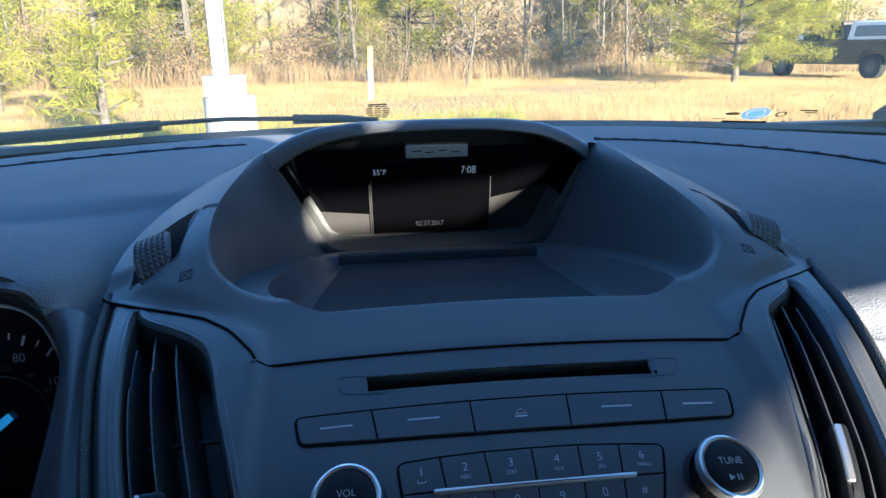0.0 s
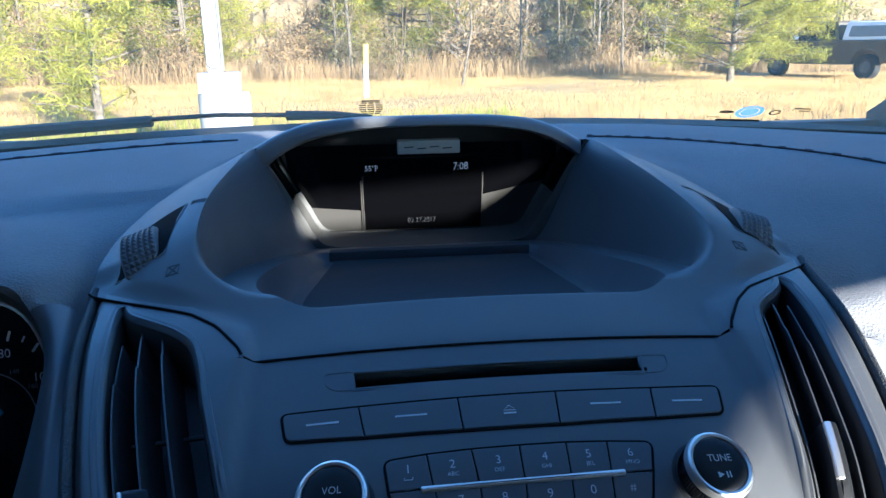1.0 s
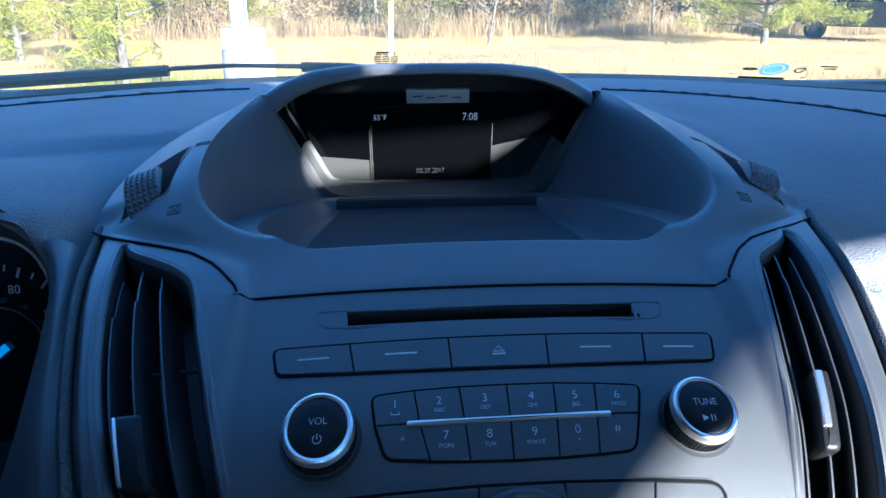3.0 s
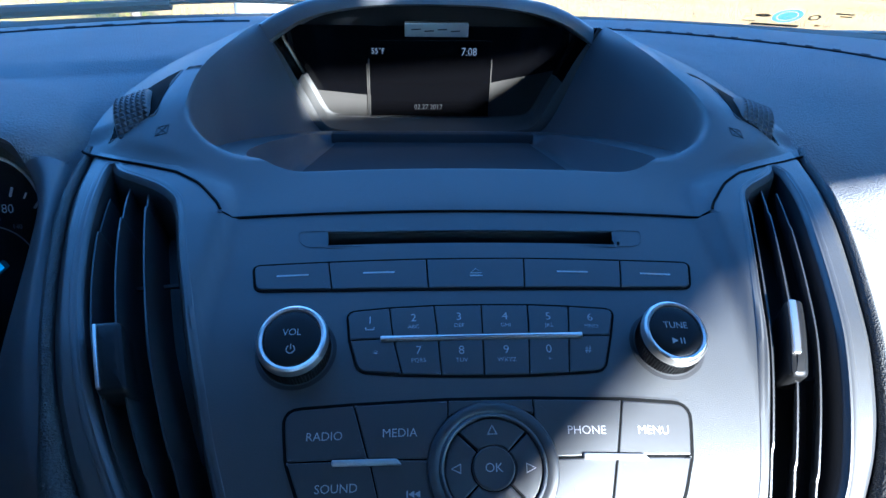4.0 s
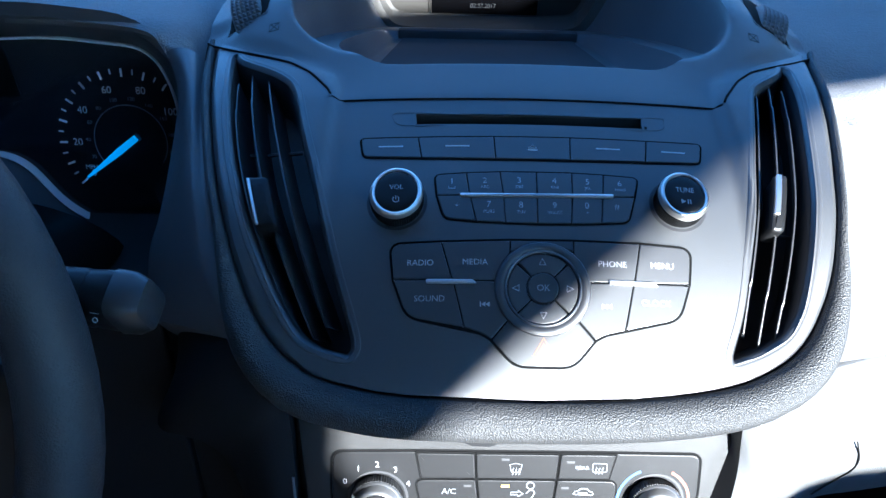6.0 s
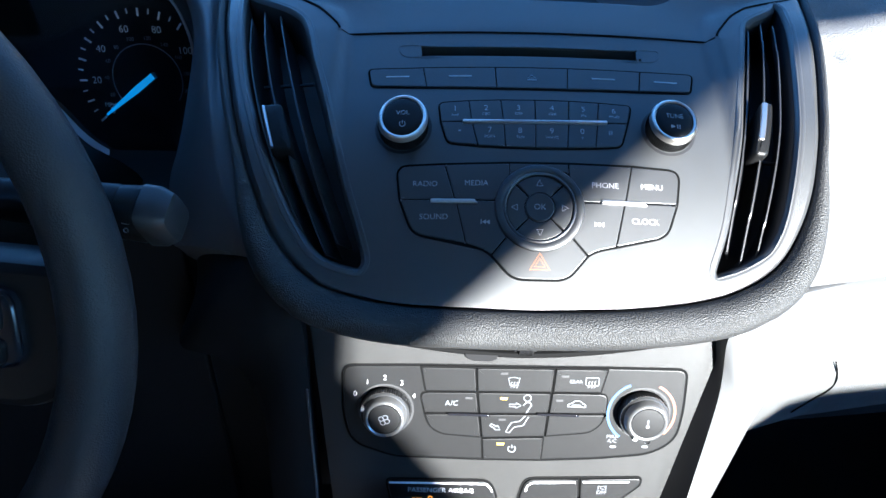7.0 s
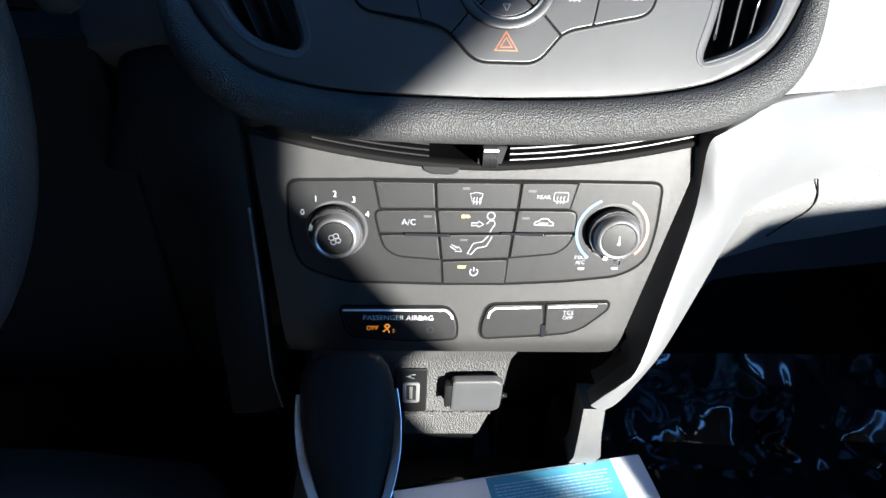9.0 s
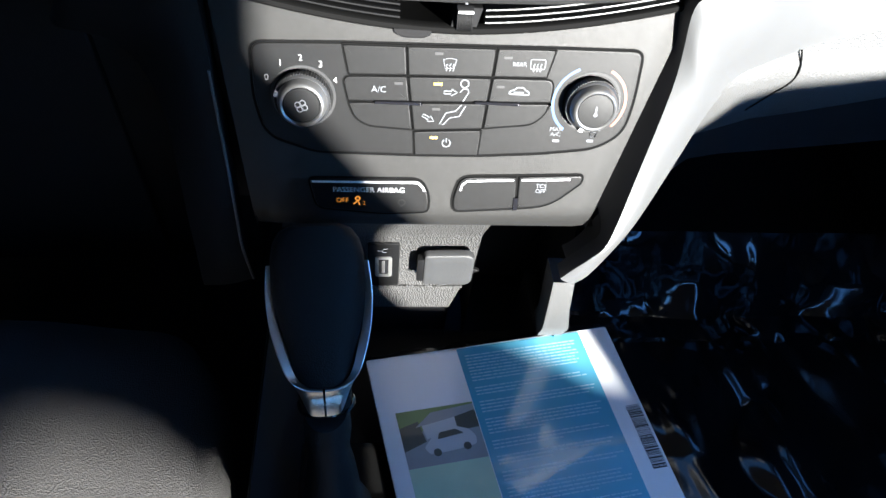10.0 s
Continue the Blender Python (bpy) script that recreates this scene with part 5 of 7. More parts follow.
tcs = part("traction_switch", prism(inset(rounded([(43.2, 76.2), (82, 74.6), (82, 80), (64.5, 96.4), (44.2, 98.6)], [.6, 3, 4, 10, .6]), 0.3), H, 0, 1.4, 0.8), M_BUTTON, sw)
# the shine of both chrome lines is painted on in white
part("chrome_line", band([(9.2, 86), (10, 82.0), (13, 79.4), (40.5, 78.4)], H, 1.1, 1.2, 1.9, False), M_LINE, sw)
part("chrome_line", band([(45.4, 78.2), (74.5, 77.2)], H, 1.1, 1.2, 1.9, False), M_LINE, sw)
part("lettering", text_bm("TCS", 2.7, H, 57.6, 82.2, 1.62), M_GREYINK, tcs)
part("lettering", text_bm("OFF", 2.7, H, 57.6, 85.6, 1.62), M_GREYINK, tcs)
part("divider", prism([(41.6, 90.5), (44.6, 90.2), (45, 99), (42, 99.4)], H, 0.5, 2.2, 0.4), M_GLOSS, sw)


# ---- sweeping trim that runs from the passenger side down beside the panel ----
def spline(pts, n):
    pts = [Vector(p) for p in pts]
    out = []
    for k in range(n + 1):
        f = k / n * (len(pts) - 1)
        i = min(int(f), len(pts) - 2)
        t = f - i
        p0, p1, p2, p3 = pts[max(i - 1, 0)], pts[i], pts[i + 1], pts[min(i + 2, len(pts) - 1)]
        out.append(0.5 * (2 * p1 + (p2 - p0) * t + (2 * p0 - 5 * p1 + 4 * p2 - p3) * t * t + (3 * p1 - p0 - 3 * p2 + p3) * t ** 3))
    return out


LOW_RIGHT = ([(0.1225, 0.404, 0.870), (0.1165, 0.391, 0.808), (0.1070, 0.374, 0.768), (0.0975, 0.369, 0.757), (0.0889, 0.369, 0.745), (0.0817, 0.369, 0.734)],
             [(0.152, 0.412, 0.830), (0.142, 0.402, 0.805), (0.1255, 0.386, 0.770), (0.112, 0.377, 0.750), (0.1000, 0.371, 0.7340), (0.0925, 0.371, 0.7255)])
LOW_LEFT = ([(0.1265, 0.404, 0.870), (0.1245, 0.391, 0.808), (0.1215, 0.374, 0.768), (0.1195, 0.369, 0.757), (0.1185, 0.369, 0.745), (0.1175, 0.369, 0.734)],
            [(0.160, 0.412, 0.830), (0.158, 0.402, 0.805), (0.155, 0.386, 0.770), (0.153, 0.377, 0.748), (0.152, 0.371, 0.730), (0.152, 0.371, 0.722)])


def trim(sgn, tail):
    inner = spline(tail[0] + tail[2][0], 66)
    outer = spline(tail[1] + tail[2][1], 66)
    rows = []
    for a, b in zip(inner, outer):
        d = b - a
        n = Vector((-0.25, -0.8, 0.55)).normalized()
        bulge = min(0.012, d.length * 0.16)
        row = [a + Vector((0.002, 0.018, -0.008)).lerp(Vector((-0.014, 0.05, -0.02)), smooth(0.762, 0.80, a.z) if sgn > 0 else 0.0), a + Vector((0, 0.003, 0))]
        row += [a + d * (k / 8) + n * bulge * math.sin(math.pi * k / 8) for k in range(9)]
        row += [b + Vector((0.001, 0.006, -0.002)), b + Vector((-0.004, 0.03, 0.004))]
        rows.append([Vector((sgn * p.x, p.y, p.z)) for p in row])
    return grid_bm(rows)


part("side_trim", trim(1, ([(0.50, 0.53, 0.914), (0.30, 0.49, 0.9135), (0.2324, 0.465, 0.9175), (0.1932, 0.448, 0.9225), (0.159, 0.430, 0.9268), (0.1400, 0.4185, 0.9226), (0.1255, 0.410, 0.9198), (0.1195, 0.409, 0.911)],
                            [(0.52, 0.50, 0.876), (0.36, 0.476, 0.877), (0.262, 0.450, 0.8745), (0.215, 0.440, 0.8692), (0.186, 0.430, 0.8665), (0.168, 0.425, 0.8535), (0.162, 0.4215, 0.845), (0.156, 0.416, 0.837)], LOW_RIGHT)), M_TRIM, dash, "satin charcoal side trim")
# matt black instead of the other side's charcoal paints in the shade here
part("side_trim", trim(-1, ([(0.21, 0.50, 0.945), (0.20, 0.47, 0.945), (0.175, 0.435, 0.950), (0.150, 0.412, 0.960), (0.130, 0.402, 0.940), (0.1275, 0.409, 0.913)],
                             [(0.24, 0.53, 0.85), (0.225, 0.50, 0.855), (0.225, 0.47, 0.862), (0.215, 0.440, 0.868), (0.186, 0.430, 0.868), (0.170, 0.424, 0.855)], LOW_LEFT)), M_DARK, dash, "side trim blackened for the shade on the driver's side")
# a pale tube paints the highlight along this edge
part("edge_highlight", tube([Vector((-p.x - 0.001, p.y - 0.001, p.z)) for p in spline(LOW_LEFT[0], 30)], 0.0009, 6), M_TRIM, dash, "thin pale line for the trim's edge highlight")

# glove box under the passenger side
glove = thing("glove_box", "charcoal grained glove box below the dash trim", "glove box", at=(0.4, 0.45, 0.84))
GLOVE = ((0.024, 0.030), (-0.002, 0.0), (-0.007, -0.008), (-0.008, -0.018), (-0.0055, -0.032), (-0.001, -0.046), (0.004, -0.058), (0.008, -0.0635), (0.018, -0.067))


def glove_point(x, dy, dz):
    """The sweep of the glove box: its foot climbs a little towards the door."""
    foot = 0.803 + 0.17 * (min(x, 0.32) - 0.18)
    y = 0.441 + 0.055 * (max(0.0, x - 0.2072) / 0.44) ** 1.3 - 0.25 * max(0.0, 0.2072 - x)
    return (x, y + dy, 0.872 + dz * (0.872 - foot) / 0.0635)


part("door", grid_bm([[glove_point(0.2085 + 0.44 * k / 30, dy, dz) for k in range(31)] for dy, dz in GLOVE]), M_GLOVE, glove)
part("fixed_end", grid_bm([[glove_point(0.148 + 0.0605 * k / 12, dy, dz) for k in range(13)] for dy, dz in GLOVE]), M_GLOVE, glove)
part("seam", tube(spline([(0.2076, 0.4360, 0.872), (0.2105, 0.4333, 0.862), (0.2108, 0.4330, 0.855), (0.2085, 0.4335, 0.848), (0.2020, 0.4335, 0.841), (0.1900, 0.4325, 0.8285)], 24), 0.0006, 6), M_JOINT, glove)
part("underside", grid_bm([[glove_point(0.13 + 0.52 * k / 14, dy, dz) for k in range(15)] for dy, dz in ((0.017, -0.0665), (0.05, -0.073), (0.11, -0.088), (0.17, -0.13), (0.21, -0.25), (0.22, -0.44))]), M_CARPET, glove, "black underside")

# ---- console: recess with outlets, floor and sides ----
cons = thing("console", "black moulded centre console with open storage recess", "console", at=(0, 0.35, 0.5))
# the wall's lower right edge is cut to the outline of its sunlit patch
part("recess_back", grid_bm([[(-0.10 + (e + 0.10) * k / 6, y, z) for k in range(7)] for y, z, e in ((0.405, 0.755, 0.041), (0.440, 0.694, 0.041), (0.444, 0.684, 0.041), (0.4475, 0.650, 0.040), (0.4475, 0.615, 0.0325), (0.4475, 0.580, 0.0235))]), M_OUTLET, cons)
# black foot and deep pocket put the surrounding shade into colour and shape
part("shade_foot", grid_bm([[(x, y, z) for x in (-0.10, -0.05, 0.0, 0.0235)] for y, z in ((0.4475, 0.580), (0.452, 0.575), (0.455, 0.53))]), M_DARK, cons)
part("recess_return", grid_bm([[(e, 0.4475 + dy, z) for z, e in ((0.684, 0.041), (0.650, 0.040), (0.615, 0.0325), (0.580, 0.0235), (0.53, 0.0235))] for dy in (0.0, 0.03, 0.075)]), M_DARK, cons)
part("shade_pocket", grid_bm([[(0.041, 0.4475, z), (0.042, 0.52, z), (0.0985, 0.52, z), (0.126, 0.52, z)] for z in (0.76, 0.66, 0.53)]), M_DARK, cons)
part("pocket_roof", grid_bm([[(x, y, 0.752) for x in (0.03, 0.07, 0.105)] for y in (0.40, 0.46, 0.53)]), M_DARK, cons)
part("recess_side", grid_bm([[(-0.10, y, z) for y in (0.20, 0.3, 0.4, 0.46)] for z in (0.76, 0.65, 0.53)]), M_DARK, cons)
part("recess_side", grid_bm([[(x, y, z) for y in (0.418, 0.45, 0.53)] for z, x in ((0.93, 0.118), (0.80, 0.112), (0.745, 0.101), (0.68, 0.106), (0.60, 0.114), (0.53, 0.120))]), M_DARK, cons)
part("console_body", box_bm((-0.118, -0.45, 0.30), (0.112, 0.455, 0.532), 0.01), M_BLACK, cons)
part("side_wall", box_bm((-0.128, 0.16, 0.30), (-0.104, 0.46, 0.62), 0.008), M_CLIM, cons)
part("side_wall", box_bm((0.100, 0.43, 0.30), (0.116, 0.50, 0.57), 0.006), M_BLACK, cons)


post = [[(0.0872, 0.390, 0.700), (0.1029, 0.390, 0.699)], [(0.0905, 0.392, 0.660), (0.1080, 0.392, 0.660)], [(0.0955, 0.400, 0.620), (0.1170, 0.400, 0.620)], [(0.1030, 0.424, 0.568), (0.1250, 0.424, 0.568)]]
part("console_post", loft([[a, b, (b[0] + 0.004, b[1] + 0.03, b[2] - 0.010), (a[0] + 0.002, a[1] + 0.03, a[2] - 0.010)] for a, b in post]), M_POST, cons, "grained grey side post")
for sgn in (-1, 1):
    part("panel_backing", box_bm((min(sgn * 0.07, sgn * 0.138), 0.432, 0.742), (max(sgn * 0.07, sgn * 0.138), 0.455, 0.925)), M_BLACK, cons)


def OUT(x, v, h=0.0):
    """Outlet wall: millimetres across, down from its top, out of it."""
    return Vector((x / 1000, 0.4455 - h / 1000, 0.690 - v / 1000))


usb = thing("usb_port", "grey framed usb socket in the console recess", "usb socket", at=OUT(-35, 46))
part("surround", prism(rounded([(-48, 14), (-22.5, 14), (-22.5, 71), (-48, 71)], 3), OUT, -2, 2.5, 1.0), M_BUTTON, usb)
part("shell", band(rounded([(-40.5, 32), (-30.0, 32), (-30.0, 55), (-40.5, 55)], 0.8, 2), OUT, 3.2, 2, 3.4), M_SILVER, usb, "bright metal shell")
part("tongue", prism([(-36.6, 36), (-34.2, 36), (-34.2, 52), (-36.6, 52)], OUT, 1.5, 3.2, 0.3), M_SILVER, usb)
part("cavity", prism([(-40, 32.5), (-30.5, 32.5), (-30.5, 54.5), (-40, 54.5)], OUT, 2.0, 2.6, 0.1), M_BLACK, usb)
part("usb_mark", band([(-40, 23), (-37, 23), (-35, 20.6), (-32, 20.6)], OUT, 0.7, 2.4, 2.7, False), M_GREYINK, usb)
part("usb_mark", band([(-37, 23), (-35, 25), (-33, 25)], OUT, 0.7, 2.4, 2.7, False), M_GREYINK, usb)
outlet = thing("power_outlet", "black power outlet with a square hinged cap", "power outlet", at=OUT(19, 55))
part("socket_ring", turned(OUT, 17, 44, [(22, -1), (22, 2), (20.5, 4), (18.5, 4), (18, -4)], 40), M_BLACK, outlet)
part("cap", prism(rounded([(-3.5, 17.5), (32, 16.5), (37, 21), (37, 52), (32.5, 57), (-3.5, 56.5)], 3.5), OUT, 6, 12, 2.0, 0.6), M_FACE, outlet, "square matt black cap")
part("hinge", box_bm(tuple(OUT(-8.5, 52, 4)), tuple(OUT(-3, 24, 11) + Vector((0, -0.0001, 0))), 0.0012), M_BUTTON, outlet)
part("pull_tab", prism([(36, 36), (42, 39), (36, 43)], OUT, 7, 10, 0.4), M_BUTTON, outlet)
part("wall_rib", box_bm((-0.10, 0.4455, 0.612), (0.0325, 0.450, 0.6145), 0.0006), M_OUTLET, cons)

# ---- gear selector ----
gear = thing("gear_selector", "black leather gear knob with chrome side trims and boot", "gear selector", at=(-0.065, 0.25, 0.6))
KT, KB = Vector((-0.0735, 0.343, 0.808)), Vector((-0.0665, 0.262, 0.728))
axis = (KT - KB).normalized()
kn = Vector((0.05, -0.72, 0.69))
kn = (kn - axis * kn.dot(axis)).normalized()
ks = axis.cross(kn)
if ks.x < 0:
    ks = -ks


def KN(x, v, h):
    """Gear knob: millimetres across, down its back from the crown and out of it."""
    return KT + ks * (x / 1000) - axis * (v / 1000) + kn * (h / 1000)


shape = [(-6, 14, 10), (-3, 20, 14), (3, 24, 17), (12, 26.2, 19), (28, 26.8, 20), (46, 25.2, 20), (62, 21.0, 19), (78, 17.0, 17.5), (90, 15.0, 16), (98, 14.5, 15.5)]
rows = []
for v, w, d in shape:
    ring_pts = []
    for k in range(36):
        a = k * math.tau / 36
        c, s_ = math.cos(a), math.sin(a)
        x = w * math.copysign(abs(c) ** 0.8, c)
        h = d * math.copysign(abs(s_) ** 0.75, s_) - d
        ring_pts.append(KN(x, v, h + 4))
    rows.append(ring_pts)
part("knob_body", loft(rows), M_HIDE, gear)
for sgn in (-1, 1):
    pts_a = spline([KN(sgn * x, v, h) for x, v, h in ((26.4, 16, -12), (27.6, 32, -10), (26.4, 49, -7), (22.2, 66, -2), (16.8, 78, 2.5), (9, 83, 4.8), (0.6, 84, 5.2))], 40)
    rows = []
    for i, p in enumerate(pts_a):
        u = i / 40
        out = ks * sgn * (1 - smooth(0.55, 0.9, u)) + kn * (0.35 + 0.65 * smooth(0.5, 0.9, u))
        out.normalize()
        side = -axis * smooth(0.5, 0.85, u) + kn * -1.0 * (1 - smooth(0.5, 0.85, u))
        wid = 0.0040 + 0.0120 * smooth(0.45, 0.9, u)
        rows.append([p - out * 0.003, p + out * 0.0018, p + side * 0.0006 + out * 0.0024, p + side * 0.0014 + out * 0.0016, p + side * wid * 0.35 + out * 0.0010,
                     p + side * wid * 0.75 - out * 0.0004, p + side * wid - out * 0.0022, p + side * wid * 0.97 - out * 0.0085])
    part("chrome_trim", grid_bm(rows), M_CHROME, gear, "bright chrome trim")
part("collar", loft([[KN(w * math.cos(k * math.tau / 32), v, d * math.sin(k * math.tau / 32) - d + 3) for k in range(32)] for v, w, d in ((94, 15.6, 16), (96, 16.8, 17), (99, 16.6, 16.6), (101, 15, 15))]), M_GLOSS, gear, "gloss black collar")
foot = Vector((-0.062, 0.20, 0.545))
base = KN(0, 98, -11)
rows = []
for i in range(13):
    u = i / 12
    c = base.lerp(foot, u)
    w = 0.0150 + 0.040 * smooth(0.15, 1.0, u) + 0.0016 * math.sin(u * 28)
    rows.append([c + Vector((w * 0.85 * math.cos(k * math.tau / 28) * (1 + 0.10 * u * math.sin(3 * k)), w * 1.15 * math.sin(k * math.tau / 28), 0.0)) for k in range(28)])
part("boot", loft(rows), M_HIDE, gear, "soft black boot")
part("surround", box_bm((-0.125, 0.11, 0.525), (-0.008, 0.335, 0.552), 0.008), M_GLOSS, gear, "gloss black surround")

# ---- printed guide in a clear sleeve, lying across the console ----
BO = Vector((-0.0495, 0.396, 0.575))
BU = Vector((0.2165, 0.0340, 0.0)).normalized()
BV = Vector((BU.y, -BU.x, 0))
BV = (BV + Vector((0.06, 0, 0))).normalized()


def BK(x, v, h=0.0):
    """The guide: millimetres along its top edge, down its page and up from it."""
    return BO + BU * (x / 1000) + BV * (v / 1000) + Vector((0, 0, h / 1000))


M_PAPER = mat("white_card", (0.88, 0.89, 0.90), 0.26, coat=1.0, scale=500, stain=0.03)
M_CYAN = mat("blue_card_print", (0.125, 0.37, 0.54), 0.24, coat=1.0, scale=500, stain=0.10)
M_PALE = mat("pale_blue_text", (0.34, 0.55, 0.68), 0.35, coat=0.5, stain=0.05)
M_GRASSP = mat("pale_green_print", (0.50, 0.66, 0.48), 0.30, coat=0.6, stain=0.2)
M_PHOTO = mat("photo_grey_print", (0.30, 0.32, 0.33), 0.30, coat=0.6, stain=0.25)
M_PHOTOD = mat("photo_dark_print", (0.07, 0.08, 0.07), 0.30, coat=0.6, stain=0.3)
M_PHOTOL = mat("photo_light_print", (0.55, 0.57, 0.58), 0.30, coat=0.6, stain=0.1)
M_LEAFP = mat("photo_green_print", (0.16, 0.24, 0.08), 0.30, coat=0.6, stain=0.4)
guide = thing("printed_guide", "white and blue printed booklet in clear film on the console", "booklet", at=BK(108, 140))
part("page_block", prism(rounded([(0, 0), (218, 0), (218, 280), (0, 280)], 2, 2), BK, -7, 0, 0.4), M_PAPER, guide)
part("blue_panel", prism([(78.6, 1.5), (191, 1.5), (191, 274), (78.6, 274)], BK, -0.4, 0.22, 0.02), M_CYAN, guide, "blue printed panel")
ph = part("photograph", prism([(14, 52), (78, 52), (78, 100), (14, 100)], BK, -0.4, 0.2, 0.02), M_PHOTO, guide, "small printed photograph of a parked car")
layers = (([(14, 52), (78, 52), (78, 66), (14, 72)], M_LEAFP), ([(14, 66), (30, 62), (33, 80), (14, 86)], M_PHOTOD), ([(32, 66), (62, 61), (62, 74), (34, 78)], M_PHOTOL), ([(60, 60), (78, 57), (78, 74), (60, 75)], M_PHOTOD),
          ([(27, 67), (42, 56), (78, 53.5), (78, 59), (58, 63)], M_PHOTO), (rounded([(30, 85), (36, 79), (43, 72), (60, 71), (69, 75), (73, 81), (72, 88), (58, 90), (34, 91)], 2, 3), M_PHOTOL),
          (rounded([(44.5, 74), (58, 73), (64, 77.5), (42, 79.5)], 1, 2), M_PHOTOD), (disc(39.5, 90, 3.2, 12), M_PHOTOD), (disc(64, 88.5, 3.2, 12), M_PHOTOD))
for n, (poly, m) in enumerate(layers):
    part("print", prism(poly, BK, 0.1, 0.24 + 0.03 * n, 0.01), m, ph)
part("green_panel", prism([(14, 100), (78, 100), (78, 150), (14, 150)], BK, -0.4, 0.2, 0.02), M_GRASSP, guide, "pale green printed panel")
random.seed(5)
v, left = 9.0, random.randint(7, 9)
while v < 200:
    words, x, stop = bmesh.new(), 84.0, 186 - (random.uniform(0, 8) if left > 1 else random.uniform(25, 70))
    while x < stop - 2:
        x1 = min(stop, x + random.choice((2.0, 3.0, 4.2, 5.5, 7.0, 8.5)))
        cell = prism([(x, v), (x1, v), (x1, v + 1.15), (x, v + 1.15)], BK, 0.1, 0.30, 0.01)
        same = {q: words.verts.new(q.co) for q in cell.verts}
        for f in cell.faces:
            words.faces.new([same[q] for q in f.verts])
        cell.free()
        x = x1 + 0.9
    part("text_line", words, M_PALE, guide)
    left -= 1
    v += 3.0
    if left == 0:
        v, left = v + 4.0, random.randint(2, 6)
v = 77.5
while v < 133:
    w = random.choice((0.35, 0.35, 0.6, 0.9, 1.3))
    part("barcode_bar", prism([(203.5, v), (215.5, v), (215.5, v + w), (203.5, v + w)], BK, -0.1, 0.2, 0.01), M_BLACK, guide)
    v += w + random.choice((0.35, 0.5, 0.9))
glassy = bpy.data.materials.new("clear_film")
glassy.use_nodes = True
gb = glassy.node_tree.nodes["Principled BSDF"]
gb.inputs["Transmission Weight"].default_value, gb.inputs["Roughness"].default_value, gb.inputs["IOR"].default_value = 1.0, 0.05, 1.1
random.seed(8)
film_edge = []
for i in range(31):
    x = -6 + 232 * i / 30
    film_edge.append([BK(x, -7 + 1.5 * math.sin(i * 0.9), -6 + 1.5 * math.sin(i * 1.3)), BK(x, -3 + math.sin(i * 0.7), -1 + 1.2 * math.sin(i * 1.7 + 1)), BK(x, 0.5, 0.9)])
part("film_edge", grid_bm(film_edge), M_WRAP, guide, "dark folded film edge")


# ---- driver's side: instruments, column, wheel, stalk, seat ----
def IC(x, v, h=0.0):
    """Instrument face: millimetres from the dial's middle, down, and out to the driver."""
    return Vector((-0.271 + x / 1000, 0.600 - 0.16 * (-v) / 1000 * -1.0 - h / 1000, 0.9855 - v / 1000))


clus = thing("instrument_cluster", "black speedometer with pale blue needle behind a dark lens", "speedometer", at=IC(0, 0))
lens = rounded([(-160, -66), (-40, -72), (26, -66), (40, -30), (36, 20), (18, 60), (-14, 66), (-50, 50), (-80, 10), (-160, 6)], 18, 6)
part("dial_face", prism(lens, IC, -8, -4, 0.5), M_GLOSS, clus)
# white paint stands in for light on a chrome ring
part("dial_ring", band(lens, IC, 0.9, -4, 3.0), M_LINE, clus, "thin chrome ring painted white for its shine")
part("lens_wall", grid_bm([[IC(*p, h) for p in inset(lens, d)] for d, h in ((0.5, -5), (-3, 6), (-14, 24), (-22, 34), (-30, 36))], close_u=True), M_BOWL, clus)
for k in range(29):
    val = k * 5
    a = math.radians(-128 + 256 * val / 140)
    major = val % 10 == 0
    r0, r1 = (45.5 if major else 47.5), 51
    w = 0.65 if major else 0.4
    s_, c = math.sin(a), -math.cos(a)
    part("tick", prism([(r0 * s_ - w * c, r0 * c + w * s_), (r1 * s_ - w * c, r1 * c + w * s_), (r1 * s_ + w * c, r1 * c - w * s_), (r0 * s_ + w * c, r0 * c - w * s_)], IC, -4.5, -3.4, 0.05), M_LINE, clus)
    if val % 20 == 0:
        part("numeral", text_bm(str(val), 5.2, IC, 38.0 * s_, 38.0 * c, -3.5), M_LINE, clus)
arc = [(26 * math.sin(math.radians(a)), -26 * math.cos(math.radians(a))) for a in range(-125, 126, 5)]
part("inner_ring", band(arc, IC, 0.5, -4.5, -3.6, False), M_GREYINK, clus)
for k, wd in enumerate(("20", "40", "60", "80", "100", "120", "140", "160", "180", "200")):
    a = math.radians(-112 + 24.0 * k)
    part("numeral", text_bm(wd, 2.8, IC, 30.4 * math.sin(a), -30.4 * math.cos(a), -3.6), M_GREYINK, clus)
part("lettering", text_bm("MPH", 3.2, IC, -31, 19, -3.5), M_LINE, clus)
na = math.radians(-127)
nd, nn = Vector((math.sin(na), -math.cos(na))), Vector((math.cos(na), math.sin(na)))
ndl = [nd * -6 + nn * 2.2, nd * 10 + nn * 2.4, nd * 42 + nn * 0.8, nd * 42 - nn * 0.8, nd * 10 - nn * 2.4, nd * -6 - nn * 2.2]
part("needle", prism([tuple(p) for p in ndl], IC, -2.5, 0.5, 0.4), M_NEEDLE, clus, "pale blue needle")
part("side_display", prism([(-150, -60), (-78, -62), (-72, -30), (-150, -28)], IC, -4.4, -3.6, 0.1), M_SCREEN, clus)

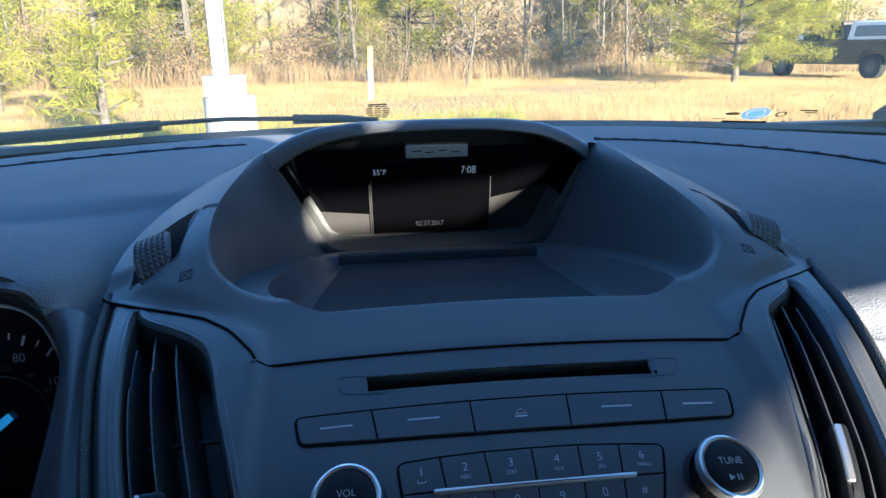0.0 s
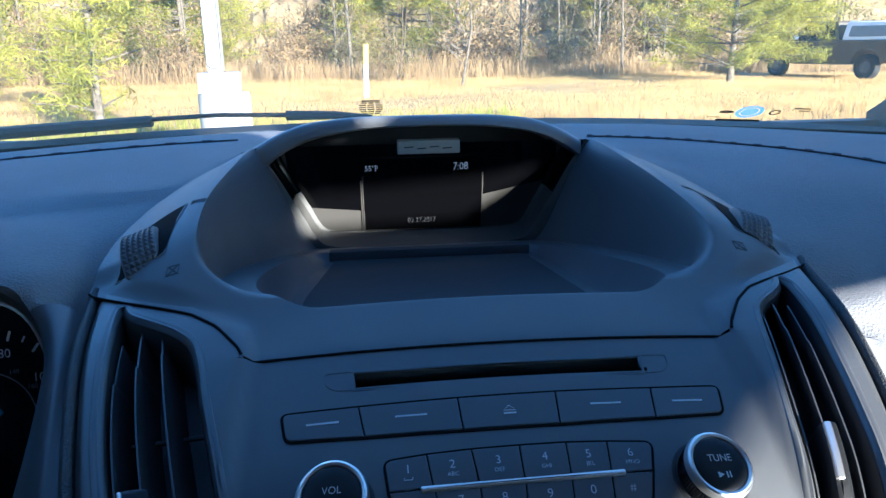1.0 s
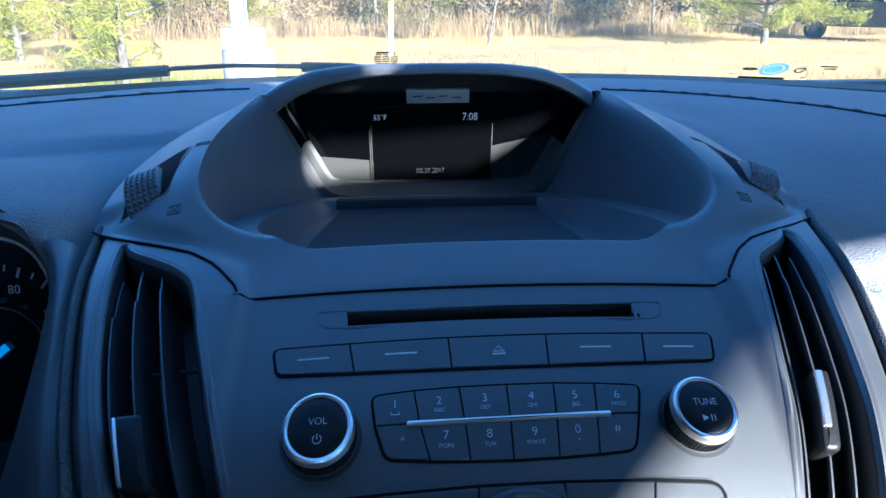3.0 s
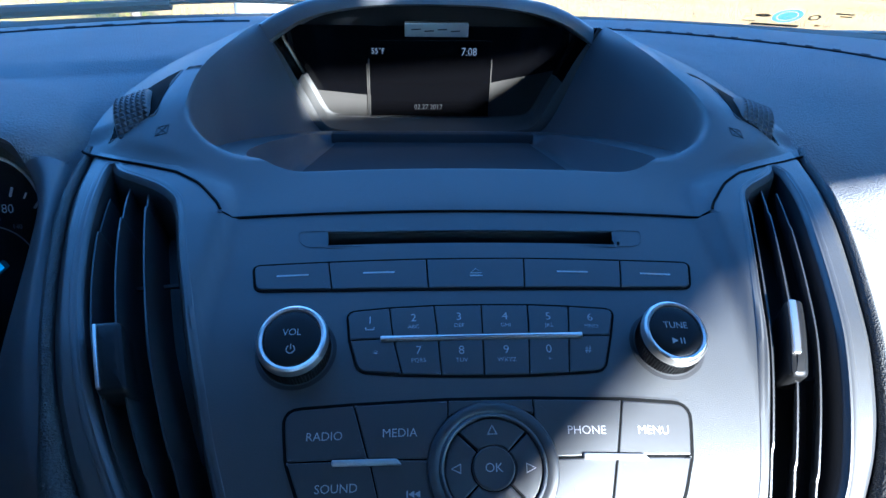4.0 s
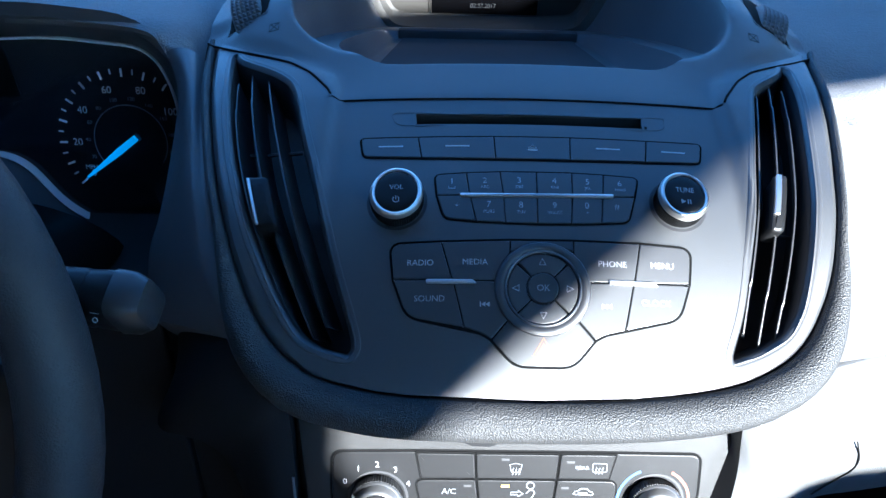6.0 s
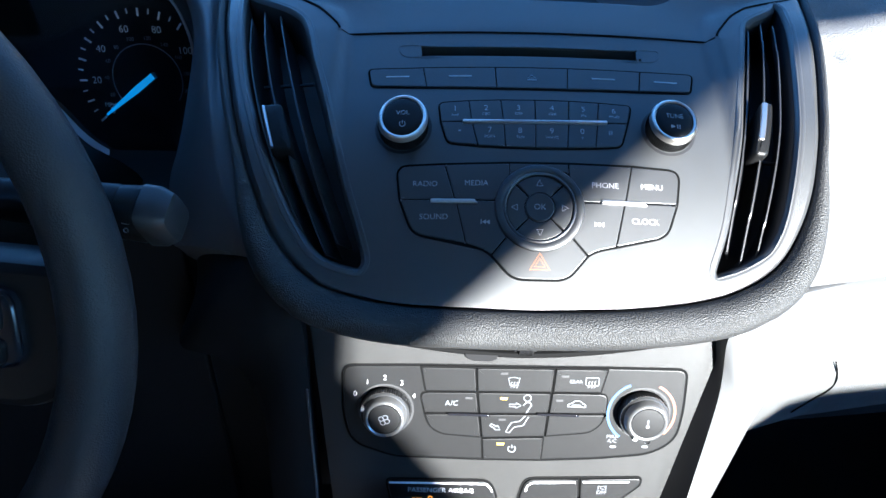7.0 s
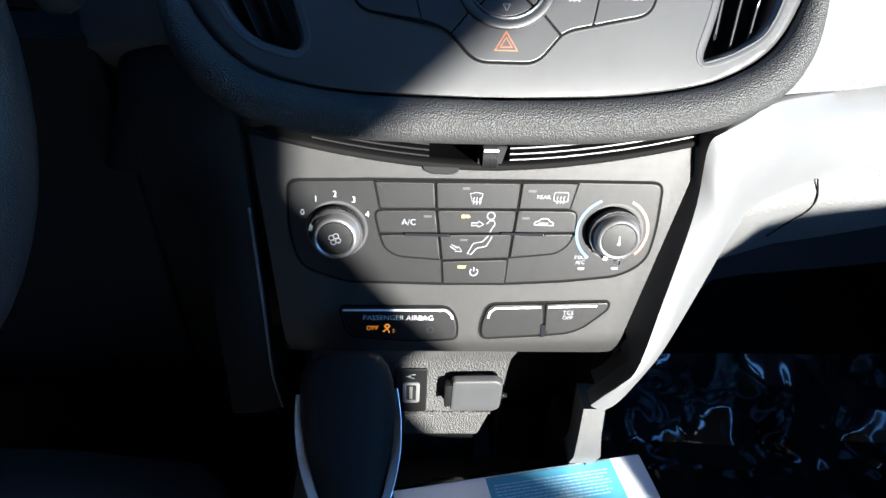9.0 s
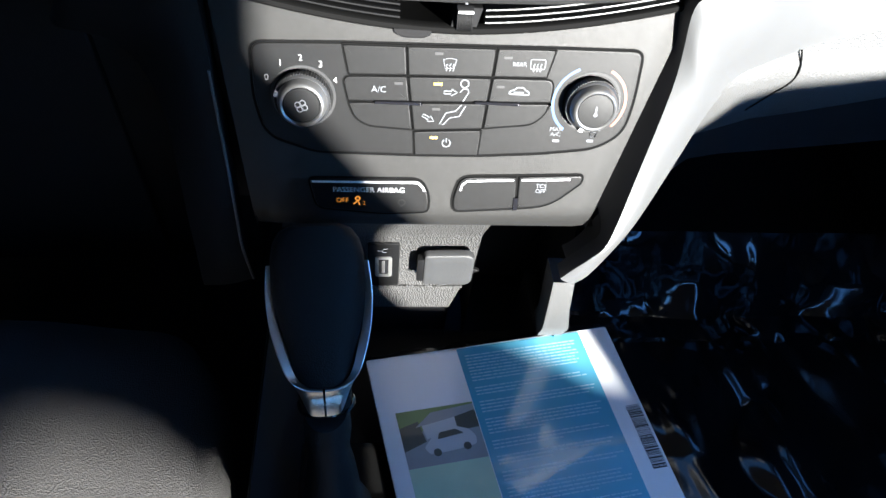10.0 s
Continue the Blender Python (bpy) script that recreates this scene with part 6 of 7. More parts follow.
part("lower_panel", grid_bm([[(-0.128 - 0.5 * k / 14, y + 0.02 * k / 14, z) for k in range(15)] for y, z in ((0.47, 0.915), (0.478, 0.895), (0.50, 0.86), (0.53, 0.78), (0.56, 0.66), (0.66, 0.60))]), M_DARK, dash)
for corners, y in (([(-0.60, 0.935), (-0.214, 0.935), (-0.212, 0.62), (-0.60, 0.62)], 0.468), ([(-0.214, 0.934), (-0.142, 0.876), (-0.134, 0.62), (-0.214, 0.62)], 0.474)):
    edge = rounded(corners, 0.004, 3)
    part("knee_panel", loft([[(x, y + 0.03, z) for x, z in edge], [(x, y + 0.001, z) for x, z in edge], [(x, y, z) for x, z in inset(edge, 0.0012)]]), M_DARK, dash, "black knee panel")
part("cluster_sill", grid_bm([[(-0.195 - 0.40 * k / 14, y, z) for k in range(15)] for y, z in ((0.60, 0.932), (0.565, 0.926), (0.52, 0.922), (0.485, 0.916), (0.47, 0.905))]), M_CLIM, dash)

col = thing("steering_column", "black plastic steering column shroud", "steering column", at=(-0.37, 0.42, 0.95))
part("shroud", loft([[(-0.37 + w * math.cos(k * math.tau / 28), y - 0.02 * math.sin(k * math.tau / 28), z + h * math.sin(k * math.tau / 28)) for k in range(28)] for y, z, w, h in ((0.56, 0.92, 0.10, 0.055), (0.45, 0.965, 0.10, 0.06), (0.36, 0.995, 0.09, 0.055), (0.34, 1.0, 0.075, 0.045))]), M_BUTTON, col)

stalk = thing("wiper_stalk", "black wiper stalk with faceted end and white symbols", "stalk", at=(-0.20, 0.385, 1.005))
sa, sb = Vector((-0.313, 0.400, 1.006)), Vector((-0.173, 0.382, 1.0037))
sd = (sb - sa).normalized()
su = Vector((0, -0.5, 0.87))
su = (su - sd * su.dot(sd)).normalized()
sf = sd.cross(su)


def stalk_ring(u, w, h, n=20, pow_=0.7):
    c = sa + (sb - sa) * u
    return [c + su * h * math.copysign(abs(math.sin(k * math.tau / n)) ** pow_, math.sin(k * math.tau / n)) + sf * w * math.copysign(abs(math.cos(k * math.tau / n)) ** pow_, math.cos(k * math.tau / n)) for k in range(n)]


part("lever", loft([stalk_ring(u, w, h) for u, w, h in ((0, 0.008, 0.009), (0.35, 0.009, 0.011), (0.62, 0.0105, 0.0135), (0.80, 0.0115, 0.0150), (0.815, 0.0108, 0.0143))]), M_BUTTON, stalk)
part("end_ring", loft([stalk_ring(u, w, h) for u, w, h in ((0.82, 0.0112, 0.0148), (0.88, 0.0118, 0.0152), (0.895, 0.0112, 0.0145))]), M_BUTTON, stalk)
part("end_cap", loft([stalk_ring(u, w, h, 20, 0.45) for u, w, h in ((0.90, 0.0115, 0.0150), (0.955, 0.0112, 0.0142), (0.995, 0.0090, 0.0110), (1.0, 0.0070, 0.0090))]), M_SLAT, stalk)
sn = (su * 0.75 - sf * 0.66 * (1 if sf.y > 0 else -1)).normalized()


def SK(x, v, h=0.0):
    """Stalk face: millimetres along it, down its front, out."""
    dn = sd.cross(sn)
    if dn.z > 0:
        dn = -dn
    return sa + sd * (x / 1000) + dn * (v / 1000) + sn * ((13.6 + h) / 1000)


for k in range(2):
    vv = -4.5 + 4.6 * k
    part("wiper_mark", band(rounded([(121, vv - 1.4), (124.2, vv - 1.4), (124.6, vv + 1.4), (120.6, vv + 1.4)], 0.5, 2), SK, 0.35, 0, 0.5), M_INK, stalk)
    part("wiper_mark", band([(122.6, vv + 1.4), (122.0, vv)], SK, 0.35, 0, 0.5, False), M_INK, stalk)
part("ring_mark", band(disc(122.6, 4.6, 1.1, 12), SK, 0.3, 0, 0.5), M_INK, stalk)

# steering wheel
sw_c, tilt_w = Vector((-0.378, 0.340, 0.978)), radians(20)
wx, wy, wn_ = Vector((1, 0, 0)), Vector((0, math.sin(tilt_w), math.cos(tilt_w))), Vector((0, -math.cos(tilt_w), math.sin(tilt_w)))
steer = thing("steering_wheel", "black leather steering wheel with thick rim and switch spokes", "steering wheel", at=tuple(sw_c))


def WH(x, v, h=0.0):
    return sw_c + wx * (x / 1000) - wy * (v / 1000) + wn_ * (h / 1000)


rim_rows = []
for i in range(72):
    a = i * math.tau / 72
    c = (177 * math.cos(a), 176 * math.sin(a))
    ring_pts = []
    for k in range(16):
        b = k * math.tau / 16
        thick = 15.5 + 1.5 * math.cos(2 * (a - 0.5))
        ring_pts.append(WH(c[0] + thick * math.cos(b) * math.cos(a), c[1] + thick * math.cos(b) * math.sin(a), 17 * math.sin(b)))
    rim_rows.append(ring_pts)
part("rim", grid_bm(rim_rows, close_u=True, close_v=True), M_RIM, steer, "leather-covered rim")
part("airbag_cover", prism(rounded([(-75, -50), (75, -50), (88, -8), (66, 62), (-66, 62), (-88, -8)], 22), WH, -30, 24, 12, 3), M_PAD, steer)
for sgn in (-1, 1):
    part("spoke", prism(rounded([(sgn * 70, -34), (sgn * 172, -26), (sgn * 176, 28), (sgn * 150, 44), (sgn * 66, 34)], 12), WH, -14, 10, 6), M_BUTTON, steer)
    part("switch_panel", prism(rounded([(sgn * 96, -20), (sgn * 150, -16), (sgn * 152, 20), (sgn * 98, 24)], 9), WH, 8, 15, 3), M_GLOSS, steer)
    for k in range(2):
        part("switch", prism(rounded([(sgn * 102, -14 + 18 * k), (sgn * 144, -11 + 17 * k), (sgn * 144, 3 + 15 * k), (sgn * 102, 2 + 17 * k)], 4), WH, 12, 18, 2), M_BUTTON, steer)
    part("lower_spoke", prism(rounded([(sgn * 20, 50), (sgn * 46, 50), (sgn * 66, 172), (sgn * 40, 178)], 6), WH, -14, 6, 5), M_BUTTON, steer)


# seats
def cushion(rows_spec, n=32):
    """A padded block from a list of (y, z, half width, half height, x shift)."""
    rows = []
    for y, z, w, h, dx in rows_spec:
        rows.append([(dx + w * math.copysign(abs(math.cos(k * math.tau / n)) ** 0.62, math.cos(k * math.tau / n)), y, z + h * math.copysign(abs(math.sin(k * math.tau / n)) ** 0.75, math.sin(k * math.tau / n)) + 0.02 * smooth(0.6, 1.0, abs(math.cos(k * math.tau / n))) * (math.sin(k * math.tau / n) > 0)) for k in range(n)])
    return loft(rows)


seat = thing("driver_seat", "charcoal cloth driver's seat with padded cushion", "car seat", at=(-0.37, 0.0, 0.5))
part("seat_cushion", cushion([(0.385, 0.575, 0.17, 0.06, -0.375), (0.375, 0.590, 0.20, 0.085, -0.375), (0.34, 0.600, 0.225, 0.095, -0.375), (0.25, 0.600, 0.24, 0.095, -0.375), (0.0, 0.575, 0.25, 0.09, -0.375), (-0.25, 0.55, 0.25, 0.09, -0.375)]), M_SEAT, seat)
# back and headrest stay out of view, added to block light from the rear
part("unseen_backrest", cushion([(-0.21, 0.60, 0.20, 0.05, -0.40), (-0.22, 0.64, 0.22, 0.07, -0.40), (-0.27, 0.95, 0.22, 0.34, -0.40), (-0.40, 0.95, 0.20, 0.34, -0.40), (-0.43, 0.95, 0.16, 0.30, -0.40)]), M_SEAT, seat)
part("unseen_headrest", cushion([(-0.33, 1.40, 0.10, 0.06, -0.40), (-0.36, 1.40, 0.13, 0.09, -0.40), (-0.43, 1.40, 0.13, 0.09, -0.40), (-0.46, 1.40, 0.10, 0.06, -0.40)]), M_SEAT, seat)
part("seat_base", box_bm((-0.60, -0.24, 0.30), (-0.15, 0.30, 0.52), 0.02), M_BLACK, seat)

# ---- crumpled black film over the passenger footwell ----
filmt = thing("floor_film", "crumpled glossy black protective film over the footwell carpet", "plastic film", at=(0.42, 0.5, 0.4))
random.seed(3)
noise.seed_set(4)


def crumple(p, s=1.0):
    q = Vector(p)
    q = Vector((q.x + 0.35 * q.y, q.y * 0.75, q.z))
    a = noise.noise(q * 5 * s) * 0.026
    b = abs(noise.noise(q * 10 * s + Vector((3, 1, 7)))) * 0.040
    c = abs(noise.noise(Vector((q.x * 26, q.y * 12, q.z * 14)) * s + Vector((9, 4, 2)))) * 0.012
    return a + b + c


rows = []
for j in range(150):
    u = j / 149
    row = []
    for i in range(140):
        t = i / 139
        x = 0.135 + 0.62 * t
        if u < 0.42:
            k = u / 0.42
            y, z = 0.70 - 0.13 * k, 0.72 - 0.34 * k
        else:
            k = (u - 0.42) / 0.58
            y, z = 0.57 - 0.62 * k, 0.38 - 0.02 * k
        d = crumple((x, y, z)) * (1.0 if u < 0.45 else 0.55)
        row.append((x, y - d * 0.9, z + d))
    rows.append(row)
part("upright_sheet", grid_bm(rows[42:64]), M_WRAP, filmt)
part("floor_sheet", grid_bm(rows[63:]), M_WRAP, filmt)


# ---- the car round it: floor, screen, and unseen roof and walls cut to shape the light ----
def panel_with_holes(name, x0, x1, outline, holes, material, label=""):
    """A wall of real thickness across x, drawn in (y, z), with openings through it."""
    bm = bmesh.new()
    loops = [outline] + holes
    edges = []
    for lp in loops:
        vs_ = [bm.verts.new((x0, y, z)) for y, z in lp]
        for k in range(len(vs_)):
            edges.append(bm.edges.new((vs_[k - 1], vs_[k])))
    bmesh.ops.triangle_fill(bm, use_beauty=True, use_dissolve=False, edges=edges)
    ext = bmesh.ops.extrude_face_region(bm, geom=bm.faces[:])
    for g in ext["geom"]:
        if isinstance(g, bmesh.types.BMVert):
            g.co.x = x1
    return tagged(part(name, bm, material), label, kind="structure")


tagged(part("floor", box_bm((-0.76, -2.3, 0.26), (0.76, 1.3, 0.32), 0.0), M_CARPET), "black carpeted car floor", kind="structure")
# unseen roof; the gap at x 0.66 to 0.76 is added for sun
roof = bmesh.new()
for lo, hi in (((-0.76, -2.3, 1.56), (0.76, -1.06, 1.568)), ((-0.76, -1.06, 1.56), (-0.55, 0.33, 1.568)), ((0.10, -0.62, 1.56), (0.76, 0.33, 1.568)), ((0.10, -1.06, 1.56), (0.66, -0.62, 1.568)), ((-0.55, 0.10, 1.56), (0.10, 0.33, 1.568)), ((-0.05, -1.06, 1.56), (0.10, -0.62, 1.568)), ((-0.05, -0.62, 1.56), (0.10, 0.10, 1.568)), ((-0.55, -1.06, 1.56), (-0.05, 0.10, 1.568))):
    slab_bm = box_bm(lo, hi)
    same = {v: roof.verts.new(v.co) for v in slab_bm.verts}
    for f in slab_bm.faces:
        roof.faces.new([same[v] for v in f.verts])
    slab_bm.free()
tagged(part("ceiling", roof, M_LINER), "unseen pale headliner with a slot added for sun", kind="structure")
# unseen back wall; its window is sized for skylight from behind
back = bmesh.new()
for lo, hi in (((-0.76, -2.34, 0.3), (0.76, -2.28, 1.22)), ((-0.76, -2.34, 1.46), (0.76, -2.28, 1.6)), ((-0.76, -2.34, 1.22), (-0.42, -2.28, 1.46)), ((0.42, -2.34, 1.22), (0.76, -2.28, 1.46))):
    slab_bm = box_bm(lo, hi)
    same = {v: back.verts.new(v.co) for v in slab_bm.verts}
    for f in slab_bm.faces:
        back.faces.new([same[v] for v in f.verts])
    slab_bm.free()
tagged(part("wall_rear", back, M_SHELL), "unseen rear wall with an opening for fill light", kind="structure")
tagged(part("wall_front", box_bm((-0.78, 1.27, 0.2), (0.78, 1.30, 1.06), 0.0), M_SHELL), "dark bulkhead below the windscreen", kind="structure")
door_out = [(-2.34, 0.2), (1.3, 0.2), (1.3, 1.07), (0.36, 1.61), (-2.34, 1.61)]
# unseen openings traced back from sunlit patches inside, not from window frames
sun_gap_main = [(-1.262, 1.31), (-1.245, 1.347), (-1.20, 1.353), (-1.10, 1.361), (-0.98, 1.366), (-0.90, 1.367), (-0.755, 1.361), (-0.60, 1.343), (-0.478, 1.319), (-0.40, 1.305), (-0.10, 1.235), (0.20, 1.165), (0.45, 1.10), (0.45, 0.98), (-0.34, 1.01), (-0.375, 1.07), (-0.478, 1.092), (-0.59, 1.114), (-0.672, 1.126), (-0.698, 1.10), (-0.712, 0.90), (-0.757, 0.864), (-0.767, 0.872), (-0.817, 0.886), (-0.858, 0.902), (-0.93, 0.928), (-1.045, 0.962), (-1.085, 1.005), (-1.105, 1.157), (-1.165, 1.21)]
sun_gap_display = [(-0.915, 1.481), (-0.91, 1.500), (-0.86, 1.499), (-0.83, 1.490), (-0.60, 1.440), (-0.50, 1.424), (-0.515, 1.417), (-0.62, 1.412)]
# the notch in the top edge is added to let sun onto the dash
right_outline = [(-2.34, 0.2), (1.3, 0.2), (1.3, 1.07), (0.36, 1.61), (-0.62, 1.61), (-0.62, 1.532), (-0.83, 1.532), (-0.83, 1.61), (-2.34, 1.61)]
sky_gap = [(-0.335, 1.46), (-0.335, 1.50), (0.05, 1.50), (0.33, 1.375), (0.05, 1.44)]
sun_gap_seat = [(-1.95, 0.9), (-1.95, 1.222), (-1.80, 1.214), (-1.685, 1.199), (-1.622, 1.182), (-1.56, 1.158), (-1.504, 1.134), (-1.463, 1.098), (-1.453, 1.04), (-1.43, 0.9)]
panel_with_holes("wall_right", 0.74, 0.748, right_outline, [sun_gap_main, sun_gap_display, sky_gap, sun_gap_seat], M_SHELL, "unseen right wall with openings cut to shape the sunlight")
# unseen opening, sized by the fill light it lets in
fill_gap_left = [(-0.05, 1.36), (-0.05, 1.48), (0.15, 1.48), (0.46, 1.30)]
panel_with_holes("wall_left", -0.748, -0.74, door_out, [fill_gap_left], M_SHELL, "unseen left wall with one opening for fill light")
for sgn in (-1, 1):
    tagged(part("pillar", tube([(sgn * 0.80, 1.28, 1.06), (sgn * 0.74, 0.8, 1.33), (sgn * 0.64, 0.33, 1.585)], [0.05, 0.045, 0.05], 10), M_SHELL), "dark windscreen pillar", kind="structure")

glass = bpy.data.materials.new("windscreen_glass")
glass.use_nodes = True
gt = glass.node_tree
gt.nodes.remove(gt.nodes["Principled BSDF"])
clear = gt.nodes.new("ShaderNodeBsdfTransparent")
clear.inputs[0].default_value = (0.60, 0.61, 0.57, 1)
shine = gt.nodes.new("ShaderNodeBsdfGlossy")
shine.inputs["Roughness"].default_value = 0.02
mixs = gt.nodes.new("ShaderNodeMixShader")
mixs.inputs[0].default_value = 0.035
gt.links.new(clear.outputs[0], mixs.inputs[1])
gt.links.new(shine.outputs[0], mixs.inputs[2])
# translucent layer for dusty glass, its warm tint painted in for sun glare
veil = gt.nodes.new("ShaderNodeBsdfTranslucent")
veil.inputs[0].default_value = (0.98, 0.74, 0.42, 1)
dust_glare = gt.nodes.new("ShaderNodeTexNoise")
dust_glare.inputs["Scale"].default_value = 6.0
haze = gt.nodes.new("ShaderNodeMapRange")
haze.inputs[3].default_value, haze.inputs[4].default_value = 0.05, 0.09
gt.links.new(dust_glare.outputs["Fac"], haze.inputs[0])
film = gt.nodes.new("ShaderNodeMixShader")
gt.links.new(haze.outputs[0], film.inputs[0])
gt.links.new(mixs.outputs[0], film.inputs[1])
gt.links.new(veil.outputs[0], film.inputs[2])
gt.links.new(film.outputs[0], gt.nodes["Material Output"].inputs[0])


def WS(x, u, h=0.0):
    """Windscreen: metres across, along it from its foot up, out of it."""
    bow = 0.16 * x * x
    y, z = 1.185 - bow * 0.9 - 0.86 * u, 1.070 - 0.045 * x * x + 0.50 * u
    return Vector((x, y - 0.50 * h * -1, z + 0.86 * h))


screen = tagged(part("window_front", grid_bm([[WS(-0.70 + 1.4 * i / 24, j / 8) for i in range(25)] for j in range(9)]), glass), "clear raked windscreen", kind="structure")
screen.visible_shadow = False
part("frit_band", grid_bm([[WS(-0.70 + 1.4 * i / 24, u, 0.003) for i in range(25)] for u in (-0.02, 0.016)]), M_BLACK, screen, "black ceramic edge")
M_DECAL = bpy.data.materials.new("pale_blue_decal")
M_DECAL.use_nodes = True
ink = M_DECAL.node_tree.nodes.new("ShaderNodeBsdfTranslucent")
ink.inputs[0].default_value = (0.80, 0.87, 0.96, 1)
M_DECAL.node_tree.links.new(ink.outputs[0], M_DECAL.node_tree.nodes["Material Output"].inputs[0])
M_DECALD = mat("dark_decal_print", (0.06, 0.045, 0.02), 0.6, stain=0.05)
cx, u0 = 0.4308, 0.0699
ring = lambda x, u, rx, ru, n=28: [WS(x + rx * math.cos(k * math.tau / n), u + ru * math.sin(k * math.tau / n), -0.002) for k in range(n)]
seal = tagged(part("windscreen_mark", grid_bm([ring(cx, u0, 0.0120, 0.0125), ring(cx, u0, 0.0168, 0.0172)], close_u=True), M_DECAL), "pale blue round glass mark with small bars beside it", "decal")
part("centre", grid_bm([ring(cx, u0, 0.001, 0.001), ring(cx, u0, 0.0105, 0.0108)], close_u=True), M_DECAL, seal)
part("side_mark", grid_bm([ring(0.4026, 0.0686, 0.001, 0.001), ring(0.4026, 0.0686, 0.0095, 0.0042)], close_u=True), M_DECALD, seal)
part("side_mark", grid_bm([ring(0.4625, 0.0700, 0.0045, 0.005), ring(0.4625, 0.0700, 0.0068, 0.0075)], close_u=True), M_DECALD, seal)
for x0, x1, uu, th in ((0.398, 0.4554, 0.0430, 0.006), (0.480, 0.500, 0.082, 0.0035), (0.488, 0.502, 0.076, 0.003), (0.383, 0.400, 0.053, 0.002), (0.4725, 0.479, 0.049, 0.003)):
    part("print_bar", grid_bm([[WS(x, uu + d, -0.0024) for x in (x0, x1)] for d in (0, th)]), M_DECALD, seal)
vin = tagged(part("screen_print", grid_bm([[WS(-0.0506 + x, 0.101 + d, -0.002) for x in (-0.011, 0.011)] for d in (0, 0.004)]), M_DECALD), "small dark printed block low on the windscreen", "decal")
for k in range(6):
    w = (0.011, 0.013, 0.015, 0.0155, 0.015, 0.012)[k]
    for g in (-1, 0, 1):
        part("print_bar", grid_bm([[WS(-0.0506 + g * w * 0.67 + x, 0.066 + k * 0.0060 + d, -0.002) for x in (-w * 0.27, w * 0.29)] for d in (0, 0.0032)]), M_DECALD, vin)

# dash foot grille line and its short slots
stitch = thing("defroster_grille", "slim dark defroster slot with short ribs along the dash", "grille", at=(0, 0.87, 1.1))
SLOT_LEFT = [(-0.71, 0.862), (-0.55, 0.885), (-0.397, 0.903), (-0.32, 0.908), (-0.2485, 0.914), (-0.178, 0.918)]
SLOT_RIGHT = [(0.150, 0.874), (0.22, 0.847), (0.30, 0.797), (0.36, 0.745), (0.41, 0.69)]
for line in (SLOT_LEFT, SLOT_RIGHT):
    pts = []
    for k in range(49):
        x = line[0][0] + (line[-1][0] - line[0][0]) * k / 48
        y = curve_table(line, x)
        pts.append(Vector((x, y, pad_z(x, y) + 0.0004)))
    part("slot", tube(pts, 0.0011, 6), M_BLACK, stitch)
    for k in range(0, 46, 3):
        part("rib", tube([pts[k], pts[k] .lerp(pts[k + 1], 0.9)], 0.0019, 6), M_BLACK, stitch)

# wipers lying at the foot of the screen
driver_wiper = thing("wiper", "black windscreen wiper lying along the foot of the glass", "windscreen wiper", "windscreen wipers", at=(-0.4, 1.19, 1.09))
part("arm", tube([(-0.72, 1.205, 1.070), (-0.54, 1.195, 1.0815), (-0.42, 1.19, 1.0885), (-0.335, 1.19, 1.0935)], [0.0095, 0.0085, 0.0078, 0.0072], 8), M_BLACK, driver_wiper)
part("blade", tube([(-0.338, 1.188, 1.0950), (-0.325, 1.188, 1.0963), (-0.25, 1.188, 1.0992), (-0.158, 1.188, 1.0972)], 0.0030, 8), M_BLACK, driver_wiper)
part("end_clip", tube([(-0.162, 1.186, 1.0966), (-0.10, 1.186, 1.0957), (-0.0496, 1.187, 1.0928)], [0.0065, 0.0055, 0.0022], 8), M_BLACK, driver_wiper)
passenger_wiper = thing("wiper", "black windscreen wiper resting low beside the cowl", "windscreen wiper", "windscreen wipers", at=(0.4, 1.215, 1.05))
part("arm", tube([(0.10, 1.25, 1.050), (0.28, 1.235, 1.058), (0.37, 1.23, 1.064)], [0.010, 0.008, 0.006], 8), M_BLACK, passenger_wiper)
part("blade", tube([(0.34, 1.228, 1.064), (0.52, 1.215, 1.060), (0.70, 1.19, 1.050)], 0.0035, 8), M_BLACK, passenger_wiper)
tagged(part("trim", grid_bm([[(-0.74 + 1.48 * i / 30, y - 0.12 * (-0.74 + 1.48 * i / 30) ** 2, z - 0.05 * (-0.74 + 1.48 * i / 30) ** 2) for i in range(31)] for y, z in ((1.17, 1.070), (1.20, 1.086), (1.26, 1.078), (1.40, 1.03))]), M_BLACK), "black cowl at the foot of the windscreen", kind="structure")


# ---- outdoors: field, woods, pines, lamp post, marker, pickup ----
GZ = -0.10


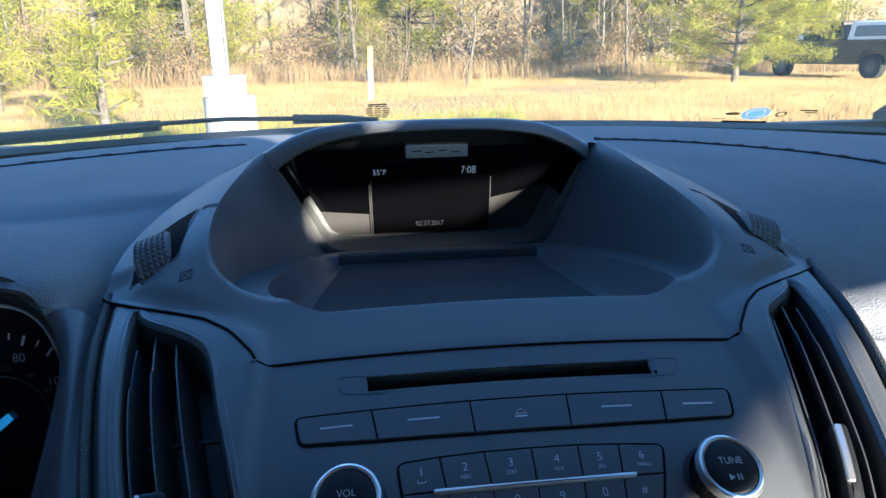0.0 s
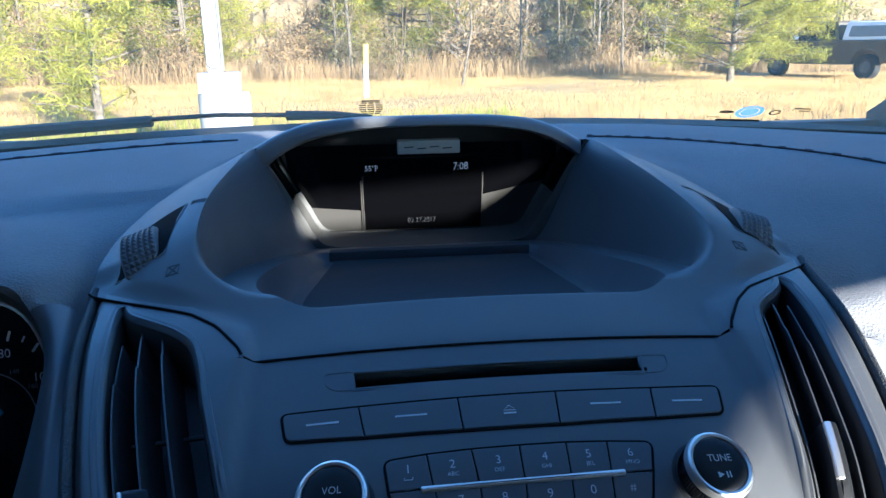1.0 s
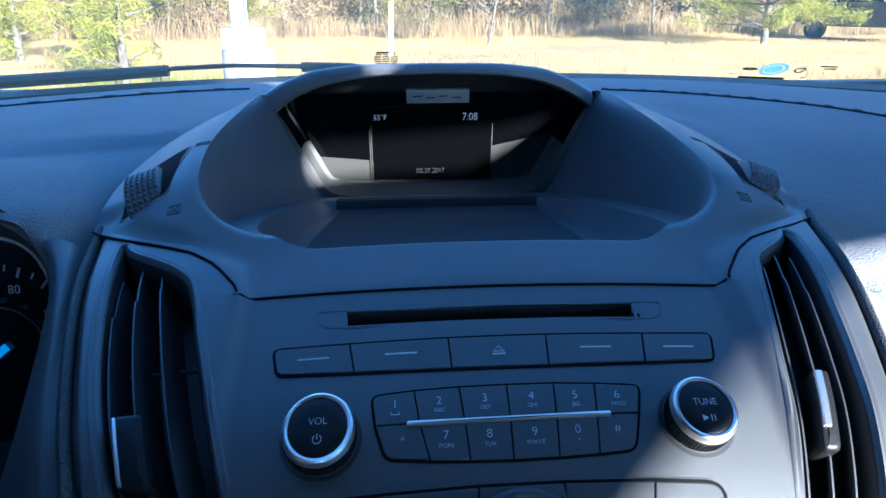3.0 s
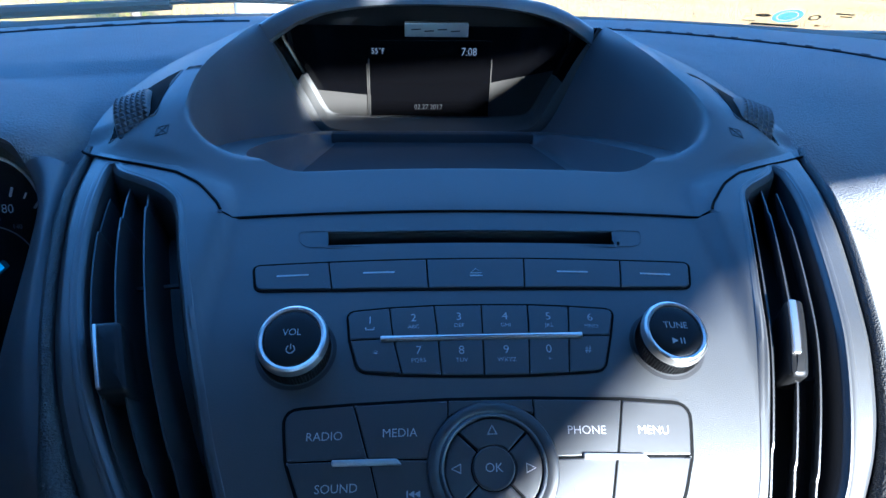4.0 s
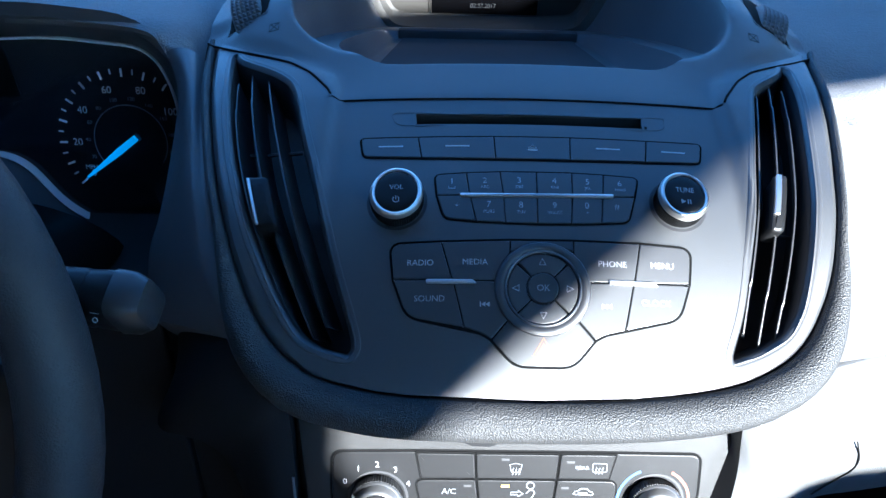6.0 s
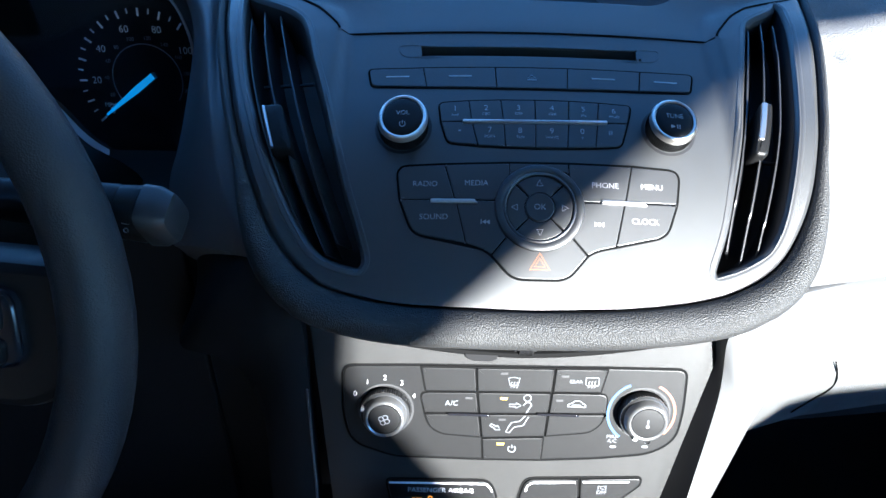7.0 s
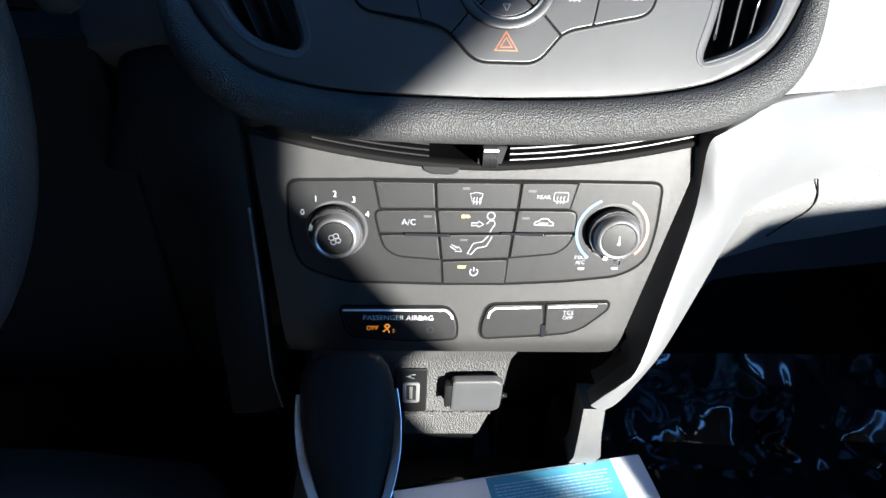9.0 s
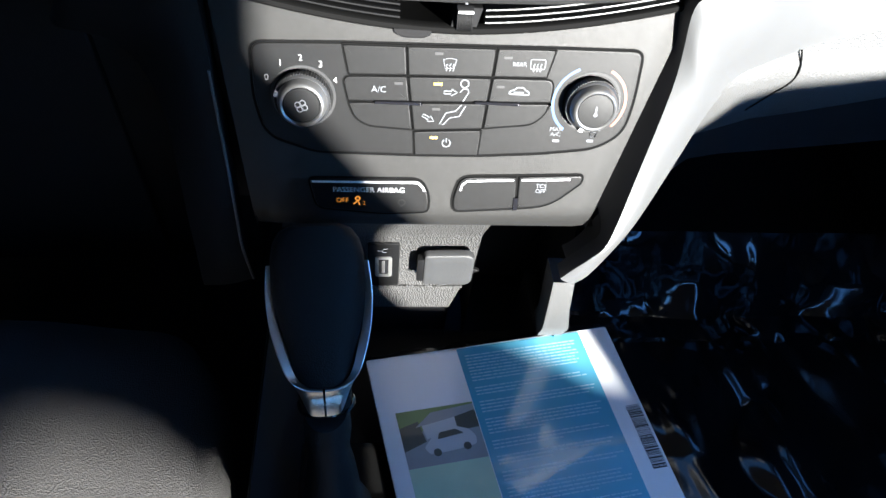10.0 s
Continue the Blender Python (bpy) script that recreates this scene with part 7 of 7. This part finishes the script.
def two_tone(name, a, b, scale, rough=0.9, detail=6.0, lo=0.35, hi=0.65, island=0.0, bump=0.0, thin=0.0):
    """A natural surface that drifts between two colours; island: spread from piece to piece; thin: light let through."""
    m = bpy.data.materials.new(name)
    m.use_nodes = True
    t = m.node_tree
    bsdf = t.nodes["Principled BSDF"]
    bsdf.inputs["Roughness"].default_value = rough
    bsdf.inputs["Specular IOR Level"].default_value = 0.25
    where = t.nodes.new("ShaderNodeTexCoord")
    n = t.nodes.new("ShaderNodeTexNoise")
    n.inputs["Scale"].default_value, n.inputs["Detail"].default_value = scale, detail
    t.links.new(where.outputs["Object"], n.inputs["Vector"])
    r = t.nodes.new("ShaderNodeMapRange")
    r.inputs[1].default_value, r.inputs[2].default_value = lo, hi
    t.links.new(n.outputs["Fac"], r.inputs[0])
    src = r.outputs[0]
    if island:
        g = t.nodes.new("ShaderNodeNewGeometry")
        mx = t.nodes.new("ShaderNodeMath")
        mx.operation = "MULTIPLY_ADD"
        mx.use_clamp = True
        mx.inputs[1].default_value = island
        t.links.new(g.outputs["Random Per Island"], mx.inputs[0])
        half = t.nodes.new("ShaderNodeMath")
        half.operation, half.inputs[1].default_value = "MULTIPLY", 1 - island
        t.links.new(src, half.inputs[0])
        t.links.new(half.outputs[0], mx.inputs[2])
        src = mx.outputs[0]
    c = t.nodes.new("ShaderNodeMixRGB")
    c.inputs[1].default_value, c.inputs[2].default_value = (*a, 1), (*b, 1)
    t.links.new(src, c.inputs[0])
    t.links.new(c.outputs[0], bsdf.inputs["Base Color"])
    if thin:
        through_ = t.nodes.new("ShaderNodeBsdfTranslucent")
        t.links.new(c.outputs[0], through_.inputs[0])
        both_ways = t.nodes.new("ShaderNodeMixShader")
        both_ways.inputs[0].default_value = thin
        t.links.new(bsdf.outputs[0], both_ways.inputs[1])
        t.links.new(through_.outputs[0], both_ways.inputs[2])
        t.links.new(both_ways.outputs[0], t.nodes["Material Output"].inputs[0])
    if bump:
        bp = t.nodes.new("ShaderNodeBump")
        bp.inputs["Distance"].default_value = bump
        t.links.new(n.outputs["Fac"], bp.inputs["Height"])
        t.links.new(bp.outputs[0], bsdf.inputs["Normal"])
    return m


M_FIELD = two_tone("dry_field", (0.27, 0.17, 0.065), (0.38, 0.26, 0.11), 1.4, bump=0.03)
M_STRAW = two_tone("straw_grass", (0.27, 0.18, 0.075), (0.42, 0.295, 0.13), 0.6, island=0.2, thin=0.5)
M_GREENB = two_tone("green_grass", (0.13, 0.15, 0.02), (0.29, 0.27, 0.055), 0.8, island=0.5, thin=0.5)
M_BARK = two_tone("grey_bark", (0.06, 0.048, 0.034), (0.15, 0.12, 0.09), 14.0, bump=0.02)
M_TWIG = two_tone("dry_twigs", (0.10, 0.07, 0.042), (0.24, 0.175, 0.11), 2.0, island=0.5)
M_NEEDLES = two_tone("pine_needles", (0.13, 0.135, 0.016), (0.36, 0.32, 0.045), 1.6, island=0.5, thin=0.4)
M_LEAF = two_tone("spring_leaves", (0.085, 0.075, 0.025), (0.20, 0.16, 0.06), 0.8, island=0.6, thin=0.4)
M_BRUSH = two_tone("brown_brush", (0.15, 0.098, 0.045), (0.34, 0.235, 0.12), 0.7, island=0.6, thin=0.4)
M_WOODS = two_tone("far_woods", (0.11, 0.085, 0.048), (0.24, 0.18, 0.105), 0.9, detail=10.0)
M_CONC = two_tone("pale_concrete", (0.22, 0.21, 0.19), (0.31, 0.295, 0.27), 6.0, bump=0.004)
M_GALV = two_tone("white_painted_steel", (0.22, 0.22, 0.21), (0.27, 0.27, 0.262), 5.0, rough=0.5)
M_TRUCK = two_tone("dusty_olive_brown_paint", (0.055, 0.043, 0.030), (0.085, 0.068, 0.048), 1.5, rough=0.35)
M_CAPW = two_tone("white_gloss_paint", (0.70, 0.71, 0.72), (0.80, 0.80, 0.80), 2.0, rough=0.3)
M_TYRE = two_tone("tyre_rubber", (0.015, 0.015, 0.016), (0.035, 0.033, 0.03), 6.0)
M_HUB = two_tone("dull_grey_wheel", (0.05, 0.048, 0.045), (0.10, 0.095, 0.09), 4.0, rough=0.5)
# the sky's reflection in the cap glass is put into its base colour
M_CAPGLASS = mat("sky_tone_glass", (0.16, 0.20, 0.24), 0.08, stain=0.1)
M_TINT = mat("dark_tinted_glass", (0.012, 0.015, 0.018), 0.06, stain=0.05)
M_YELLOWP = two_tone("yellow_marker", (0.70, 0.52, 0.05), (0.80, 0.62, 0.08), 4.0, rough=0.6)

ground_rows = []
for j in range(41):
    y = -60 + 180 * j / 40
    ground_rows.append([(-120 + 240 * i / 40, y, GZ + 0.12 * noise.noise(Vector((i * 0.5, j * 0.5, 0))) * smooth(6, 14, abs(y) + 0.2 * abs(-120 + 6 * i))) for i in range(41)])
tagged(part("ground", grid_bm(ground_rows), M_FIELD), "dry straw-coloured field", kind="structure")


def blades(name, count, region, height, width, material, label, seed, lean=0.35):
    """Grass as one object: bent blades, each of two quads."""
    rng = np.random.default_rng(seed)
    xs_ = rng.uniform(region[0], region[1], count)
    ys_ = region[2] + (region[3] - region[2]) * rng.uniform(0, 1, count) ** 1.0
    patch = np.array([noise.noise(Vector((x * 0.35, y * 0.35, seed))) for x, y in zip(xs_, ys_)])
    hs = rng.uniform(height[0], height[1], count) * (0.75 + 0.8 * np.clip(patch + 0.3, 0, 1))
    an, ln = rng.uniform(0, math.tau, count), rng.uniform(0.05, lean, count)
    verts, faces = [], []
    for x, y, h, a, l in zip(xs_, ys_, hs, an, ln):
        dx, dy = math.cos(a) * l * h, math.sin(a) * l * h
        w = width * (0.6 + 0.8 * h / height[1])
        b = len(verts)
        verts += [(x - w, y, GZ - 0.03), (x + w, y, GZ - 0.03), (x + w * 0.7 + dx * 0.4, y + dy * 0.4, GZ + h * 0.6), (x - w * 0.7 + dx * 0.4, y + dy * 0.4, GZ + h * 0.6), (x + dx, y + dy, GZ + h)]
        faces += [(b, b + 1, b + 2, b + 3), (b + 3, b + 2, b + 4)]
    me = bpy.data.meshes.new(name)
    me.from_pydata(verts, [], faces)
    return tagged(mesh_part(name, me, material, smooth=False), label, "grass", kind="stuff")


blades("tall_dry_grass", 110000, (-16, 13, 11.5, 29), (0.05, 0.17), 0.0040, M_STRAW, "tall dry straw grass across the field", 1, 0.8)
blades("mown_grass", 60000, (1, 20, 9.5, 27), (0.03, 0.08), 0.0040, M_STRAW, "short mown yellow grass beside the field", 2, 1.6)
blades("green_grass", 5000, (-10, 2.5, 8.5, 13.5), (0.08, 0.26), 0.006, M_GREENB, "green and yellow grass along the near edge", 3)
blades("brush_stuff", 9000, (-22, 24, 27, 33), (0.3, 1.0), 0.010, M_BRUSH, "brown dead brush along the wood's edge", 4, 0.6)


def limb(bm, a, b, r0, r1, n=6, bend=0.0):
    a, b = Vector(a), Vector(b)
    mid = a.lerp(b, 0.5) + Vector((random.uniform(-1, 1), random.uniform(-1, 1), random.uniform(-0.3, 0.6))) * bend
    pts = [a, a.lerp(mid, 0.5) * 0.5 + a.lerp(mid, 0.5) * 0.5, mid, b]
    tmp = tube(pts, [r0, r0 * 0.7 + r1 * 0.3, (r0 + r1) / 2, r1], n)
    base = {}
    for v in tmp.verts:
        base[v] = bm.verts.new(v.co)
    for f in tmp.faces:
        bm.faces.new([base[v] for v in f.verts])
    tmp.free()


def leaf_mesh(name, centres, per, size, spread, droop=0.0):
    """Many small leaves or needle tufts round centres, as one crown mesh."""
    verts, faces = [], []
    for c in centres:
        for _ in range(per):
            d = Vector((random.gauss(0, 1), random.gauss(0, 1), random.gauss(0, 0.8)))
            p = Vector(c) + d * spread * 0.45
            ax = Vector((random.gauss(0, 1), random.gauss(0, 1), random.gauss(0.2, 1) - droop)).normalized()
            s_ = ax.orthogonal().normalized()
            s_.rotate(Matrix.Rotation(random.uniform(0, math.tau), 3, ax))
            l, w = size[0] * random.uniform(0.6, 1.3), size[1] * random.uniform(0.7, 1.3)
            b = len(verts)
            verts += [tuple(p - ax * l / 2), tuple(p + s_ * w), tuple(p + ax * l / 2), tuple(p - s_ * w)]
            faces.append((b, b + 1, b + 2, b + 3))
    me = bpy.data.meshes.new(name)
    me.from_pydata(verts, [], faces)
    return me


def pine(at, height, reach, first, seed, label, dense=1.0, low=0):
    """A young pine: whorls of limbs that carry tufts of needles."""
    random.seed(seed)
    t = thing("pine_tree", label, "tree", at=at)
    o = Vector(at)
    bm = bmesh.new()
    limb(bm, o + Vector((0, 0, -0.2)), o + Vector((0.05, 0.05, height)), 0.026 * height ** 0.8 + 0.015, 0.015, 10, 0.05)
    tips = []
    z = first
    while z < height:
        k = 1 - (z - first) / (height - first)
        for q in range(random.randint(4, 6)):
            a = random.uniform(0, math.tau)
            l = reach * (0.35 + 0.65 * k) * random.uniform(0.6, 1.15)
            b = o + Vector((math.cos(a) * l, math.sin(a) * l, z + l * random.uniform(0.0, 0.35)))
            limb(bm, o + Vector((0, 0, z)), b, 0.025, 0.008, 5, 0.06)
            for m in range(int(6 * dense)):
                u = random.uniform(0.35, 1.05)
                tips.append((o + Vector((0, 0, z))).lerp(b, u) + Vector((random.gauss(0, 0.09), random.gauss(0, 0.09), random.gauss(0.03, 0.07))))
        z += random.uniform(0.28, 0.42)
    for q in range(low):
        a, l, z = random.uniform(-0.75, 0.45), random.uniform(1.9, 3.1), random.uniform(0.85, 2.1)
        b = o + Vector((math.cos(a) * l, math.sin(a) * l, z + l * random.uniform(-0.08, 0.12)))
        limb(bm, o + Vector((0, 0, z)), b, 0.03, 0.008, 5, 0.10)
        for m in range(16):
            tips.append((o + Vector((0, 0, z))).lerp(b, random.uniform(0.45, 1.05)) + Vector((random.gauss(0, 0.12), random.gauss(0, 0.12), random.gauss(0.04, 0.09))))
    part("trunk", bm, M_BARK, t)
    mesh_part("crown", leaf_mesh("crown", tips, 38, (0.17, 0.008), 0.26), M_NEEDLES, t, "yellow-green needle tufts", smooth=False)
    return t


pine((10.96, 21.55, GZ), 5.2, 2.6, 0.55, 11, "yellow-green young pine standing at the mown edge", 2.4, 12)
pine((-4.15, 11.5, GZ), 3.3, 0.90, 0.40, 12, "bright green young pine in the dry grass", 0.9)
pine((-8.6, 17.5, GZ), 4.6, 1.0, 0.25, 13, "green pine sapling by the field's edge", 0.8)


def bare_tree(at, height, seed, label, group="bare trees"):
    random.seed(seed)
    t = thing("bare_tree", label, "tree", group, at=at)
    o = Vector(at)
    bm = bmesh.new()
    top = o + Vector((random.uniform(-0.3, 0.3), random.uniform(-0.3, 0.3), height))
    limb(bm, o + Vector((0, 0, -0.2)), top, 0.03 + 0.005 * height, 0.015, 8, 0.25)
    tw = bmesh.new()
    for k in range(16):
        u = random.uniform(0.15, 0.95)
        a = random.uniform(0, math.tau)
        l = height * 0.22 * random.uniform(0.5, 1.2)
        p = (o + Vector((0, 0, -0.2))).lerp(top, u)
        e = p + Vector((math.cos(a) * l, math.sin(a) * l, l * random.uniform(0.4, 1.2)))
        limb(bm, p, e, 0.022, 0.007, 5, 0.10)
        for m in range(5):
            q = p.lerp(e, random.uniform(0.4, 1.0))
            f = q + Vector((random.gauss(0, 0.4), random.gauss(0, 0.4), random.uniform(0.1, 0.7)))
            limb(tw, q, f, 0.007, 0.003, 4, 0.05)
    part("trunk", bm, M_BARK, t)
    part("twig", tw, M_TWIG, t, smooth=False)
    return t


seeds = [bare_tree((6.12, 29.6, GZ), 6.5, 21, "pale bare tree with forked limbs at the wood's edge"), bare_tree((10.0, 28.5, GZ), 7.5, 22, "tall pale bare tree at the wood's edge"), bare_tree((2.68, 22.0, GZ), 3.6, 23, "thin bare sapling in the dry grass")]
random.seed(31)
for k in range(64):
    src = seeds[k % 2]
    x, y = -26 + 54 * random.random(), random.uniform(30, 44)
    copy_thing(src, pose(x, y, GZ, 0, 0, random.uniform(0, 360)) @ Matrix.Scale(random.uniform(0.75, 1.5), 4))


def shrub(at, size, seed, material, label, name="shrub"):
    random.seed(seed)
    t = thing(name, label, "shrub", "undergrowth shrubs", at=at)
    o = Vector(at)
    st = bmesh.new()
    tips = []
    for k in range(9):
        a = random.uniform(0, math.tau)
        e = o + Vector((math.cos(a) * size * 0.5 * random.random(), math.sin(a) * size * 0.5 * random.random(), size * random.uniform(0.5, 1.15)))
        limb(st, o + Vector((0, 0, -0.1)), e, 0.018, 0.006, 4, 0.1)
        for m in range(9):
            tips.append(o.lerp(e, random.uniform(0.3, 1.05)) + Vector((random.gauss(0, 0.16), random.gauss(0, 0.16), random.gauss(0, 0.12))) * size)
    part("stem", st, M_TWIG, t, smooth=False)
    mesh_part("leafage", leaf_mesh("leafage", tips, 16, (0.10, 0.028), 0.34), material, t, smooth=False)
    return t


kinds = [shrub((-11.0, 27.5, GZ), 2.4, 41, M_LEAF, "green leafy shrub among bare trees"), shrub((-3.5, 29.0, GZ), 2.2, 42, M_BRUSH, "brown dry shrub among bare trees"), shrub((8.2, 30.5, GZ), 2.8, 43, M_LEAF, "olive leafy shrub at the wood's edge")]
random.seed(33)
for k in range(84):
    src = kinds[(1, 0, 1, 1, 2, 1)[k % 6]]
    y = random.uniform(27.5, 42)
    x = -0.75 * y + 1.5 * y * random.random()
    if 11 < x < 21 and y < 31:
        continue
    copy_thing(src, pose(x, y, GZ, 0, 0, random.uniform(0, 360)) @ Matrix.Scale(random.uniform(0.7, 1.5), 4))
random.seed(34)
for k in range(6):
    copy_thing(bpy.data.objects["pine_tree"], pose(-22 + 45 * random.random(), random.uniform(33, 43), GZ, 0, 0, random.uniform(0, 360)) @ Matrix.Scale(random.uniform(1.3, 1.9), 4))
wood_rows = []
for j in range(13):
    wood_rows.append([(-60 + 120 * i / 60, 47 + 2.0 * noise.noise(Vector((i * 0.6, j * 0.5, 2))), -1 + 15 * j / 12 * (0.85 + 0.3 * noise.noise(Vector((i * 0.3, 0, 5))))) for i in range(61)])
tagged(part("backdrop", grid_bm(wood_rows), M_WOODS), "dim brown and green depth of the woods", kind="structure")

# lamp post on a concrete footing
post = thing("lamp_post", "white steel lamp post on a stepped concrete footing", "lamp post", at=(-1.59, 8.07, GZ))
part("footing", loft([[(-1.60 + r * math.cos(k * math.tau / 36), 8.09 + r * math.sin(k * math.tau / 36), z) for k in range(36)] for r, z in ((0.27, GZ - 0.1), (0.27, 0.70), (0.255, 0.735), (0.12, 0.74))]), M_CONC, post, "round concrete footing")
part("base_cover", box_bm((-1.815, 7.88, 0.735), (-1.435, 8.26, 0.945), 0.012), M_GALV, post)
part("pole", box_bm((-1.735, 7.99, 0.94), (-1.575, 8.15, 7.0), 0.03, 3), M_GALV, post)
PO = lambda x, v, h: Vector((-1.655 + x / 1000, 7.989 - h / 1000, 0.99 + v / 1000))
part("hand_hole", prism(rounded([(-70, 0), (70, 0), (70, 1500), (-70, 1500)], 66, 6), PO, -1, 3, 2), M_GALV, post)
part("cover_joint", band(rounded([(-72, -2), (72, -2), (72, 1500), (-72, 1500)], 68, 6), PO, 15, -1, 2.0), M_TYRE, post)
mk = thing("marker_post", "white utility marker post with a yellow top", "marker post", at=(-0.14, 18.2, GZ))
part("post", tube([(-0.16, 18.2, GZ - 0.2), (-0.14, 18.2, 0.75)], 0.065, 12), M_CAPW, mk)
part("cap", tube([(-0.14, 18.2, 0.75), (-0.125, 18.2, 1.23)], 0.068, 12), M_YELLOWP, mk, "yellow cap")

# pickup parked broadside, nose to the left of its bed
TX = Vector((0.30, -0.954, 0)).normalized()
TO = Vector((15.7, 22.1, GZ)) - TX * 4.55
TY = Vector((-TX.y, TX.x, 0))


def TK(x, z, d=0.0):
    """Pickup: metres from its nose, up, and away from the field."""
    return TO + TX * x + TY * d + Vector((0, 0, z))


truck = thing("pickup_truck", "dusty olive-brown pickup with a white bed cap", "pickup", at=tuple(TO))


def slab(outline, d0, d1, name, material, parent, bevel=0.05, label=""):
    rings = [[TK(x, z, d0 + bevel) for x, z in outline], [TK(x, z, d0) for x, z in inset(outline, bevel * 0.6)]]
    bm = grid_bm([[TK(x, z, d1) for x, z in outline], rings[0], rings[1]], close_u=True)
    bm.verts.ensure_lookup_table()
    n = len(outline)
    bm.faces.new(bm.verts[-n:])
    bm.faces.new(bm.verts[:n])
    return part(name, bm, material, parent, label)


def wheel_arc(cx, r, n=10):
    return [(cx - r * math.cos(math.pi * k / n), 0.50 + r * math.sin(math.pi * k / n) * 0.95) for k in range(n + 1)]


body = [(0.05, 0.62), (0.05, 1.02), (0.25, 1.16), (1.55, 1.22), (3.4, 1.24), (5.6, 1.24), (5.65, 0.62)] + [(5.2, 0.52)] + list(reversed(wheel_arc(4.55, 0.48))) + [(3.9, 0.46), (1.7, 0.46)] + list(reversed(wheel_arc(1.05, 0.48))) + [(0.4, 0.52)]
slab(rounded(body, 0.05, 2), 0.0, 1.85, "body", M_TRUCK, truck)
cab = [(1.45, 1.20), (2.05, 1.78), (2.35, 1.86), (3.35, 1.86), (3.48, 1.22)]
slab(rounded(cab, 0.08, 3), 0.10, 1.75, "cab", M_TRUCK, truck)
for win in ([(1.78, 1.27), (2.16, 1.72), (2.52, 1.76), (2.52, 1.27)], [(2.60, 1.27), (2.60, 1.76), (3.24, 1.76), (3.32, 1.27)]):
    slab(rounded(win, 0.04, 3), 0.085, 0.14, "side_window", M_TINT, truck, 0.01)
slab(rounded([(3.55, 1.22), (3.70, 1.82), (5.40, 1.80), (5.62, 1.22)], 0.08, 3), 0.06, 1.79, "bed_cap", M_CAPW, truck, 0.05, "white bed cap")
slab(rounded([(3.80, 1.34), (3.88, 1.68), (5.24, 1.67), (5.34, 1.34)], 0.06, 3), 0.045, 0.1, "cap_window", M_CAPGLASS, truck, 0.01)
slab(rounded([(1.72, 1.28), (1.78, 1.42), (1.90, 1.42), (1.90, 1.28)], 0.03, 3), -0.12, 0.02, "mirror", M_CAPW, truck, 0.02)
for k in range(2):
    slab([(2.42 + 0.75 * k, 1.08), (2.56 + 0.75 * k, 1.08), (2.56 + 0.75 * k, 1.11), (2.42 + 0.75 * k, 1.11)], -0.02, 0.03, "door_handle", M_TYRE, truck, 0.005)
for cx in (1.05, 4.55):
    w = part("tyre", loft([[TK(cx + r * math.cos(a), 0.40 + r * math.sin(a), d) for a in [k * math.tau / 28 for k in range(28)]] for r, d in ((0.24, 0.02), (0.37, 0.0), (0.40, 0.04), (0.40, 0.24), (0.37, 0.28))]), M_TYRE, truck)
    part("rim", loft([[TK(cx + r * math.cos(a), 0.40 + r * math.sin(a), d) for a in [k * math.tau / 24 for k in range(24)]] for r, d in ((0.06, 0.0), (0.22, 0.025), (0.24, -0.005), (0.25, 0.03))]), M_HUB, w)
